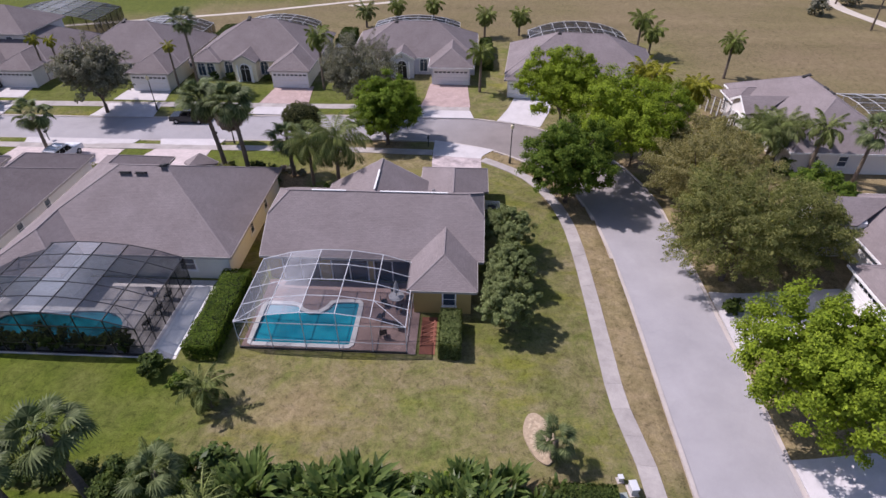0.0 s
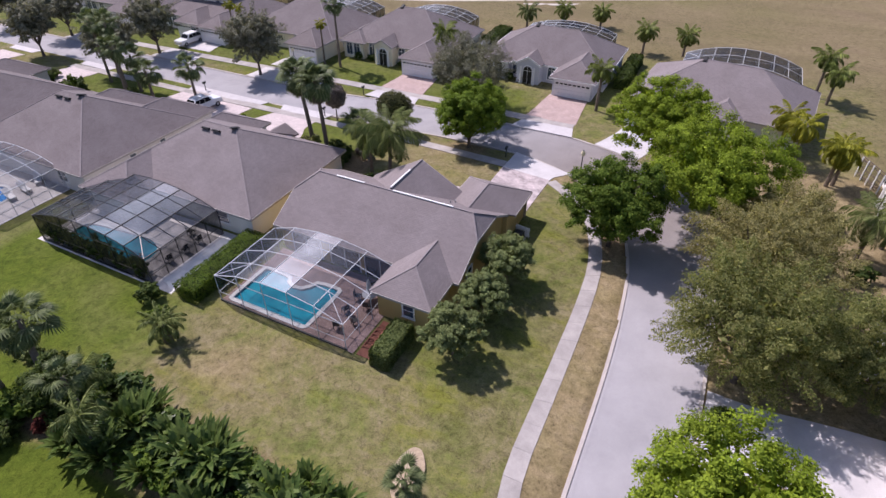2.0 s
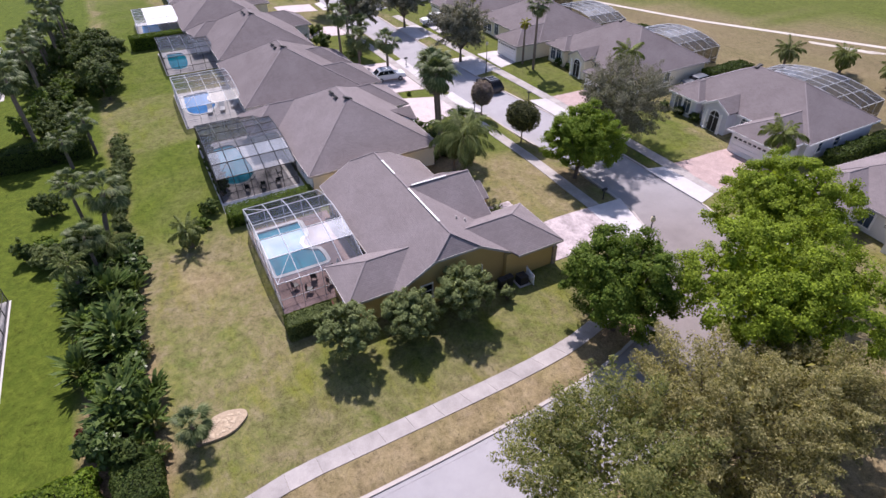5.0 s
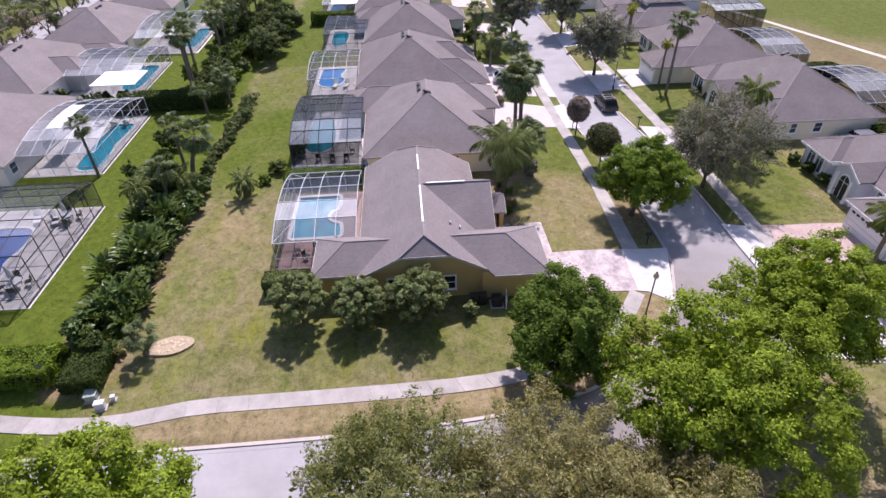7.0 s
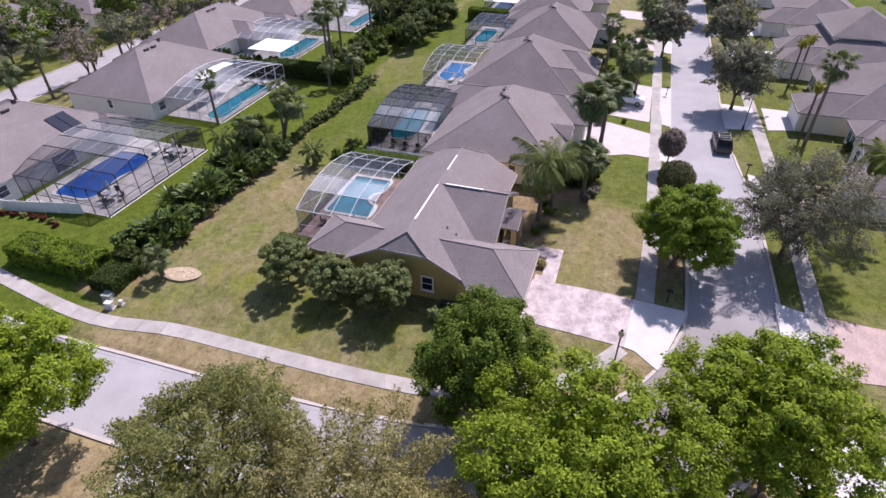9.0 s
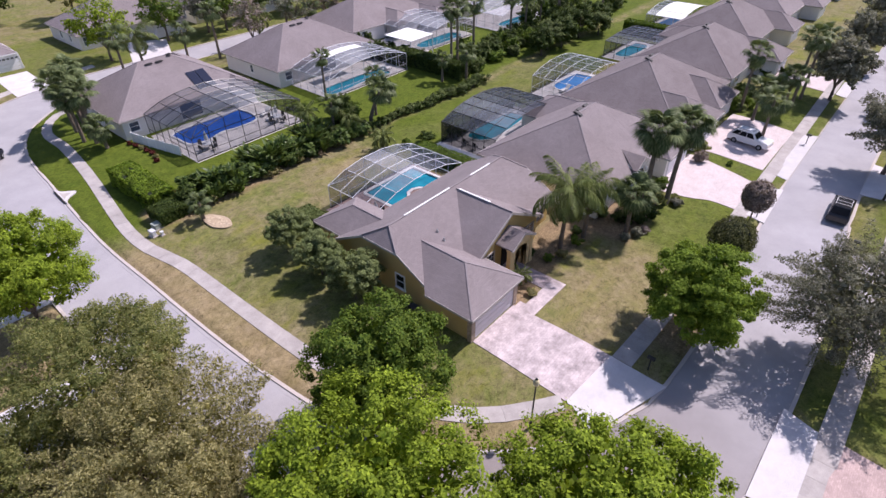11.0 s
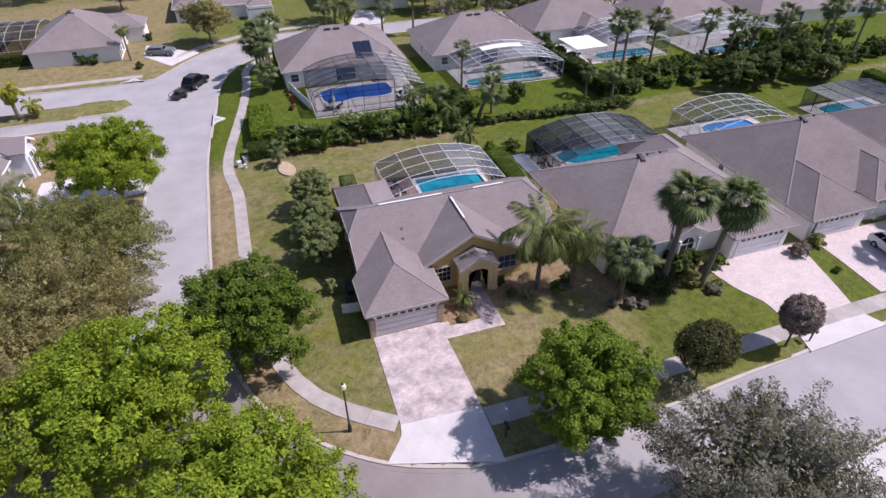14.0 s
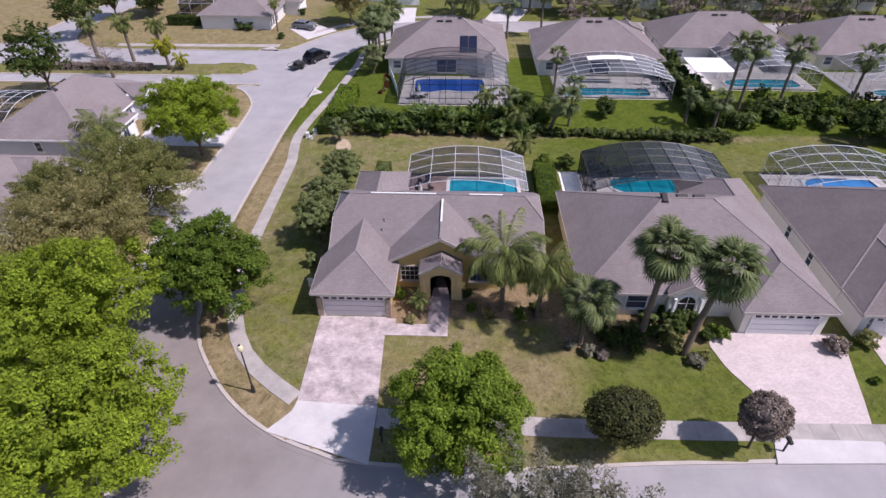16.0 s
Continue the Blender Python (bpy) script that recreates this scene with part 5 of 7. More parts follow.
def broadleaf_plant(x, y, h, label, stems=9, leaf="broad"):
    """A bird-of-paradise or banana-like clump of long paddle leaves."""
    z0 = land_at(x, y)
    root = empty("tropical_plant", pose(x, y, z0, 0, 0, RNG.uniform(0, 360)), label, "shrub", "tropical bed plants")
    verts, faces = [], []
    for k in range(stems * 7):
        a = RNG.uniform(0, 2 * math.pi)
        out = RNG.uniform(0.15, 1.0) * h * 0.6
        base = np.array([math.cos(a) * 0.2, math.sin(a) * 0.2, 0])
        d = np.array([math.cos(a), math.sin(a), 0])
        side = np.array([-math.sin(a), math.cos(a), 0])
        top = RNG.uniform(0.4, 1.0) * h
        w = RNG.uniform(0.1, 0.17) * (h / 2.4) ** 0.6
        rows = []
        for i in range(7):
            t = i / 6
            c = base + d * out * t**1.6 + np.array([0, 0, top * (t * 1.5 - 0.68 * t * t)])
            ww = w * (0.12 if t < 0.4 else math.sin((t - 0.35) / 0.65 * math.pi) ** 0.7 + 0.04)
            rows.append((c + side * ww, c - np.array([0, 0, ww * 0.35]), c - side * ww))
        for r, s in zip(rows, rows[1:]):
            q = len(verts)
            verts.extend([r[0], r[1], s[1], s[0], r[1], r[2], s[2], s[1]])
            faces.extend([(q, q + 1, q + 2, q + 3), (q + 4, q + 5, q + 6, q + 7)])
    quads_object("leaves", np.array(verts), np.array(faces), M[leaf], root)
    return root


# ---- the estate ----
build_ground()
build_streets()
main_house()

WIN_W = [("+x", -1.4, 1.5, 0.8, 1.3), ("+x", 2.6, 1.5, 0.8, 1.3), ("-x", -2.0, 1.5, 0.8, 1.3), ("-y", 5.5, 1.5, 1.3, 1.2), ("+y", 4.8, 1.45, 1.6, 1.4), ("+y", 8.0, 1.45, 0.9, 1.4)]
GREY = "house with grey-brown shingle hip roof and "
house(pose(-20.3, 1.65, 0), GREY + "ivory walls", 18.9, 14.8, [(-9.45, -2.3, 1, 1.8, "garage"), (-9.45, -2.6, -1, 3.0, "rear")], "ivory", windows=WIN_W, gables=[(1.2, 1.7, 7.8, 3.9)])
house(pose(-40.6, 0.2, 0), GREY + "white walls", 18.9, 15.4, [(1.6, 9.4, 1, 3.0, "garage"), (-6.4, 0.9, 1, 2.2, "garage")], "white_wall", "roof_dark", WIN_W)
house(pose(-60.4, 0.4, 0), GREY + "white walls", 18.6, 14.8, [(-9.3, -2.3, 1, 3.2, "garage"), (-9.3, -3, -1, 2.0, "rear")], "white_wall", "roof_dark", WIN_W)
house(pose(-78.8, -2.2, 0), GREY + "beige walls", 18.6, 14.6, [(-9.3, -2.3, 1, 3.2, "garage")], "cream", "roof_dark", WIN_W)
house(pose(-99.5, -2.0, 0), GREY + "white walls", 18.6, 14.0, [(-9.3, -2.3, 1, 3.2, "garage")], "white_wall", "roof", WIN_W)
house(pose(-120.5, -2.0, 0), GREY + "white walls", 18.6, 14.0, [(-9.3, -2.3, 1, 3.2, "garage")], "white_wall", "roof", WIN_W)
# across the street
WIN_F = [("-x", 0.5, 1.5, 1.0, 1.2), ("-x", 3.5, 1.5, 0.8, 1.2), ("+x", 0, 1.5, 0.8, 1.2), ("+y", -1.5, 1.5, 1.1, 1.9), ("+y", 3.9, 1.5, 1.1, 1.9), ("+y", 6.2, 1.5, 1.0, 1.9), ("+y", 7.6, 1.5, 1.0, 1.9)]
house(pose(-0.55, 50, 0, 0, 0, 180), GREY + "grey walls, white garage", 19.3, 13.0, [(-9.0, -2.5, 1, 4.2, "garage"), (4.4, 9.4, 1, 1.2, "bay")], "lilac", "roof_dark", WIN_F, gables=[(1.6, 2.0, 8.0, 4.0)], trim="trim")
house(pose(-24.1, 48.3, 0, 0, 0, 180), GREY + "cream walls, white garage", 18.8, 14.6, [(-9.4, -3.4, 1, 4.0, "garage"), (4.6, 9.2, 1, 1.0, "bay")], "cream", "roof_dark", WIN_F, gables=[(0.8, 1.9, 9.0, 4.0)])
house(pose(-43.0, 46.3, 0, 0, 0, 180), GREY + "beige walls", 18.0, 14.4, [(-9.0, -2.6, 1, 4.2, "garage")], "cream", "roof_dark", WIN_F)
house(pose(-63.0, 46.0, 0, 0, 0, 180), "two-storey " + GREY + "white walls", 18.6, 14.4, [(-9.2, -3.4, 1, 3.6, "garage"), (-3.2, 2.6, 1, 3.0, "garage")], "white_wall", "roof_dark", WIN_F, ridge_vents=False, upper=(-4.4, 7.6, -6.2, 3.4))
house(pose(-85.0, 46.0, 0, 0, 0, 180), GREY + "white walls", 18.6, 14.4, [(-9.0, -2.2, 1, 3.6, "garage")], "white_wall", "roof_dark", WIN_F)
house(pose(-107.0, 46.0, 0, 0, 0, 180), GREY + "white walls", 18.6, 14.4, [(-9.0, -2.2, 1, 3.6, "garage")], "white_wall", "roof_dark", WIN_F)
house(pose(24.0, 43.6, 0, 0, 0, 174), GREY + "pale walls", 21.0, 14.2, [(4.0, 10.4, 1, 2.6, "garage"), (-3.6, 1.4, 1, 1.4, "bay")], "white_wall", "roof", WIN_F)
# behind the rear gardens
WIN_B = [("-x", 0, 1.5, 0.8, 1.2), ("+x", 1.5, 1.5, 0.8, 1.2), ("+x", -3.0, 1.5, 0.8, 1.2), ("-y", -7.6, 1.5, 1.2, 1.2), ("-y", 0, 1.3, 3.0, 2.0)]
house(pose(1.0, -51.1, 0, 0, 0, 180), GREY + "white walls", 18.8, 14.6, [(2.0, 9.4, 1, 3.0, "garage"), (5.5, 9.4, -1, 1.4, "rear")], "white_wall", "roof", WIN_B)
house(pose(-22.4, -51.2, 0, 0, 0, 180), GREY + "white walls", 19.4, 14.9, [(2.6, 10.2, 1, 3.0, "garage")], "white_wall", "roof", WIN_B)
house(pose(-43.8, -57.0, 0, 0, 0, 180), GREY + "white walls", 21.0, 13.6, [(2.6, 10.2, 1, 2.0, "garage"), (-2.5, 3.5, -1, 3.0, "rear"), (6.5, 10.5, -1, 4.5, "rear")], "white_wall", "roof", WIN_B)
house(pose(-66.0, -54.5, 0, 0, 0, 180), GREY + "beige walls", 20.0, 14.2, [(2.6, 9.8, 1, 3.0, "garage")], "cream", "roof", WIN_B)
house(pose(-88.0, -53.0, 0, 0, 0, 180), GREY + "beige walls", 20.0, 14.2, [(2.6, 9.8, 1, 3.0, "garage")], "cream", "roof", WIN_B)
house(pose(-110.0, -53.0, 0, 0, 0, 180), GREY + "white walls", 20.0, 14.2, [(2.6, 9.8, 1, 3.0, "garage")], "white_wall", "roof", WIN_B)
house(pose(17.6, -95.4, 0), GREY + "white garage", 19.0, 17.0, [(-9.4, -4.6, 1, 2.6, "garage")], "white_wall", "roof", WIN_W, gables=[(4.0, 2.2, 9.6, 4.4)], trim="trim")
for x, wall in ((-11, "white_wall"), (-33, "cream"), (-55, "white_wall"), (-77, "cream"), (-99, "white_wall")):
    house(pose(x, -93, 0), GREY + "pale walls", 19.0, 14.0, [(-9.3, -2.3, 1, 3.2, "garage")], wall, "roof", WIN_W)
# east of the side street
house(pose(48.6, 25.0, 0, 0, 0, 90), GREY + "white arched entrance", 20.0, 13.0, [(3.4, 7.8, 1, 1.2, "bay")], "white_wall", "roof", WIN_F, gables=[(0.6, 2.4, 8.4, 4.7)], trim="trim")
house(pose(47.5, -2.2, 0, 0, 0, 90), GREY + "white arched entrance", 18.0, 13.6, [(-8.6, -2.0, 1, 2.6, "garage")], "white_wall", "roof", WIN_F, gables=[(4.6, 2.4, 10.2, 4.8)], trim="trim")
house(pose(47.2, -23.6, 0, 0, 0, 90), GREY + "pale grey walls", 17.4, 12.6, [(1.0, 7.4, 1, 2.2, "garage")], "lilac", "roof", WIN_F, gables=[(-4.6, 2.0, 8.0, 4.3)], trim="trim")
house(pose(41.2, -74.6, 0, 0, 0, 90), GREY + "white walls", 17.0, 14.0, [(-8.2, -1.6, 1, 3.0, "garage")], "white_wall", "roof", WIN_F)

# solar panel on the house behind
bm = bmesh.new()
for x in (-2.9, -1.55):
    add_box(bm, x - 0.62, -1.4, 0, x + 0.62, 1.9, 0.06, bevel=0.01)
bm.transform(pose(-0.1, -46.4, 4.14, -28.8, 0, 0))
tagged(mesh_object("solar_panel", bm, M["solar"]), "dark solar water-heating panels on the shingle roof", "solar panel")

# pools
pool(DECKS[0], [(-7.7, -12.35), (-7.4, -12.45), (-3, -12.47), (-0.4, -12.45), (-0.2, -12.25), (-0.17, -10), (-0.2, -7.8), (-0.45, -7.6), (-1.7, -7.6), (-2.5, -7.75), (-2.8, -8.4), (-3.3, -8.9), (-4.0, -9.0), (-4.7, -8.7), (-5.0, -8.2), (-5.7, -8.05), (-7.5, -8.05), (-7.75, -8.3), (-7.75, -10.5)], "turquoise pool with a scalloped pale coping in a red paver deck", "deck_pav")
pool(DECKS[1], [(-27.5, -13), (-19, -13.2), (-17.6, -11.2), (-19.5, -9.6), (-24, -9.8), (-27.6, -10.5)], "turquoise freeform pool in a pale deck")
pool(DECKS[2], [(-46.4, -13.6), (-40, -13.7), (-38.6, -11.4), (-41, -9.8), (-43.5, -10.4), (-46.5, -10.0)], "bright blue pool in a white deck", water_mat="pool_bright")
pool(DECKS[3], [(-67, -13.4), (-59, -13.4), (-58.4, -11.2), (-62, -10.4), (-66.6, -10.8)], "turquoise pool in a pale deck")
pool(DECKS[4], [(-87.5, -15.4), (-79, -15.4), (-78.5, -12.6), (-87, -12.4)], "bright blue pool in a pale deck", water_mat="pool_bright")
pool(DECKS[5], [(-4.6, -42.3), (0, -42.3), (5.2, -41.9), (5.7, -39.6), (5.4, -37.2), (3.2, -36.7), (1.0, -37.4), (-1.5, -37.0), (-4.3, -37.5), (-4.9, -39.8)], "deep blue pool in a pale deck", water_mat="blue_cover")
pool(DECKS[6], [(-28.6, -39.0), (-24, -39.4), (-16.7, -39.0), (-16.3, -36.3), (-19.5, -36.1), (-22.5, -36.5), (-28.2, -36.2)], "turquoise freeform pool in a white deck")
pool(DECKS[7], [(-51.5, -43.5), (-42, -43.3), (-41.6, -40.4), (-51, -40.3)], "turquoise pool in a white deck")
pool(DECKS[8], [(-72, -39.8), (-62, -39.8), (-61.6, -37.2), (-71.6, -37.2)], "turquoise pool in a pale deck")

pool_cage(-8.15, 3.9, -12.88, -5.75, 2.6, 1.15, 5, 4, "alu_white", "mesh_side", "white aluminium pool cage with arched screened roof")
pool_cage(-28.8, -14.6, -14.0, -6.0, 2.7, 1.3, 7, 5, "alu_dark", "mesh_night", "bronze aluminium pool cage with dark screens", roof_mesh="mesh_dark")
pool_cage(-47.4, -35.0, -14.4, -7.2, 2.6, 1.1, 6, 4, "alu_white", "mesh_side", "white aluminium pool cage with arched screened roof", roof_mesh="mesh_mid")
pool_cage(-68, -56.4, -14.2, -6.6, 2.6, 0.35, 5, 4, "alu_dark", "mesh_mid", "bronze aluminium pool cage with a dense flat screen roof", roof_mesh="mesh_roof")
pool_cage(-89, -76.6, -16.2, -9.2, 2.6, 0.9, 6, 4, "alu_white", "mesh_side", "white aluminium pool cage with a solid white roof", solid=[(i, j) for i in range(6) for j in (1, 2, 3)])
pool_cage(-7.9, 7.3, -43.6, -32.4, 2.9, 1.5, 7, 6, "alu_dark", "mesh_side", "tall bronze aluminium pool cage with hazy screens", "-y", roof_mesh="mesh_hazy")
pool_cage(-31.0, -15.2, -43.9, -35.4, 2.6, 1.3, 7, 5, "alu_white", "mesh_side", "white aluminium pool cage with a solid panel in its roof", "-y", solid=((2, 1), (3, 1), (4, 1)))
pool_cage(-53.2, -40.6, -50, -39.2, 2.6, 1.1, 6, 5, "alu_white", "mesh_side", "white aluminium pool cage with arched screened roof", "-y")
pool_cage(-75.4, -58.2, -46.4, -36.4, 2.6, 1.2, 6, 5, "alu_white", "mesh_side", "white aluminium pool cage with arched screened roof", "-y")
pool_cage(-8.5, 6.0, 56.2, 62.5, 2.7, 1.2, 6, 4, "alu_white", "mesh_dark", "white-framed pool cage behind the house", "-y")
pool_cage(-31.5, -18.5, 55.4, 62, 2.7, 1.2, 6, 4, "alu_white", "mesh_dark", "white-framed pool cage behind the house", "-y")
pool_cage(-50.5, -37, 53.4, 60, 2.7, 1.2, 6, 4, "alu_white", "mesh_dark", "white-framed pool cage behind the house", "-y")
pool_cage(-71, -54, 53, 62.0, 4.7, 1.0, 7, 5, "alu_dark", "mesh_dark", "two-storey bronze-framed pool cage behind the house", "-y")
pool_cage(17.5, 33, 50.8, 58, 2.8, 1.6, 8, 2, "alu_white", "mesh_dark", "white-framed pool cage behind the house", "-y", )
pool_cage(-6, 6, 0, 8.5, 2.7, 1.2, 6, 4, "alu_white", "mesh_side", "white aluminium pool cage behind the house", "-y", pose(54.3, 26, 0, 0, 0, -90))
pool_cage(-5, 5, 0, 6, 2.7, 1.2, 6, 4, "alu_white", "mesh_side", "white aluminium pool cage behind the house", "-y", pose(53.4, -24, 0, 0, 0, -90))

pool_cage(-6, 6, 0, 7, 2.7, 1.2, 5, 3, "alu_white", "mesh_dark", "white-framed pool cage behind the house", "-y", pose(48.0, -80, 0, 0, 0, -90))

# pavements and driveways
WALK_L = smooth_line([(9.3, 16.95), (11.9, 15.1), (14.1, 12.9), (15.75, 9.7), (16.95, 5.4), (17.4, 0.5), (17.55, -6), (17.6, -12), (17.7, -16.5), (18.5, -21.5), (18.3, -26), (17.5, -31), (16.3, -38), (15.6, -43), (14.9, -49.7), (14.8, -55.3), (12.6, -59.6), (9.6, -61.2), (0, -62.6)], 1.5)
WALK_R = offset_line(WALK_L, 1.22)
pavement(WALK_L, WALK_R, "curving pale concrete pavement of square slabs beside the lawn", 46)
pavement([(3.8, 18.1), (-8, 18.5), (-30, 18.2), (-70, 17.6)], [(3.8, 19.6), (-8, 19.9), (-30, 19.6), (-70, 19.0)], "straight pale concrete pavement of square slabs along the street", 49)
pavement([(8, 31.0), (-8, 31.2), (-30, 30.6), (-70, 29.6)], [(8, 32.5), (-8, 32.6), (-30, 32.0), (-70, 31.0)], "straight pale concrete pavement of square slabs along the street", 52)
pavement([(26.6, -64.8), (22.5, -69.2), (18.5, -72.0), (14.2, -74.4), (10.2, -75.9), (0, -77.2)], [(27.6, -65.6), (23.4, -70.2), (19.2, -73.2), (14.8, -75.7), (10.6, -77.2), (0, -78.6)], "pale concrete pavement along the bend", 18)
pavement([(60, -57.4), (43, -57.4), (31, -57.6)], [(60, -58.7), (43, -58.7), (31, -58.9)], "pale concrete pavement along the side road", 20)
driveway("driveway", [(9.4, 9.6), (9.45, 17.6)], [(4.15, 9.6), (3.85, 18.0)], "drive_pav", "pale pink-grey paver driveway in front of the garage")
driveway("driveway_apron", [(9.45, 17.6), (9.6, 18.4), (11.0, 20.05)], [(3.85, 18.0), (3.85, 19.6), (3.9, 22.25)], "pad", "pale concrete driveway apron meeting the street", lift=0.06)
driveway("walkway", [(4.18, 9.75), (4.2, 11.5)], [(3.4, 9.75), (3.3, 11.5)], "drive_pav", "paver path beside the garage", n=3, lift=0.045)
driveway("walkway", [(4.15, 10.3), (-0.75, 10.3)], [(4.15, 11.55), (-0.75, 11.55)], "drive_pav", "pale paver path to the entry", n=5, lift=0.056)
driveway("walkway", [(0.9, 10.28), (0.85, 5.9)], [(-0.75, 10.28), (-0.8, 5.9)], "walk_dark", "shaded grey paver path up to the porch", n=5, lift=0.05)
driveway("driveway", [(-20.6, 10.3), (-20.5, 12.0), (-21.0, 14.0), (-22.2, 16.0), (-22.3, 18.3)], [(-30.6, 10.3), (-30.5, 12.0), (-30.0, 14.0), (-29.5, 16.4), (-29.0, 18.3)], "drive_pink", "flared pink paver driveway in front of the garage")
driveway("driveway_apron", [(-22.1, 19.5), (-21.6, 21.3)], [(-29.0, 19.5), (-29.6, 21.0)], "pad", "pale concrete driveway apron meeting the street", lift=0.06, n=4)
for x0, x1 in ((-45.6, -32.6), (-69.3, -63.0), (-87.6, -81.6)):
    driveway("driveway", [(x1, 10.4), (x1, 18)], [(x0, 10.4), (x0, 18)], "drive_pink", "pink paver driveway in front of the garage")
    driveway("driveway_apron", [(x1, 19.2), (x1 + 0.6, 20.7)], [(x0, 19.2), (x0 - 0.6, 20.7)], "pad", "pale concrete driveway apron meeting the street", lift=0.06, n=4)
for x0, x1, y, mat in ((2.2, 7.6, 40.0, "drive_rose"), (-20.0, -14.6, 38.0, "drive_rose"), (-40.5, -34.6, 36.0, "pad"), (-61.0, -55.0, 36, "pad"), (-83, -76.5, 36, "pad")):
    driveway("driveway", [(x0 - 0.9, 32.3), (x0 - 0.4, 35), (x0, y)], [(x1 + 0.5, 32.3), (x1, y)], mat, "paver driveway in front of the white garage" if mat == "drive_rose" else "pale concrete driveway in front of the garage")
    driveway("driveway_apron", [(x0 - 1.6, 28.9 if x0 > -25 else 27.3), (x0 - 0.9, 31.2)], [(x1 + 1.0, 28.9 if x0 > -25 else 27.3), (x1 + 0.5, 31.2)], "pad", "pale concrete driveway apron meeting the street", lift=0.06, n=4)
driveway("driveway", [(11.6, 28.4), (13.2, 32), (14.4, 36)], [(17.0, 26.6), (18.6, 31), (19.6, 35.4)], "pad", "pale concrete driveway in front of the garage")
driveway("driveway", [(28.0, -11.6), (31.0, -10.3), (38.6, -10.2)], [(28.0, -4.6), (31, -4.8), (38.6, -4.2)], "pad", "wide pale concrete driveway crossed by tree shade", n=9)
driveway("driveway", [(27.9, -25.2), (38.6, -25.0)], [(27.9, -20.0), (38.6, -18.8)], "pad", "pale concrete driveway in front of the garage", n=8)
driveway("driveway", [(8.4, -82.6), (8.2, -73.6)], [(13.0, -82.6), (13.2, -72.6)], "pad", "pale concrete driveway in front of the garage", n=8)
driveway("driveway", [(-9, -85), (-5, -74.4)], [(-15, -82), (-12, -74.6)], "pad", "pale concrete driveway in front of the garage", n=8)
driveway("driveway", [(26.9, -62.0), (31.4, -67.2)], [(22.5, -67.6), (31.4, -73.4)], "pad", "pale concrete driveway in front of the garage", n=5)
patio = mesh_object("patio", add_slab(bmesh.new(), [(-14.3, -13.3), (-12.45, -13.9), (-12.35, -6.4), (-14.2, -6.2)], -0.2, 0.06), M["coping"])
tagged(patio, "narrow pale concrete patio beside the pool cage", "patio", kind="structure")

# golf cart path and sandy track in the distance
tagged(strip("cart_path", *lerp_lines([(-140, 66), (-80, 62), (-37, 77), (7.5, 100), (60, 128)], [(-140, 67.2), (-80, 63.2), (-37.6, 78.1), (6.9, 101.1), (59.5, 129.1)], 30), lambda x, y: 0.0, M["sand"], lift=0.04), "pale winding golf cart path", "path", kind="structure")
for x, y, rx, ry in ((-15.6, 85.0, 2.2, 0.7), (-10.6, 87.0, 2.6, 0.8), (-8.6, 88.6, 1.2, 0.4)):
    edge = [(x + rx * math.cos(a) * (1 + 0.2 * math.sin(3 * a)) - 0.45 * ry * math.sin(a), y + 0.45 * rx * math.cos(a) + ry * math.sin(a) * (1 + 0.25 * math.cos(2 * a))) for a in (2 * math.pi * k / 22 for k in range(22))]
    tagged(mesh_object("sand_patch", add_slab(bmesh.new(), edge, -0.1, 0.03), M["sand"]), "bare pale sand beside the cart path", "sand", kind="structure")
tagged(strip("sand_track", *lerp_lines([(92, 120), (86, 86), (92, 60), (104, 42)], [(89, 120), (83.5, 86), (89, 59), (101, 41)], 20), lambda x, y: 0.0, M["sand"], lift=0.05), "pale sandy track beside the pine wood", "path", kind="structure")

# ---- trees ----
make_tree(17.9, 8.8, 4.6, 4.0, 4.3, "leaf_green", "dense dark green street tree beside the pavement", 250, 165, 0.094, 0.62, ry=3.7, fill=5000, puffy=True, lobes=26)
make_tree(19.3, 25.6, 5.2, 3.9, 6.2, "leaf_bright", "bright yellow-green street tree on the outer bend", 250, 165, 0.097, 0.68, lean=(-0.7, -1.2), fill=6000, puffy=True)
make_tree(26.2, 17.0, 6.3, 4.0, 6.0, "leaf_bright", "broad bright yellow-green street tree on the outer bend", 310, 165, 0.097, 0.72, lean=(-1.6, -1.2), fill=7000, puffy=True)
make_tree(-1.7, 20.9, 3.9, 3.6, 4.0, "leaf_mid", "round bright green street tree in front of the lawn", 290, 155, 0.094, 0.57, lean=(0, 0.5), fill=5000, puffy=True, lobes=36)
make_tree(29.6, 4.8, 6.0, 4.2, 5.0, "leaf_olive", "sparse olive-brown tree with bare twigs beside the street", 220, 245, 0.093, 0.95, bare=4, fill=1500, thin=0.36, spread=2.0)
make_tree(29.5, -3.0, 6.4, 4.5, 5.3, "leaf_olive_green", "sparse olive-brown tree with bare twigs beside the street", 240, 245, 0.093, 0.95, bare=4, fill=1500, thin=0.36, spread=2.0)
make_tree(30.9, 10.6, 4.7, 3.5, 4.6, "leaf_olive", "sparse olive-brown tree with bare twigs beside the street", 165, 235, 0.093, 0.95, bare=4, fill=1000, thin=0.36, spread=2.0)
make_tree(36.0, -1.4, 3.9, 3.4, 4.2, "leaf_olive_green", "sparse olive-green tree beside the neighbouring drive", 150, 210, 0.09, 0.9, bare=3, fill=800, thin=0.36, spread=2.0)
make_tree(29.4, -17.6, 5.3, 4.0, 5.2, "leaf_bright", "bright green street tree beside the street", 250, 160, 0.097, 0.7, fill=6000, puffy=True)
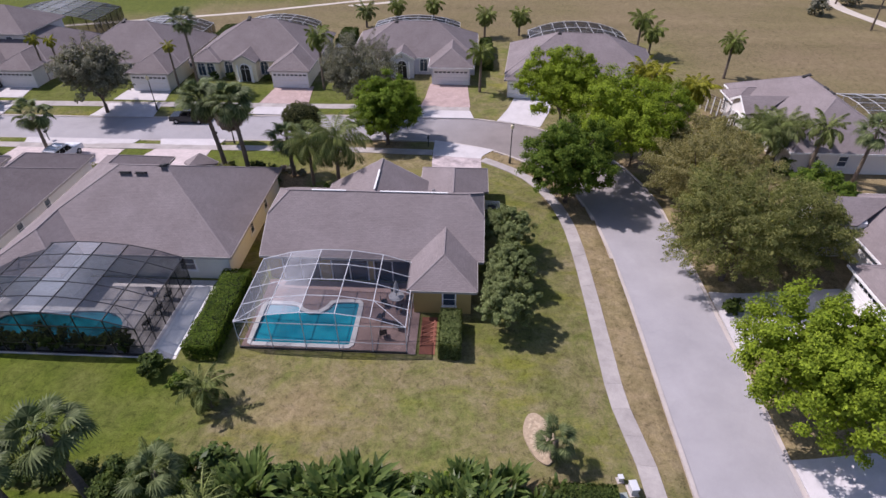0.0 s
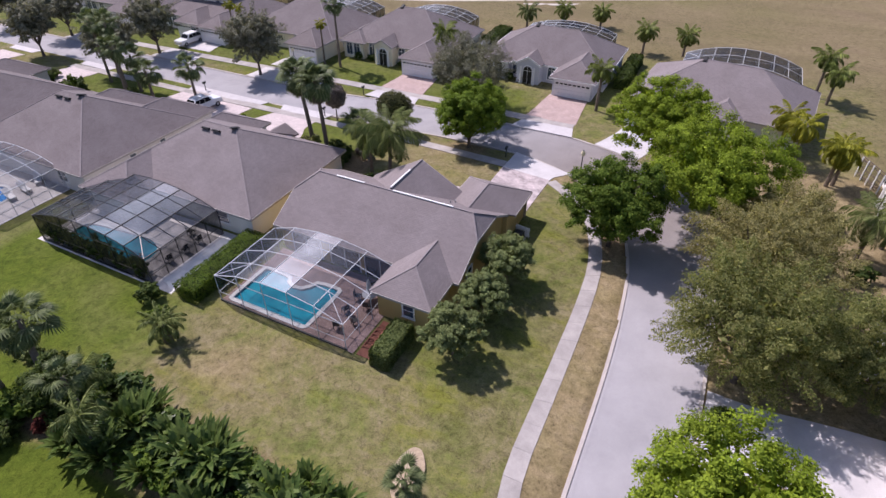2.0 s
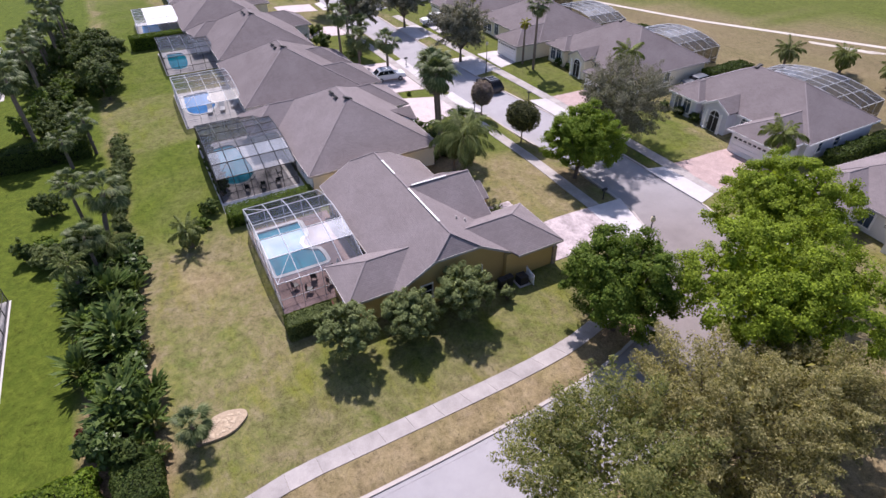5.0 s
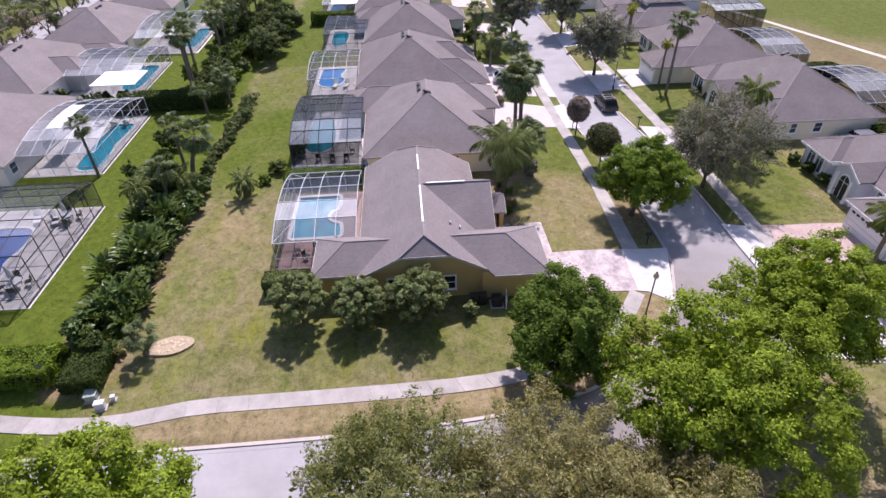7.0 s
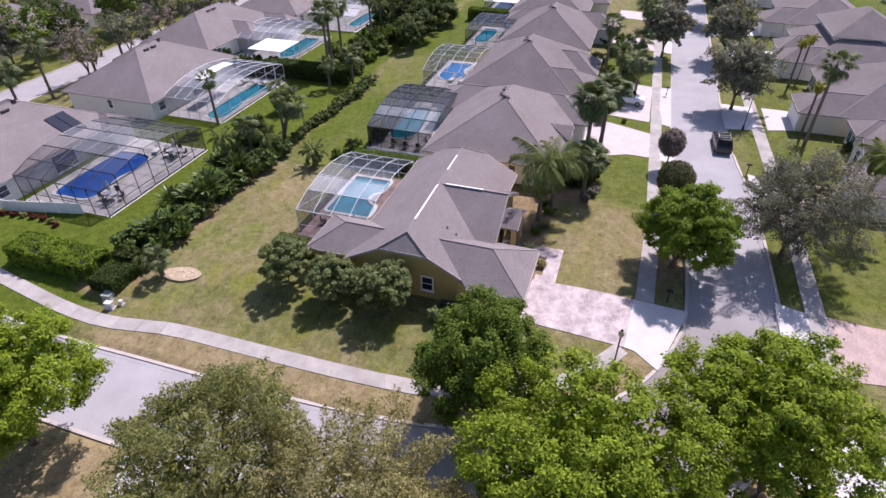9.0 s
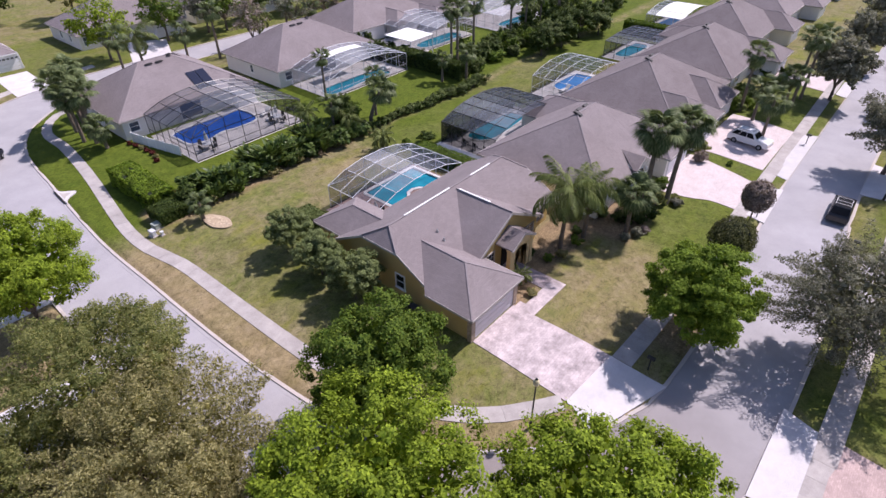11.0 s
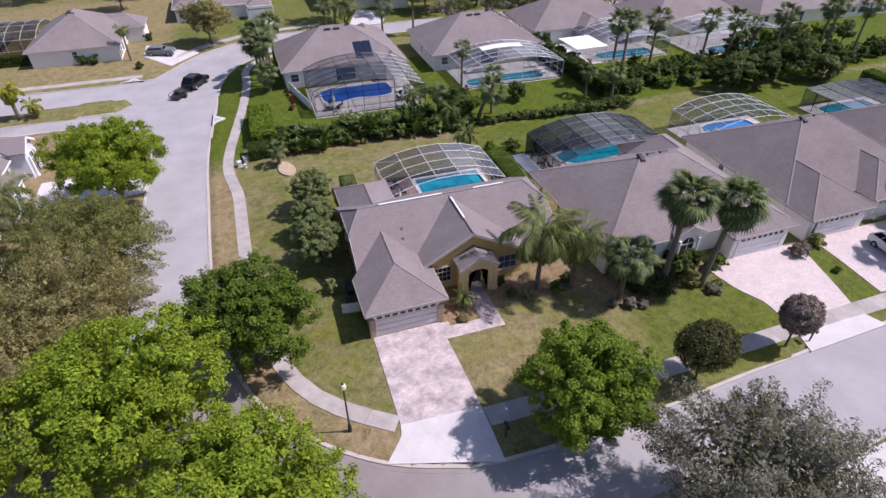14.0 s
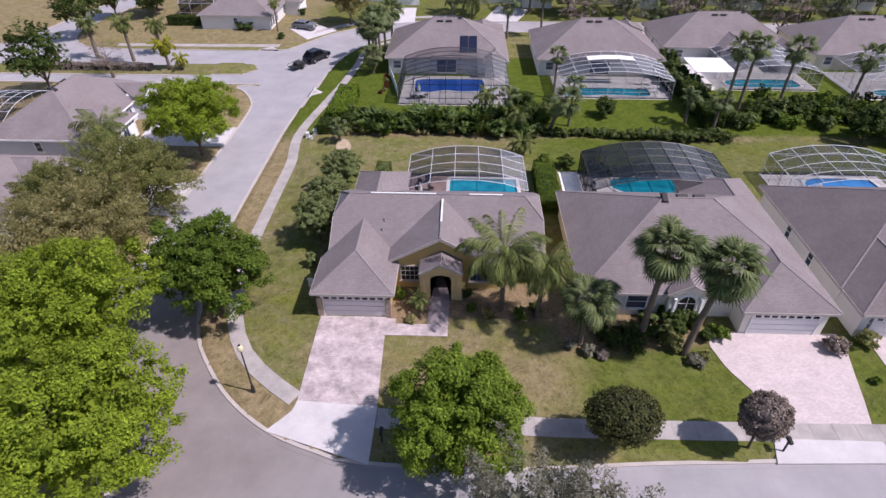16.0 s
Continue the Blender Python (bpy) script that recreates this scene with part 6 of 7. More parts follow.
make_tree(-6.3, 30.2, 6.0, 4.4, 5.4, "leaf_grey", "grey-green oak with fine leaves across the street", 250, 180, 0.097, 0.9, bare=3, fill=2000, thin=0.32, spread=1.8)
make_tree(-40.2, 28.4, 5.2, 3.8, 5.6, "leaf_grey", "grey-green oak with fine leaves along the street", 180, 90, 0.13, 1.0, fill=1500)
for x, y, r in ((-62, 28.6, 4.6), (-84, 28.4, 4.8), (-60, 19, 4.4), (-78, 19, 4.4), (-100, 28, 5), (-100, 18.6, 4.6)):
    make_tree(x, y, r, 3.6, 5.4, "leaf_grey", "grey-green oak along the street", 110, 50, 0.2, 1.05, fill=800)
for x, y, r, leaf in ((-3.2, -78.2, 4.8, "leaf_bright"), (38, -101, 4.6, "leaf_green"), (-26, -79, 5, "leaf_green"), (-46, -79, 5, "leaf_grey"), (-70, -79, 5, "leaf_green"), (-20, -112, 6, "leaf_green"), (-50, -112, 6, "leaf_green"), (68, -62, 4.4, "leaf_dark"), (58, -35, 4.2, "leaf_dark")):
    make_tree(x, y, r, 4.0, 6.0, leaf, "broad garden tree on the next street", 90, 40, 0.24, 1.2, group="far trees")
make_tree(20.4, -71.6, 4.4, 3.2, 4.6, "leaf_olive", "olive garden tree beside the side street", 150, 90, 0.13, 1.0, bare=2, fill=1200, group="far trees")
topiary(-11.6, 20.6, 2.3, 3.0, "leaf_topiary", "dark green clipped ball tree on a bare stem", rz=1.75, ry=1.8)
topiary(-20.2, 20.2, 1.5, 2.9, "leaf_brown", "brownish clipped ball tree on a bare stem", inner="bark", ry=1.4, rz=1.55)

# palms
palm(-15.3, 11.5, 8.6, "fan", "tall fan palm with a shaggy crown", 60, 1.2, 0.2, (-0.3, -0.2), 20)
palm(-18.3, 12.7, 8.3, "fan", "tall fan palm with a leaning trunk", 60, 1.2, 0.2, (-0.9, 0), 20)
palm(-10.7, 12.0, 4.6, "fan", "short fan palm in the front bed", 38, 1.1, 0.17, (-0.1, 0))
palm(-5.0, 8.4, 6.2, "feather", "queen palm with long arching fronds beside the porch", 34, 1.12, 0.16, (0.1, 0.3))
palm(-7.8, 9.2, 5.4, "feather", "queen palm with drooping fronds at the house corner", 28, 0.85, 0.15, (-0.1, 0.2))
palm(1.7, 8.6, 1.2, "date", "small date palm in the mulch bed by the entry", 22, 0.75, 0.12)
palm(-8.5, -18.0, 1.8, "date", "low date palm on the rear lawn", 26, 1.3, 0.24)
palm(13.4, -20.85, 2.0, "fan", "small fan palm at the edge of a stone bed", 22, 0.68, 0.16)
palm(-12.7, -24.6, 4.6, "fan", "leaning fan palm in the rear planting bed", 26, 1.15, 0.2, (-1.4, 1.0))
palm(-8.6, -24.2, 2.6, "feather", "drooping feather palm in the rear planting bed", 18, 0.62, 0.15)
palm(-4.5, -26.6, 4.0, "date", "feathery palm in the rear planting bed", 22, 1.2, 0.14)
palm(-14.4, -35.4, 6.2, "fan", "slender palm beside the neighbouring pool cage", 20, 0.8, 0.14)
palm(-15.3, -26.2, 5.6, "fan", "slender palm in the neighbouring lawn", 20, 0.8, 0.14)
palm(-36.6, -30.8, 9.0, "fan", "tall fan palm on the far lawn", 22, 1.1, 0.17)
palm(-38.6, -31.2, 9.0, "fan", "tall fan palm on the far lawn", 22, 1.1, 0.17)
palm(-44.4, -32.4, 8.4, "fan", "tall fan palm on the far lawn", 22, 1.1, 0.17)
palm(-33.2, -25.0, 4.4, "fan", "short fan palm behind the boundary row", 22, 0.9, 0.15)
palm(-52.5, -30.5, 8.0, "fan", "tall fan palm on the far lawn", 20, 1.1, 0.17)
palm(-58, -31, 7.5, "fan", "tall fan palm on the far lawn", 20, 1.1, 0.17)
for x, y, h in ((12.6, -46.8, 6.6), (13.4, -48.6, 6.0), (11.8, -49.6, 7.2), (12.8, -52.4, 6.4), (10.6, -55.6, 6.8), (11.4, -53.4, 5.6)):
    palm(x, y, h, "fan", "shaggy fan palm beside the side street", 28, 1.1, 0.18, (RNG.uniform(-0.4, 0.4), 0), 5)
palm(12.4, -44.4, 2.8, "fan", "low fan palm beside the side street", 30, 1.0, 0.18)
for x, y, h in ((60.1, -51.4, 5.2), (52.8, -49.2, 6.0), (50.0, -53.6, 4.4)):
    palm(x, y, h, "date", "date palm near the junction island", 30, 1.4, 0.22)
palm(45.3, -45.7, 3.6, "yellow", "bushy yellow-green palm on the junction island", 30, 0.9, 0.2)
palm(43.2, -45.6, 1.6, "yellow", "low yellow-green palm on the junction island", 20, 0.7, 0.18)
palm(33.2, -65.7, 5.0, "queen", "slender palm in front of the junction house", 20, 0.6, 0.14)
for x, y, h, k in ((9.4, 37.2, 5.6, "queen"), (10.4, 63.4, 3.8, "queen"), (16.6, 64.6, 3.5, "queen"), (35.4, 55.2, 5.6, "queen"), (32.6, 32.6, 4.6, "yellow"), (36.0, 28.9, 4.4, "yellow"), (31.2, 35.4, 4.4, "yellow"), (36.6, 29.4, 4.0, "yellow"), (46.0, 44.4, 5.4, "queen"), (-6.4, 74.5, 2.6, "queen"), (0.6, 74.5, 2.8, "queen"), (36.8, 53.0, 4.4, "queen"), (-12.9, 37.2, 7.4, "queen"), (-30.5, 35.8, 9.8, "fan"), (-11.6, 68.6, 3.0, "date"), (44.5, 14.8, 5.6, "date"), (41.0, 17.2, 4.4, "feather"), (48, 12.5, 6.4, "fan"), (38.5, -14.8, 4.6, "feather"), (-47.2, 10.8, 7.9, "fan"), (-45.2, 13.0, 4.4, "fan"), (-40.0, 15.6, 5.1, "fan"), (-54, 15.5, 9, "fan"), (-57.5, 15.8, 8.6, "fan"), (-50.5, 15.2, 5, "fan"), (-72, -27, 9, "fan"), (-76, -29, 9, "fan"), (-80, -27, 8.5, "fan"), (-64, -28, 8.5, "fan")):
    palm(x, y, h, k, "yellow-green arching palm beside the house" if k == "yellow" else "garden palm beside the houses", 25, 1.6 if k == "date" else 1.05 if k in ("queen", "yellow") else 0.95 if k == "feather" else 1.05, 0.16)

for x, y, h in ((-33.5, 35.9, 6.2), (-50.6, 36.8, 6.4), (-54.4, 38.6, 6.0)):
    palm(x, y, h, "yellow", "small yellow-green palm on a slender trunk across the street", 22, 0.5, 0.13)

# hedges and shrubs round the corner house
hedge(-11.7, -14.2, -9.5, -5.6, 1.4, "leaf_green", "thick clipped hedge between the two pool cages", dense=420, leaf_size=0.065)
hedge(6.2, -13.3, 7.7, -9.6, 1.5, "leaf_sage", "clipped block hedge at the end of the patio", dense=420)
for x, y, r, h in ((11.6, -0.7, 1.95, 4.4), (11.4, -5.2, 1.65, 3.8), (11.0, -9.8, 1.9, 4.2)):
    make_tree(x, y, r * 1.12, h * 0.44, h * 0.61, "leaf_viburnum", "tall rounded evergreen shrub along the side wall", 140, 135, 0.075, 0.36, 0.07, 0.2, category="shrub", group="side wall shrubs", fill=1600, puffy=True, lobes=38)
shrub(11.5, 3.3, 0.7, 1.6, "leaf_viburnum", "small light green shrub beside the air conditioner", 0.08, 26, 60)
shrub(-13.4, -15.4, 1.2, 1.5, "leaf_dark", "rounded shrub at the lawn corner", 0.11, 26, 60)
shrub(-11.0, -16.4, 0.9, 1.0, "leaf_green", "rounded shrub at the lawn corner", 0.11, 22, 50)
for x, y, r, h, leaf in ((3.2, 7.2, 0.6, 0.9, "leaf_green"), (2.2, 10.0, 0.5, 0.7, "leaf_olive"), (-2.6, 8.6, 0.6, 0.7, "leaf_green"), (-3.9, 9.3, 0.7, 0.8, "leaf_olive"), (-6.4, 9.2, 0.8, 0.9, "leaf_green"), (-7.6, 8.6, 0.7, 0.9, "leaf_dark"), (-2.3, 7.0, 0.5, 0.8, "leaf_dark")):
    shrub(x, y, r, h, leaf, "low shrub in the mulched front bed", 0.1, 16, 45)
for k in range(18):
    x, y = RNG.uniform(-20.6, -11.0), RNG.uniform(8.8, 11.6)
    shrub(x, y, RNG.uniform(0.6, 1.0), RNG.uniform(0.8, 1.5), ("leaf_dark", "leaf_dark", "leaf_sage")[k % 3], "rounded dark shrub in the neighbour's front bed", 0.11, 20, 50)
for x, y, r, h, leaf, what in ((-17.5, 12.1, 0.95, 1.9, "leaf_olive_green", "light green rounded shrub"), (-14.6, 12.4, 1.25, 1.5, "leaf_dark", "broad dark shrub"), (-13.2, 12.1, 1.1, 1.4, "leaf_dark", "broad dark shrub"),
                               (-21.4, 10.9, 0.9, 1.2, "leaf_green", "rounded green shrub"), (-20.4, 11.2, 0.7, 1.0, "leaf_dark", "rounded dark shrub"), (-18.8, 13.6, 0.8, 0.7, "leaf_grey", "low grassy tuft"), (-19.6, 13.1, 0.6, 0.6, "leaf_olive_green", "low grassy tuft"),
                               (-11.2, 12.9, 0.7, 0.8, "leaf_grey", "low grassy tuft"), (-9.9, 12.3, 0.6, 0.7, "leaf_grey", "low grassy tuft"), (-12.2, 13.2, 0.6, 0.6, "leaf_brown", "low dry tuft")):
    shrub(x, y, r, h, leaf, what + " at the edge of the neighbour's bed", 0.1, 24, 50)
for x, y, r, leaf, what in ((-29.4, 12.0, 1.05, "leaf_brown", "brownish rounded"), (-32.2, 11.3, 1.0, "leaf_olive_green", "light green clipped"), (-31.0, 14.8, 0.4, "leaf_green", "tiny green")):
    shrub(x, y, r, r * 1.2, leaf, what + " shrub beside the driveway", 0.09, 26, 55)

# rear planting bed
kinds = ("broad", "leaf_dark", "leaf_green", "leaf_sage", "wide", "leaf_green")
for k in range(112):
    x = 13.4 - 24.4 * (k + RNG.uniform(0.2, 0.8)) / 112
    y = -24.5 + RNG.uniform(-1.9, 1.8)
    leaf = kinds[k % 6]
    if leaf == "broad":
        broadleaf_plant(x, y, RNG.uniform(1.4, 2.5), "tall glossy bird-of-paradise clump in the rear bed")
    elif leaf == "wide":
        shrub(x, y, RNG.uniform(1.0, 1.5), RNG.uniform(1.6, 2.8), "broad", "dense broad-leaved tropical shrub in the rear bed", 0.24, 24, 34)
    elif y > -23.9:
        shrub(x, y, RNG.uniform(0.5, 0.8), RNG.uniform(0.5, 0.9), ("leaf_sage", "leaf_green", "leaf_olive")[k % 3], "low shrub at the lawn edge of the rear bed", 0.1, 18, 45)
    else:
        shrub(x, y, RNG.uniform(0.8, 1.4), RNG.uniform(1.0, 2.2), leaf, "dense evergreen shrub in the rear bed", 0.12, 24, 55)
for x, y in ((-7.6, -27.3), (9.6, -26.8), (13.2, -27.0), (-9.4, -26.9)):
    shrub(x, y, 0.8, 1.0, "leaf_red", "low red-leaved shrub in the rear bed", 0.12, 18, 45)
hedge(13.7, -25.6, 16.6, -23.0, 1.3, "leaf_dark", "clipped dark hedge by the utility boxes", dense=260)
hedge(13.2, -35.6, 15.9, -26.4, 1.7, "leaf_mid", "broad light green hedge beside the pavement", dense=200, wobble=0.4, leaf_size=0.11)
for k in range(30):
    shrub(-11.2 - 0.78 * k, -23.6 + 0.045 * k + 0.25 * math.sin(k * 0.6) + RNG.uniform(-0.15, 0.15), RNG.uniform(0.65, 0.9) + 0.018 * k, RNG.uniform(0.8, 1.1) + 0.02 * k, ("leaf_sage", "leaf_dark")[k % 2], "low rounded shrub in the rear boundary row", 0.1, 16, 50, "rear boundary row")
for k in range(8):
    shrub(-10.6 - RNG.uniform(0, 6), -26.0 - RNG.uniform(0, 5.5), RNG.uniform(0.8, 1.6), RNG.uniform(1.2, 2.6), ("leaf_green", "leaf_sage", "leaf_dark")[k % 3], "mixed garden shrub beside the pool", 0.13, 26, 50)
for k in range(44):
    shrub(-36 - 1.25 * k + RNG.uniform(-0.5, 0.5), -27.4 + RNG.uniform(-1.6, 1.4), RNG.uniform(1.1, 2.1), RNG.uniform(1.4, 3.2), ("leaf_dark", "leaf_sage", "leaf_green", "leaf_dark")[k % 4], "dense evergreen shrub along the rear boundary", 0.18, 24, 40, "boundary shrubs")
hedge(-34.6, -38, -32.2, -25.5, 2.2, "leaf_dark", "tall hedge between two gardens", dense=140, wobble=0.3, leaf_size=0.13)
hedge(-73.4, -18, -71.2, -5.6, 2.2, "leaf_green", "tall clipped hedge between two gardens", dense=120, leaf_size=0.12)
hedge(-14.5, 54, -12.0, 62, 1.8, "leaf_dark", "hedge behind the houses", dense=100, wobble=0.3, leaf_size=0.15)
hedge(9.6, 46, 11.4, 58, 1.6, "leaf_dark", "hedge between the houses", dense=100, wobble=0.3, leaf_size=0.15)
hedge(-36, 54.5, -33, 63, 1.8, "leaf_dark", "hedge behind the houses", dense=100, wobble=0.3, leaf_size=0.15)
shrub(-20.5, -29.4, 1.7, 2.6, "leaf_dark", "feathery dark shrub on the neighbour's lawn", 0.14, 40, 60)
for x, y, r in ((-5, 42.6, 0.9), (-7.4, 42.4, 1.0), (-9.8, 42.2, 0.9), (-27.5, 40.4, 0.9), (-30, 40.4, 0.9), (-22, 40.2, 0.8), (-11.8, 40.5, 1.0), (29, -7, 1.0), (40, 5.6, 1.2), (42, 15, 1.6), (36, 20, 1.4), (38, 12.5, 1.3)):
    shrub(x, y, r, r * 1.3, "leaf_dark", "rounded shrub in front of a house", 0.13, 22, 45)
shrub(-3.2, 42.6, 0.7, 1.0, "leaf_red", "red-leaved shrub in front of a house", 0.12, 16, 40)
# pines and scrub beyond the field
for k in range(46):
    x, y = 74 + RNG.uniform(0, 46), 36 + RNG.uniform(0, 78)
    if k % 2:
        shrub(x, y, RNG.uniform(1.6, 3.0), RNG.uniform(2, 4), "leaf_grey", "grey scrub at the wood's edge", 0.3, 26, 30, "woodland scrub")
    else:
        make_tree(x, y, RNG.uniform(2.0, 3.0), 2.6, RNG.uniform(9, 12), "leaf_dark", "slender pine at the wood's edge", 40, 36, 0.24, 1.0, trunk=0.17, group="pines")
for k in range(10):
    make_tree(-92 - RNG.uniform(0, 40), 64 + RNG.uniform(0, 8), 2.2, 2.6, 11, "leaf_dark", "slender pine beyond the houses", 40, 36, 0.24, 1.0, trunk=0.17, group="pines")


# ---- street furniture, vehicles and small things ----


def street_lamp(x, y, h):
    z = land_at(x, y)
    root = empty("street_lamp", pose(x, y, z), "black street lamp post with a milky globe", "street lamp", "street lamps")
    part("base", add_tube(bmesh.new(), [(0, 0, -0.1), (0, 0, 0.5), (0, 0, 0.75)], [0.14, 0.13, 0.07], 10), M["lamp_post"], root)
    part("pole", add_tube(bmesh.new(), [(0, 0, 0.7), (0, 0, h - 0.55)], [0.06, 0.05], 8), M["lamp_post"], root)
    part("globe", add_tube(bmesh.new(), [(0, 0, h - 0.55), (0, 0, h - 0.5), (0, 0, h - 0.3), (0, 0, h - 0.1), (0, 0, h)], [0.09, 0.17, 0.22, 0.16, 0.04], 12), M["lamp_globe"], root)
    part("cap", add_tube(bmesh.new(), [(0, 0, h - 0.02), (0, 0, h + 0.08)], [0.1, 0.02], 10), M["lamp_post"], root)


street_lamp(12.7, 16.9, 4.75)
street_lamp(-33.9, 29.4, 4.75)
street_lamp(-75, 29.4, 4.75)


def car(m, paint, label, length=4.7, width=1.85, height=1.7, rack=False):
    root = empty("car", m, label, "car", "parked cars")
    hl, hw = length / 2, width / 2
    side = [(-hl, 0.35), (-hl, 0.85), (-hl + 0.15, 1.0), (-hl * 0.42, 1.05), (-hl * 0.18, height), (hl * 0.62, height), (hl * 0.95, 1.05), (hl, 0.9), (hl, 0.35)]

    def prism(poly, w0, w1):
        bm = bmesh.new()
        a = [bm.verts.new((x, -(w1 if z > 1.15 else w0), z)) for x, z in poly]
        b = [bm.verts.new((x, (w1 if z > 1.15 else w0), z)) for x, z in poly]
        bm.faces.new(a[::-1]), bm.faces.new(b)
        for i in range(len(poly)):
            j = (i + 1) % len(poly)
            bm.faces.new((a[i], a[j], b[j], b[i]))
        bmesh.ops.recalc_face_normals(bm, faces=bm.faces)
        bmesh.ops.bevel(bm, geom=list(bm.edges), offset=0.05, segments=2, affect="EDGES")
        return bm

    part("body", prism(side, hw, hw * 0.82), M[paint], root)
    def half_width(z):
        return hw + (hw * 0.82 - hw) * max(0.0, (z - 1.05) / (height - 1.05)) + 0.012

    def glazing(name, corners):
        bm = bmesh.new()
        vs = [bm.verts.new(c) for c in corners]
        bm.faces.new(vs)
        bmesh.ops.solidify(bm, geom=bm.faces[:], thickness=0.02)
        part(name, bm, M["car_glass"], root, "dark tinted car window")

    zl, zh = 1.12, height - 0.1
    f0, f1 = (-hl * 0.42, 1.05), (-hl * 0.18, height)
    r0, r1 = (hl * 0.95, 1.05), (hl * 0.62, height)

    def along(a, b, z):
        return a[0] + (b[0] - a[0]) * (z - a[1]) / (b[1] - a[1])

    fl, fh, rl, rh = along(f0, f1, zl), along(f0, f1, zh), along(r0, r1, zl), along(r0, r1, zh)
    yl, yh = hw * 0.84, hw * 0.74
    glazing("windscreen", [(fl - 0.03, -yl, zl), (fl - 0.03, yl, zl), (fh - 0.03, yh, zh), (fh - 0.03, -yh, zh)])
    glazing("rear_window", [(rl + 0.03, -yl, zl), (rh + 0.03, -yh, zh), (rh + 0.03, yh, zh), (rl + 0.03, yl, zl)])
    for s in (-1, 1):
        cuts = [0.05, 0.36, 0.66, 0.95]
        for a, b in zip(cuts, cuts[1:]):
            a += 0.02
            glazing("side_window", [(fl + (rl - fl) * a, s * half_width(zl), zl), (fl + (rl - fl) * b, s * half_width(zl), zl), (fh + (rh - fh) * b, s * half_width(zh), zh), (fh + (rh - fh) * a, s * half_width(zh), zh)])
    bm = bmesh.new()
    add_box(bm, -hl - 0.02, -hw * 0.85, 0.62, -hl + 0.06, -hw * 0.5, 0.82)
    part("headlight", bm, M["lamp_globe"], root)
    part("headlight", box_bm(-hl - 0.02, hw * 0.5, 0.62, -hl + 0.06, hw * 0.85, 0.82), M["lamp_globe"], root)
    for x in (-hl * 0.62, hl * 0.62):
        for s in (-1, 1):
            w = part("wheel", add_tube(bmesh.new(), [(x, s * (hw - 0.2), 0.34), (x, s * (hw + 0.03), 0.34)], [0.34, 0.34], 16), M["tyre"], root)
            part("rim", add_tube(bmesh.new(), [(x, s * (hw + 0.02), 0.34), (x, s * (hw + 0.045), 0.34)], [0.2, 0.18], 12), M["steel"], w)
    if rack:
        bm = bmesh.new()
        for s in (-1, 1):
            add_bar(bm, (-hl * 0.1, s * hw * 0.7, height + 0.06), (hl * 0.55, s * hw * 0.7, height + 0.06), 0.05)
        for x in (-0.1, 0.25, 0.5):
            add_bar(bm, (hl * x, -hw * 0.7, height + 0.08), (hl * x, hw * 0.7, height + 0.08), 0.05)
        part("roof_rack", bm, M["steel"], root)
    return root


car(pose(-28.2, 26.5, ROAD_Z, 0, 0, 2), "car_black", "black estate car with a roof rack parked at the kerb", rack=True)
car(pose(-37.9, 14.8, land_at(-37.9, 14.8) + 0.06, 0, 0, -97), "car_white", "white estate car with a roof rack on a driveway", 4.8, 1.85, 1.75, rack=True)
car(pose(28.6, -67.6, land_at(28.6, -67.6) + 0.06, 0, 0, -12), "car_silver", "silver saloon parked on a driveway", 4.5, 1.8, 1.45)
car(pose(-60.6, 34.0, land_at(-60.6, 34.0) + 0.06, 0, 0, 88), "car_white", "white estate car parked on a driveway across the street", 4.8, 1.85, 1.75)
car(pose(-13.4, 52.0, 0.02, 0, 0, 92), "car_silver", "grey car parked beside a house", 4.6, 1.8, 1.5)


TOW = (22.9, -51.6, 25.1, -47.6, 61)


def trailer(m):
    root = empty("trailer", m, "small dark open trailer with a black load", "trailer")
    part("bed", box_bm(-1.5, -0.8, 0.45, 1.5, 0.8, 0.55, bevel=0.02), M["lamp_post"], root)
    bm = bmesh.new()
    for x in (-1.45, 0, 1.45):
        for s in (-0.78, 0.78):
            add_bar(bm, (x, s, 0.5), (x, s, 0.95), 0.05)
    for s in (-0.78, 0.78):
        add_bar(bm, (-1.45, s, 0.95), (1.45, s, 0.95), 0.05)
    part("rail", bm, M["lamp_post"], root)
    part("drawbar", add_bar(bmesh.new(), (-1.5, 0, 0.5), (-2.6, 0, 0.5), 0.08), M["lamp_post"], root)
    for s in (-1, 1):
        part("wheel", add_tube(bmesh.new(), [(0, s * 0.82, 0.3), (0, s * 1.0, 0.3)], [0.3, 0.3], 14), M["tyre"], root)
    part("load", box_bm(-0.7, -0.5, 0.56, 0.6, 0.5, 1.1, bevel=0.15), M["vent"], root)


car(pose(TOW[0], TOW[1], ROAD_Z, 0, 0, TOW[4]), "car_black", "black off-road car towing a trailer on the side street", 4.9, 1.95, 1.85)
trailer(pose(TOW[2], TOW[3], ROAD_Z, 0, 0, TOW[4]))


def utility_box(x, y, w, d, h, mat, label):
    z = land_at(x, y)
    root = empty("utility_box", pose(x, y, z, 0, 0, 8), label, "utility box", "utility boxes")
    part("cabinet", box_bm(-w / 2, -d / 2, 0.06, w / 2, d / 2, h, bevel=0.04), M[mat], root)
    part("lid", box_bm(-w / 2 - 0.03, -d / 2 - 0.03, h - 0.02, w / 2 + 0.03, d / 2 + 0.03, h + 0.05, bevel=0.02), M[mat], root)
    part("plinth", box_bm(-w / 2 - 0.08, -d / 2 - 0.08, -0.15, w / 2 + 0.08, d / 2 + 0.08, 0.07), M["kerb"], root)


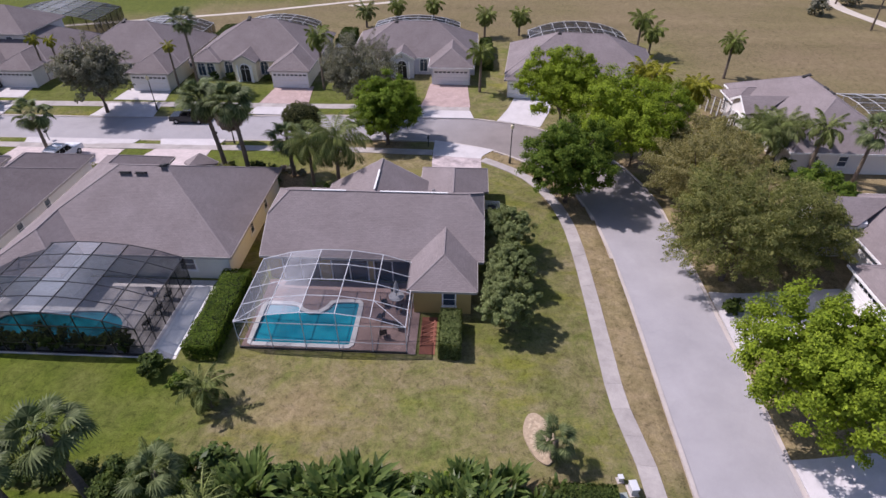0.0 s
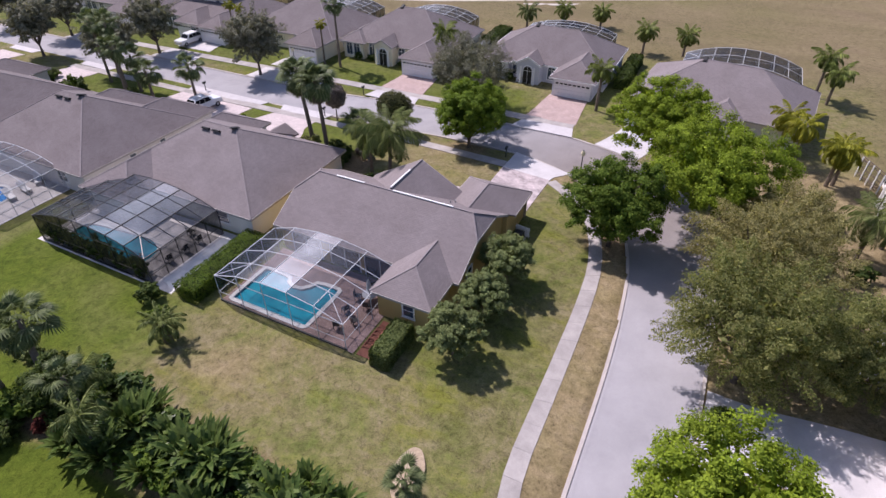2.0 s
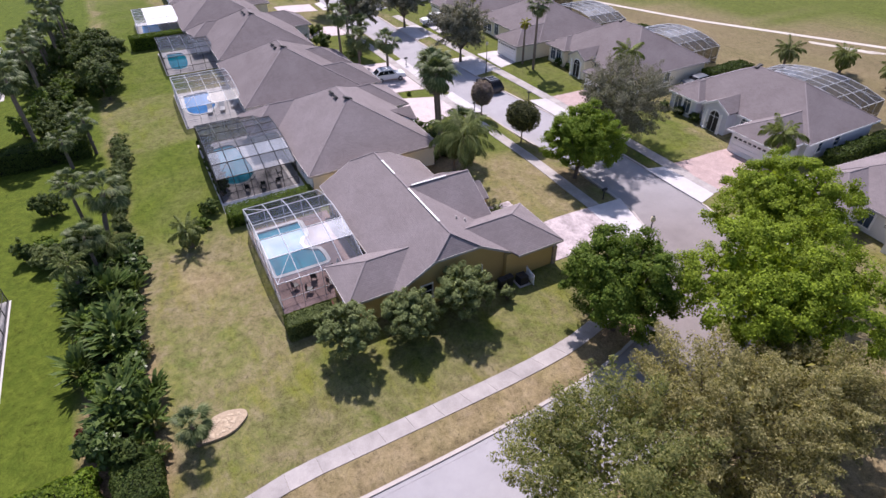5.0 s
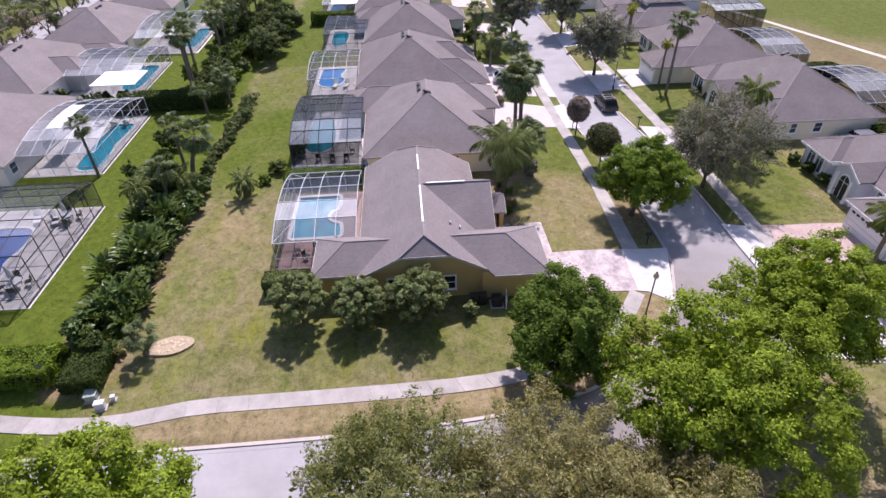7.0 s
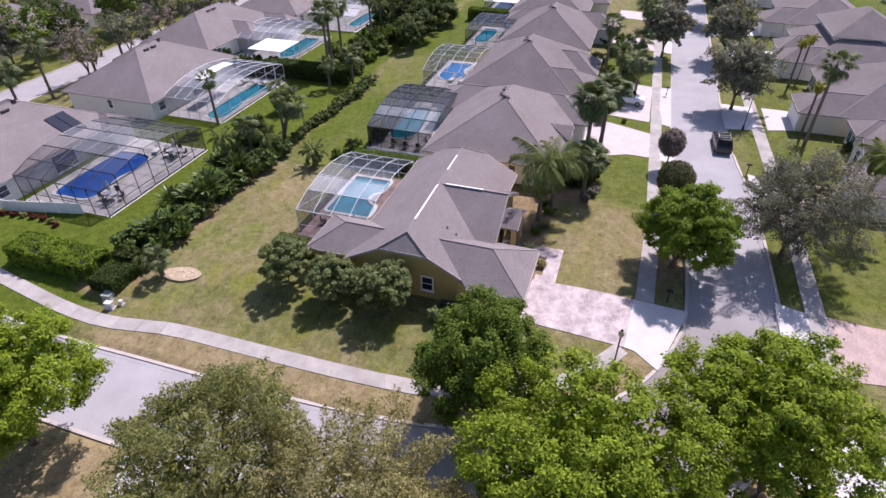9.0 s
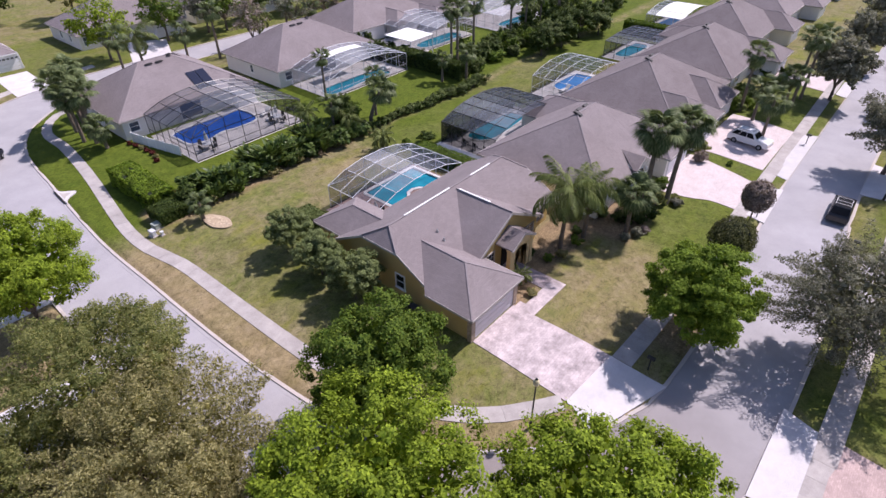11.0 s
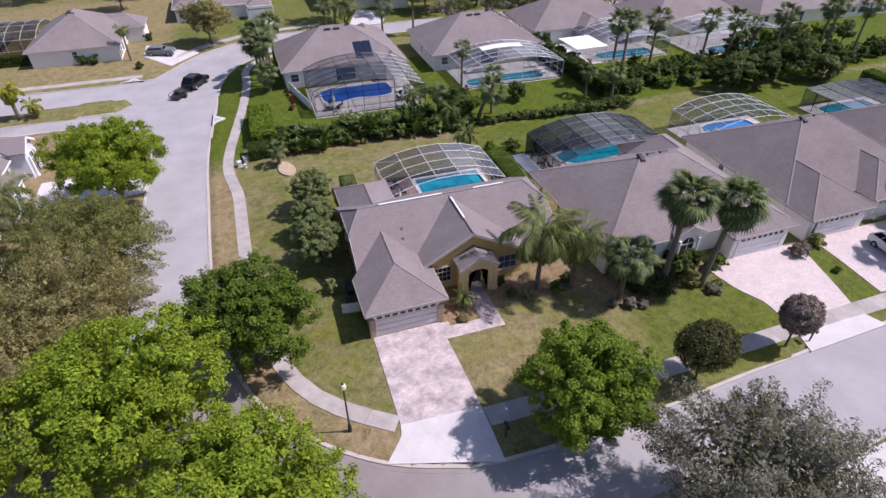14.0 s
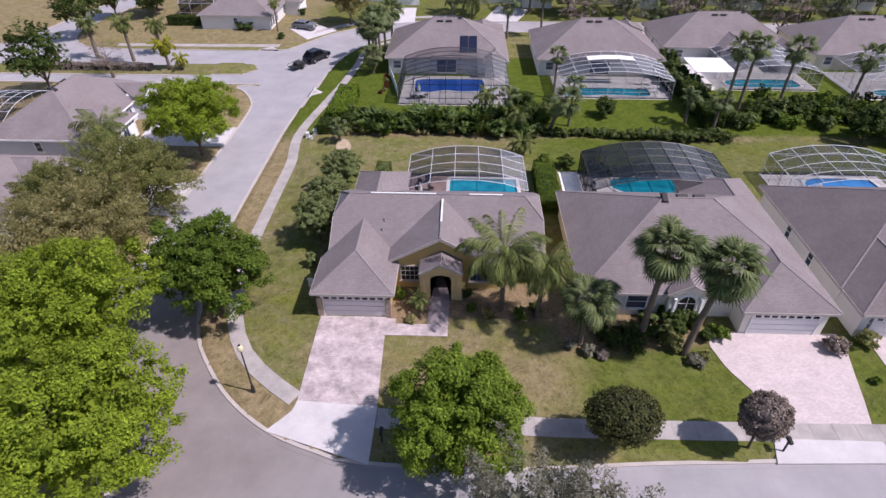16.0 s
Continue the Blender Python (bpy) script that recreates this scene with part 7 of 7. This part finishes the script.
utility_box(17.8, -22.5, 0.4, 0.6, 0.6, "alu_white", "white utility cabinet beside the pavement")
utility_box(16.95, -23.4, 0.7, 0.75, 0.55, "box_green", "grey-green utility cabinet beside the hedge")
utility_box(17.2, -21.9, 0.25, 0.25, 0.4, "alu_white", "small white utility pedestal on the lawn")


def vinyl_fence(x0, y0, x1, y1, h):
    n = 6
    root = empty("vinyl_fence", pose(x0, y0, 0), "white vinyl fence beside the pool cage", "fence")
    for k in range(n):
        a, b = k / n, (k + 1) / n - 0.01
        bm = bmesh.new()
        add_bar(bm, ((x1 - x0) * a, (y1 - y0) * a, h / 2), ((x1 - x0) * b, (y1 - y0) * b, h / 2), 0.05, h - 0.1)
        part("panel", bm, M["trim"], root)
        part("post", add_bar(bmesh.new(), ((x1 - x0) * a, (y1 - y0) * a, -0.1), ((x1 - x0) * a, (y1 - y0) * a, h + 0.08), 0.12), M["trim"], root)


vinyl_fence(9.6, -43.4, 7.7, -35.2, 1.3)
for k in range(7):
    shrub(10.0 + RNG.uniform(-0.3, 0.6), -43 + 1.15 * k, 0.45, 0.5, ("leaf_red", "leaf_olive")[k % 3 == 2], "low reddish shrub beside the white fence", 0.1, 14, 36)


def garden_trellis(m):
    root = empty("garden_trellis", m, "weathered timber and white garden trellis beside the house", "trellis")
    for k in range(5):
        part("post", add_bar(bmesh.new(), (k * 0.95, 0, -0.1), (k * 0.95, 0, 2.3), 0.1), M["trim"], root)
    for z in (0.5, 1.25, 2.0, 2.3):
        part("rail", add_bar(bmesh.new(), (-0.1, 0.07, z), (3.9, 0.07, z), 0.05, 0.1), M["bark"], root)
    for k in range(18):
        part("slat", add_bar(bmesh.new(), (0.1 + k * 0.215, 0.13, 0.1), (0.1 + k * 0.215, 0.13, 2.1), 0.05, 0.03), M["bark"], root)


garden_trellis(pose(38.9, 32.8, 0, 0, 0, -64))


def golf_cart(m):
    root = empty("golf_cart", m, "small white golf cart with a roof standing on the fairway", "golf cart")
    part("body", box_bm(-1.15, -0.58, 0.3, 1.15, 0.58, 0.72, bevel=0.08), M["car_white"], root)
    part("seat", box_bm(-0.1, -0.55, 0.72, 0.6, 0.55, 0.9, bevel=0.05), M["tyre"], root)
    part("backrest", box_bm(0.55, -0.55, 0.9, 0.68, 0.55, 1.3, bevel=0.04), M["tyre"], root)
    part("roof", box_bm(-0.75, -0.6, 1.75, 0.95, 0.6, 1.83, bevel=0.03), M["car_white"], root)
    for x in (-0.7, 0.9):
        for y in (-0.52, 0.52):
            part("post", add_bar(bmesh.new(), (x, y, 0.7), (x, y, 1.76), 0.04), M["lamp_post"], root)
    for x in (-0.8, 0.8):
        for y in (-1, 1):
            part("wheel", add_tube(bmesh.new(), [(x, y * 0.42, 0.23), (x, y * 0.6, 0.23)], [0.23, 0.23], 12), M["tyre"], root)


golf_cart(pose(-0.5, 115.8, 0, 0, 0, 200))


def storm_drain(x, y, turn, long=2.1, deep=1.6):
    """A kerb inlet: a pale three-cornered concrete apron behind the slot, sunk in the middle."""
    root = empty("storm_drain", pose(x, y, ROAD_Z, 0, 0, turn), "pale three-cornered concrete kerb inlet of a storm drain", "drain")
    shape = smooth_line([(-long, 0), (-long * 0.5, deep * 0.28), (0, deep), (long * 0.5, deep * 0.28), (long, 0)], 0.3)
    part("apron", add_slab(bmesh.new(), [tuple(q) for q in shape], -0.1, 0.2), M["pad"], root)
    part("cover", add_slab(bmesh.new(), [(q[0] * 0.5, 0.16 + q[1] * 0.55) for q in shape], 0.15, 0.215), M["kerb"], root, "stained concrete cover")
    # solid block, painted near-black as the shade inside the slot
    part("slot", box_bm(-long * 0.8, -0.16, 0.0, long * 0.8, 0.02, 0.17, bevel=0.02), M["dark"], root)


storm_drain(20.62, -37.3, 87)
storm_drain(32.2, -56.15, 180, 1.9, 1.5)


def mailbox(x, y):
    root = empty("mailbox", pose(x, y, land_at(x, y)), "dark mailbox on a post at the kerb", "mailbox", "mailboxes")
    part("post", add_bar(bmesh.new(), (0, 0, -0.1), (0, 0, 1.1), 0.09), M["lamp_post"], root)
    part("box", box_bm(-0.12, -0.28, 1.08, 0.12, 0.28, 1.34, bevel=0.05), M["lamp_post"], root)


mailbox(-22.3, 20.4), mailbox(-21.7, 28.8), mailbox(3.2, 20.6), mailbox(-43, 20.0)


def stone_bed():
    root = empty("stone_bed", pose(12.75, -19.5, land_at(12.75, -19.5), 0, 0, 10), "tan flagstone bed round a small palm", "garden bed")
    out = []
    for k in range(36):
        a = 2 * math.pi * k / 36
        wide = 1 - 0.28 * max(0, -math.sin(a)) ** 2 + 0.04 * math.sin(5 * a)
        out.append((0.92 * math.cos(a) * wide, 1.85 * math.sin(a)))
    part("gravel", add_slab(bmesh.new(), out, -0.15, 0.15), M["rock"], root, "tan crushed stone")
    for k in range(60):
        a, q = RNG.uniform(0, 2 * math.pi), RNG.uniform(0.1, 0.92) ** 0.5
        x, y = q * math.cos(a) * 0.65, q * math.sin(a) * 1.5
        s = RNG.uniform(0.06, 0.14)
        bm = bmesh.new()
        bmesh.ops.create_icosphere(bm, subdivisions=1, radius=1, matrix=pose(x, y, 0.155, 0, 0, RNG.uniform(0, 360)) @ Matrix.Diagonal((s * 1.3, s, s * 0.3, 1)))
        part("stone", bm, M["rock_stone"], root)


stone_bed()


def table_set(x, y, z=0.02):
    t = empty("patio_table", pose(x, y, z), "round glass-topped patio table in the pool cage", "table")
    part("tabletop", add_tube(bmesh.new(), [(0, 0, 0.7), (0, 0, 0.74)], [0.62, 0.62], 24), M["alu_white"], t)
    for k in range(4):
        a = math.pi / 4 + k * math.pi / 2
        part("leg", add_bar(bmesh.new(), (0.45 * math.cos(a), 0.45 * math.sin(a), 0), (0.35 * math.cos(a), 0.35 * math.sin(a), 0.7), 0.05), M["steel"], t)
    u = empty("parasol", pose(x, y, z), "closed white parasol standing over the table", "parasol")
    part("pole", add_tube(bmesh.new(), [(0, 0, 0), (0, 0, 2.3)], [0.03, 0.025]), M["steel"], u)
    part("canopy", add_tube(bmesh.new(), [(0, 0, 1.2), (0, 0, 1.35), (0, 0, 1.9), (0, 0, 2.3)], [0.2, 0.24, 0.16, 0.03], 10), M["canvas"], u)
    for k in range(4):
        a = k * math.pi / 2 + 0.3
        patio_chair(x + 1.0 * math.cos(a), y + 1.0 * math.sin(a), math.degrees(a) + 90, z)


def patio_chair(x, y, turn, z=0.02, mat="alu_dark"):
    c = empty("patio_chair", pose(x, y, z, 0, 0, turn), "dark metal patio chair on the pool deck", "chair", "patio chairs")
    part("seat", box_bm(-0.25, -0.25, 0.4, 0.25, 0.25, 0.46, bevel=0.02), M[mat], c)
    part("backrest", box_bm(-0.25, -0.29, 0.46, 0.25, -0.24, 0.95, bevel=0.02), M[mat], c)
    for sx in (-0.22, 0.22):
        for sy in (-0.22, 0.22):
            part("leg", add_bar(bmesh.new(), (sx, sy, 0), (sx, sy, 0.4), 0.04), M[mat], c)


def lounger(x, y, turn, z=0.02, mat="canvas"):
    c = empty("sun_lounger", pose(x, y, z, 0, 0, turn), "white sun lounger on the pool deck", "sun lounger", "sun loungers")
    part("mattress", box_bm(-0.32, -0.9, 0.3, 0.32, 0.45, 0.4, bevel=0.03), M[mat], c)
    bm = box_bm(-0.32, 0, 0, 0.32, 0.75, 0.08, bevel=0.03)
    bm.transform(pose(0, 0.45, 0.32, 40, 0, 0))
    part("backrest", bm, M[mat], c)
    for sx in (-0.28, 0.28):
        for sy in (-0.8, 0.4):
            part("leg", add_bar(bmesh.new(), (sx, sy, 0), (sx, sy, 0.3), 0.05), M["steel"], c)


table_set(2.6, -7.6)
table_set(4.6, -34.6)
table_set(-5.6, -34.8)
for x, y, a in ((2.0, -11.3, 20), (3.0, -10.4, -30), (1.6, -9.6, 70)):
    patio_chair(x, y, a)
for x, y, a in ((-15.6, -8, 90), (-15.6, -9.6, 90), (-15.8, -11.2, 80), (-17.2, -7.4, 0)):
    patio_chair(x, y, a)
for x, y, a in ((-38.6, -9.4, 80), (-38.6, -11, 80), (-39.2, -7.6, 60), (-28.6, -40.8, -90), (-28.6, -39, -90), (-28.8, -37.6, -80), (-5.4, -36, 120), (-5.8, -37.8, 110)):
    lounger(x, y, a)

# red timber steps and planter beside the cage
step = mesh_object("timber_deck", box_bm(4.75, -12.9, -0.25, 5.9, -9.1, 0.03, bevel=0.015), M["wood_red"])
tagged(step, "small red-brown timber deck beside the cage", "deck")
deck_root = empty("timber_trellis", pose(5.25, -11.2, -0.01), "red-brown timber trellis frame lying beside the cage", "trellis")
for k in range(5):
    part("slat", add_bar(bmesh.new(), (-0.5, -0.9 + 0.45 * k, 0.1), (0.55, -0.7 + 0.45 * k, 0.55), 0.09, 0.04), M["wood_red"], deck_root)
for s in (-0.45, 0.5):
    part("stile", add_bar(bmesh.new(), (s, -1.0, 0.08 if s < 0 else 0.5), (s, 1.2, 0.12 if s < 0 else 0.6), 0.09, 0.06), M["wood_red"], deck_root)

# air-conditioning unit behind a low white screen, and two bins
ac = empty("air_conditioner", pose(10.35, 5.55, land_at(10.35, 5.55)), "grey air-conditioning unit on a pad by the wall", "air conditioner")
part("casing", box_bm(-0.4, -0.4, 0.05, 0.4, 0.4, 0.85, bevel=0.03), M["vent"], ac)
part("fan_guard", add_tube(bmesh.new(), [(0, 0, 0.85), (0, 0, 0.88)], [0.3, 0.3], 18), M["dark"], ac)
part("pad", box_bm(-0.55, -0.55, -0.15, 0.55, 0.55, 0.05), M["kerb"], ac)
fence = empty("screen_fence", pose(10.45, 6.3, land_at(10.45, 6.3), 0, 0, -8), "low white slatted fence screening the bins", "fence")
for k in range(9):
    part("slat", box_bm(-0.72 + k * 0.16, -0.02, 0.03, -0.6 + k * 0.16, 0.02, 1.05), M["trim"], fence)
part("rail", box_bm(-0.75, -0.05, 0.8, 0.75, -0.02, 0.9), M["trim"], fence)
part("rail", box_bm(-0.75, -0.05, 0.2, 0.75, -0.02, 0.3), M["trim"], fence)
for x, y in ((10.1, 4.4), (10.15, 3.7)):
    b = empty("wheelie_bin", pose(x, y, land_at(x, y)), "dark wheeled rubbish bin by the garage wall", "bin", "bins")
    part("body", box_bm(-0.26, -0.3, 0.04, 0.26, 0.3, 0.95, bevel=0.04), M["alu_dark"], b)
    part("lid", box_bm(-0.28, -0.33, 0.95, 0.28, 0.33, 1.03, bevel=0.03), M["vent"], b)

# white awning on a far cage
aw = empty("awning", pose(-37.2, -40.6, 0), "white patio awning beside a pool", "awning")
bm = bmesh.new()
add_box(bm, -2.8, -3.0, 3.1, 2.8, 3.0, 3.2, bevel=0.02)
part("canopy", bm, M["canvas"], aw)
for sx in (-2.7, 2.7):
    for sy in (-2.9, 2.9):
        part("post", add_bar(bmesh.new(), (sx, sy, 0), (sx, sy, 3.1), 0.09), M["alu_white"], aw)

# planting inside the neighbour's cage, the junction island and the far gardens
for k in range(15):
    shrub(-28.4 + k * 0.88, -13.5 + 0.2 * math.sin(k * 2.1), 0.8, 1.7 + 0.5 * math.sin(k), "leaf_dark", "dark shrub along the inside of the cage", 0.11, 18, 45)
hedge(48.6, -69.8, 55.2, -68.4, 1.7, "leaf_dark", "clipped dark hedge beside the junction house", dense=120, leaf_size=0.12)
hedge(48, -46.2, 64, -44.8, 0.8, "leaf_brown", "low brown hedge on the junction island", dense=90, wobble=0.3, leaf_size=0.14)
make_tree(53, -42.6, 3.2, 2.2, 3.2, "leaf_brown", "nearly bare tree beside the junction", 60, 16, 0.1, 0.9, bare=8, group="far trees")
for k in range(14):
    palm(2 - 6.3 * k + RNG.uniform(-1.5, 1.5), -64.6 + RNG.uniform(-1.2, 1.6), RNG.uniform(4.5, 8.5), ("fan", "feather", "fan")[k % 3], "garden palm in front of the far houses", 18, 1.15, 0.17)
for k in range(9):
    make_tree(-14 - 9.5 * k + RNG.uniform(-2, 2), -80.0 + RNG.uniform(-2, 2), RNG.uniform(3.6, 5.0), 3.4, 5.4, ("leaf_green", "leaf_grey", "leaf_dark")[k % 3], "broad garden tree on the next street", 80, 44, 0.22, 1.2, group="far trees")
for k in range(12):
    make_tree(70 - 16 * k + RNG.uniform(-4, 4), -112 + RNG.uniform(-6, 3), RNG.uniform(5, 7), 4.4, 6.4, ("leaf_green", "leaf_dark", "leaf_olive")[k % 3], "broad tree in the far gardens", 80, 44, 0.3, 1.6, group="far trees")
for x, y, r in ((44, -79, 1.4), (38.7, -65.9, 1.3), (31.6, -61.9, 0.8), (40.4, -66.2, 1.1), (31, -77, 1.1)):
    shrub(x, y, r, r * 1.2, "leaf_dark", "clipped shrub in front of a house", 0.14, 20, 40)

for k in range(8):
    make_tree(-60 - 3.4 * k + RNG.uniform(-1, 1), -32 + RNG.uniform(-2.5, 2), RNG.uniform(1.4, 2.4), 1.6, RNG.uniform(2.4, 3.6), ("leaf_dark", "leaf_sage", "leaf_green")[k % 3], "small garden tree behind the boundary shrubs", 40, 60, 0.17, 0.7, 0.1, group="garden trees")
for x, y, h in ((-60.5, -29.5, 6.8), (-68, -30, 6.2), (-30.5, -27.5, 3.6)):
    palm(x, y, h, ("fan", "feather")[int(x) % 2], "garden palm behind the boundary shrubs", 18, 0.8, 0.15)

for x, y, h in ((4.2, -27.0, 3.0), (-3.6, -27.0, 3.1), (-6.2, -27.2, 2.8), (9.0, -25.2, 2.6), (-0.6, -26.4, 2.7)):
    broadleaf_plant(x, y, h, "tall glossy bird-of-paradise clump in the rear bed", 13)
for x, y, h in ((2.4, -24.4, 4.0), (1.0, -24.9, 3.6), (3.6, -24.6, 3.3), (-3.3, -24.6, 3.6), (-4.4, -25.2, 3.2), (8.7, -25.0, 3.2), (7.4, -24.4, 2.8), (10.2, -25.2, 2.8), (-0.6, -24.2, 2.9)):
    broadleaf_plant(x, y, h, "tall banana-like clump with broad paddle leaves in the rear bed", 12)
palm(-7.4, -25.4, 4.4, "fan", "slender fan palm in the rear bed", 20, 0.8, 0.13)
make_tree(-9.2, -25.6, 1.5, 2.1, 2.6, "leaf_dark", "tall dark evergreen at the end of the rear bed", 60, 110, 0.11, 0.5, 0.1, category="shrub", group="garden trees", puffy=True)
# dense trees where the rear gardens close in
for x, y, r, h, leaf in ((-50.4, -22.6, 2.0, 4.6, "leaf_dark"), (-53.6, -23.4, 2.2, 5.0, "leaf_sage"), (-56.4, -22.2, 2.2, 5.2, "leaf_dark"), (-59.5, -24.4, 2.4, 5.4, "leaf_dark"), (-63.0, -22.6, 2.6, 5.8, "leaf_dark"), (-66.2, -24.8, 2.6, 5.6, "leaf_sage"), (-62.0, -27.0, 2.4, 5.2, "leaf_dark"), (-69.6, -22.6, 2.4, 5.0, "leaf_dark"), (-67.0, -20.8, 1.8, 4.2, "leaf_sage")):
    make_tree(x, y, r, h * 0.46, h * 0.52, leaf, "dense dark garden tree across the rear gardens", 60, 75, 0.18, 0.7, 0.14, group="garden trees", puffy=True)
# shrub belts round the pools behind
for k in range(26):
    shrub(-33.4 + RNG.uniform(-2.2, 2.6), -37.0 - 0.5 * k + RNG.uniform(-0.5, 0.5), RNG.uniform(0.9, 1.5), RNG.uniform(1.8, 3.4), ("leaf_dark", "leaf_dark", "leaf_sage")[k % 3], "dense dark shrub between two pool gardens", 0.16, 22, 40, "boundary shrubs")
for k in range(30):
    shrub(-41 - 1.15 * k + RNG.uniform(-0.4, 0.4), -30.6 + RNG.uniform(-2.2, 2.2), RNG.uniform(1.3, 2.1), RNG.uniform(2.2, 3.6), ("leaf_dark", "leaf_green", "leaf_dark")[k % 3], "tall dense evergreen shrub along the rear boundary", 0.18, 22, 40, "boundary shrubs")
for x, y in ((60.5, -74.5), (68.8, -75.2), (62.0, -79.0)):
    make_tree(x, y, 3.4, 3.0, 4.2, "leaf_sage", "dark tree beyond the junction", 90, 50, 0.22, 1.1, group="far trees")
for x, y in ((63.8, -45.0), (64.0, -47.0)):
    shrub(x, y, 0.8, 2.8, "leaf_dark", "dark conical shrub on the junction island", 0.13, 26, 50)
for x, y in ((40.1, 18.8), (37.9, 16.0), (42.4, 18.3)):
    palm(x, y, 4.2, "feather", "bushy queen palm in front of the house", 26, 0.85, 0.15)

for x, y in ((41.0, 8.1), (41.8, 5.6)):
    make_tree(x, y, 2.4, 2.0, 3.0, "leaf_green", "dense green tree in front of the house", 90, 120, 0.11, 0.7, 0.12)
for k in range(6):
    make_tree(-22 - 9 * k, -64.5 + RNG.uniform(-1, 1), 4.2, 3.2, 5.4, ("leaf_brown", "leaf_grey")[k % 2], "nearly bare oak along the next street", 60, 34, 0.16, 0.8, bare=5, group="far trees")
for k in range(22):
    x = (-52.5 if k % 2 else -63.5) + RNG.uniform(-3.2, 6.5)
    shrub(x, RNG.uniform(8.6, 13.5), RNG.uniform(0.6, 1.2), RNG.uniform(0.8, 1.9), ("leaf_dark", "leaf_sage", "leaf_green")[k % 3], "rounded shrub in a front garden bed", 0.13, 20, 45)
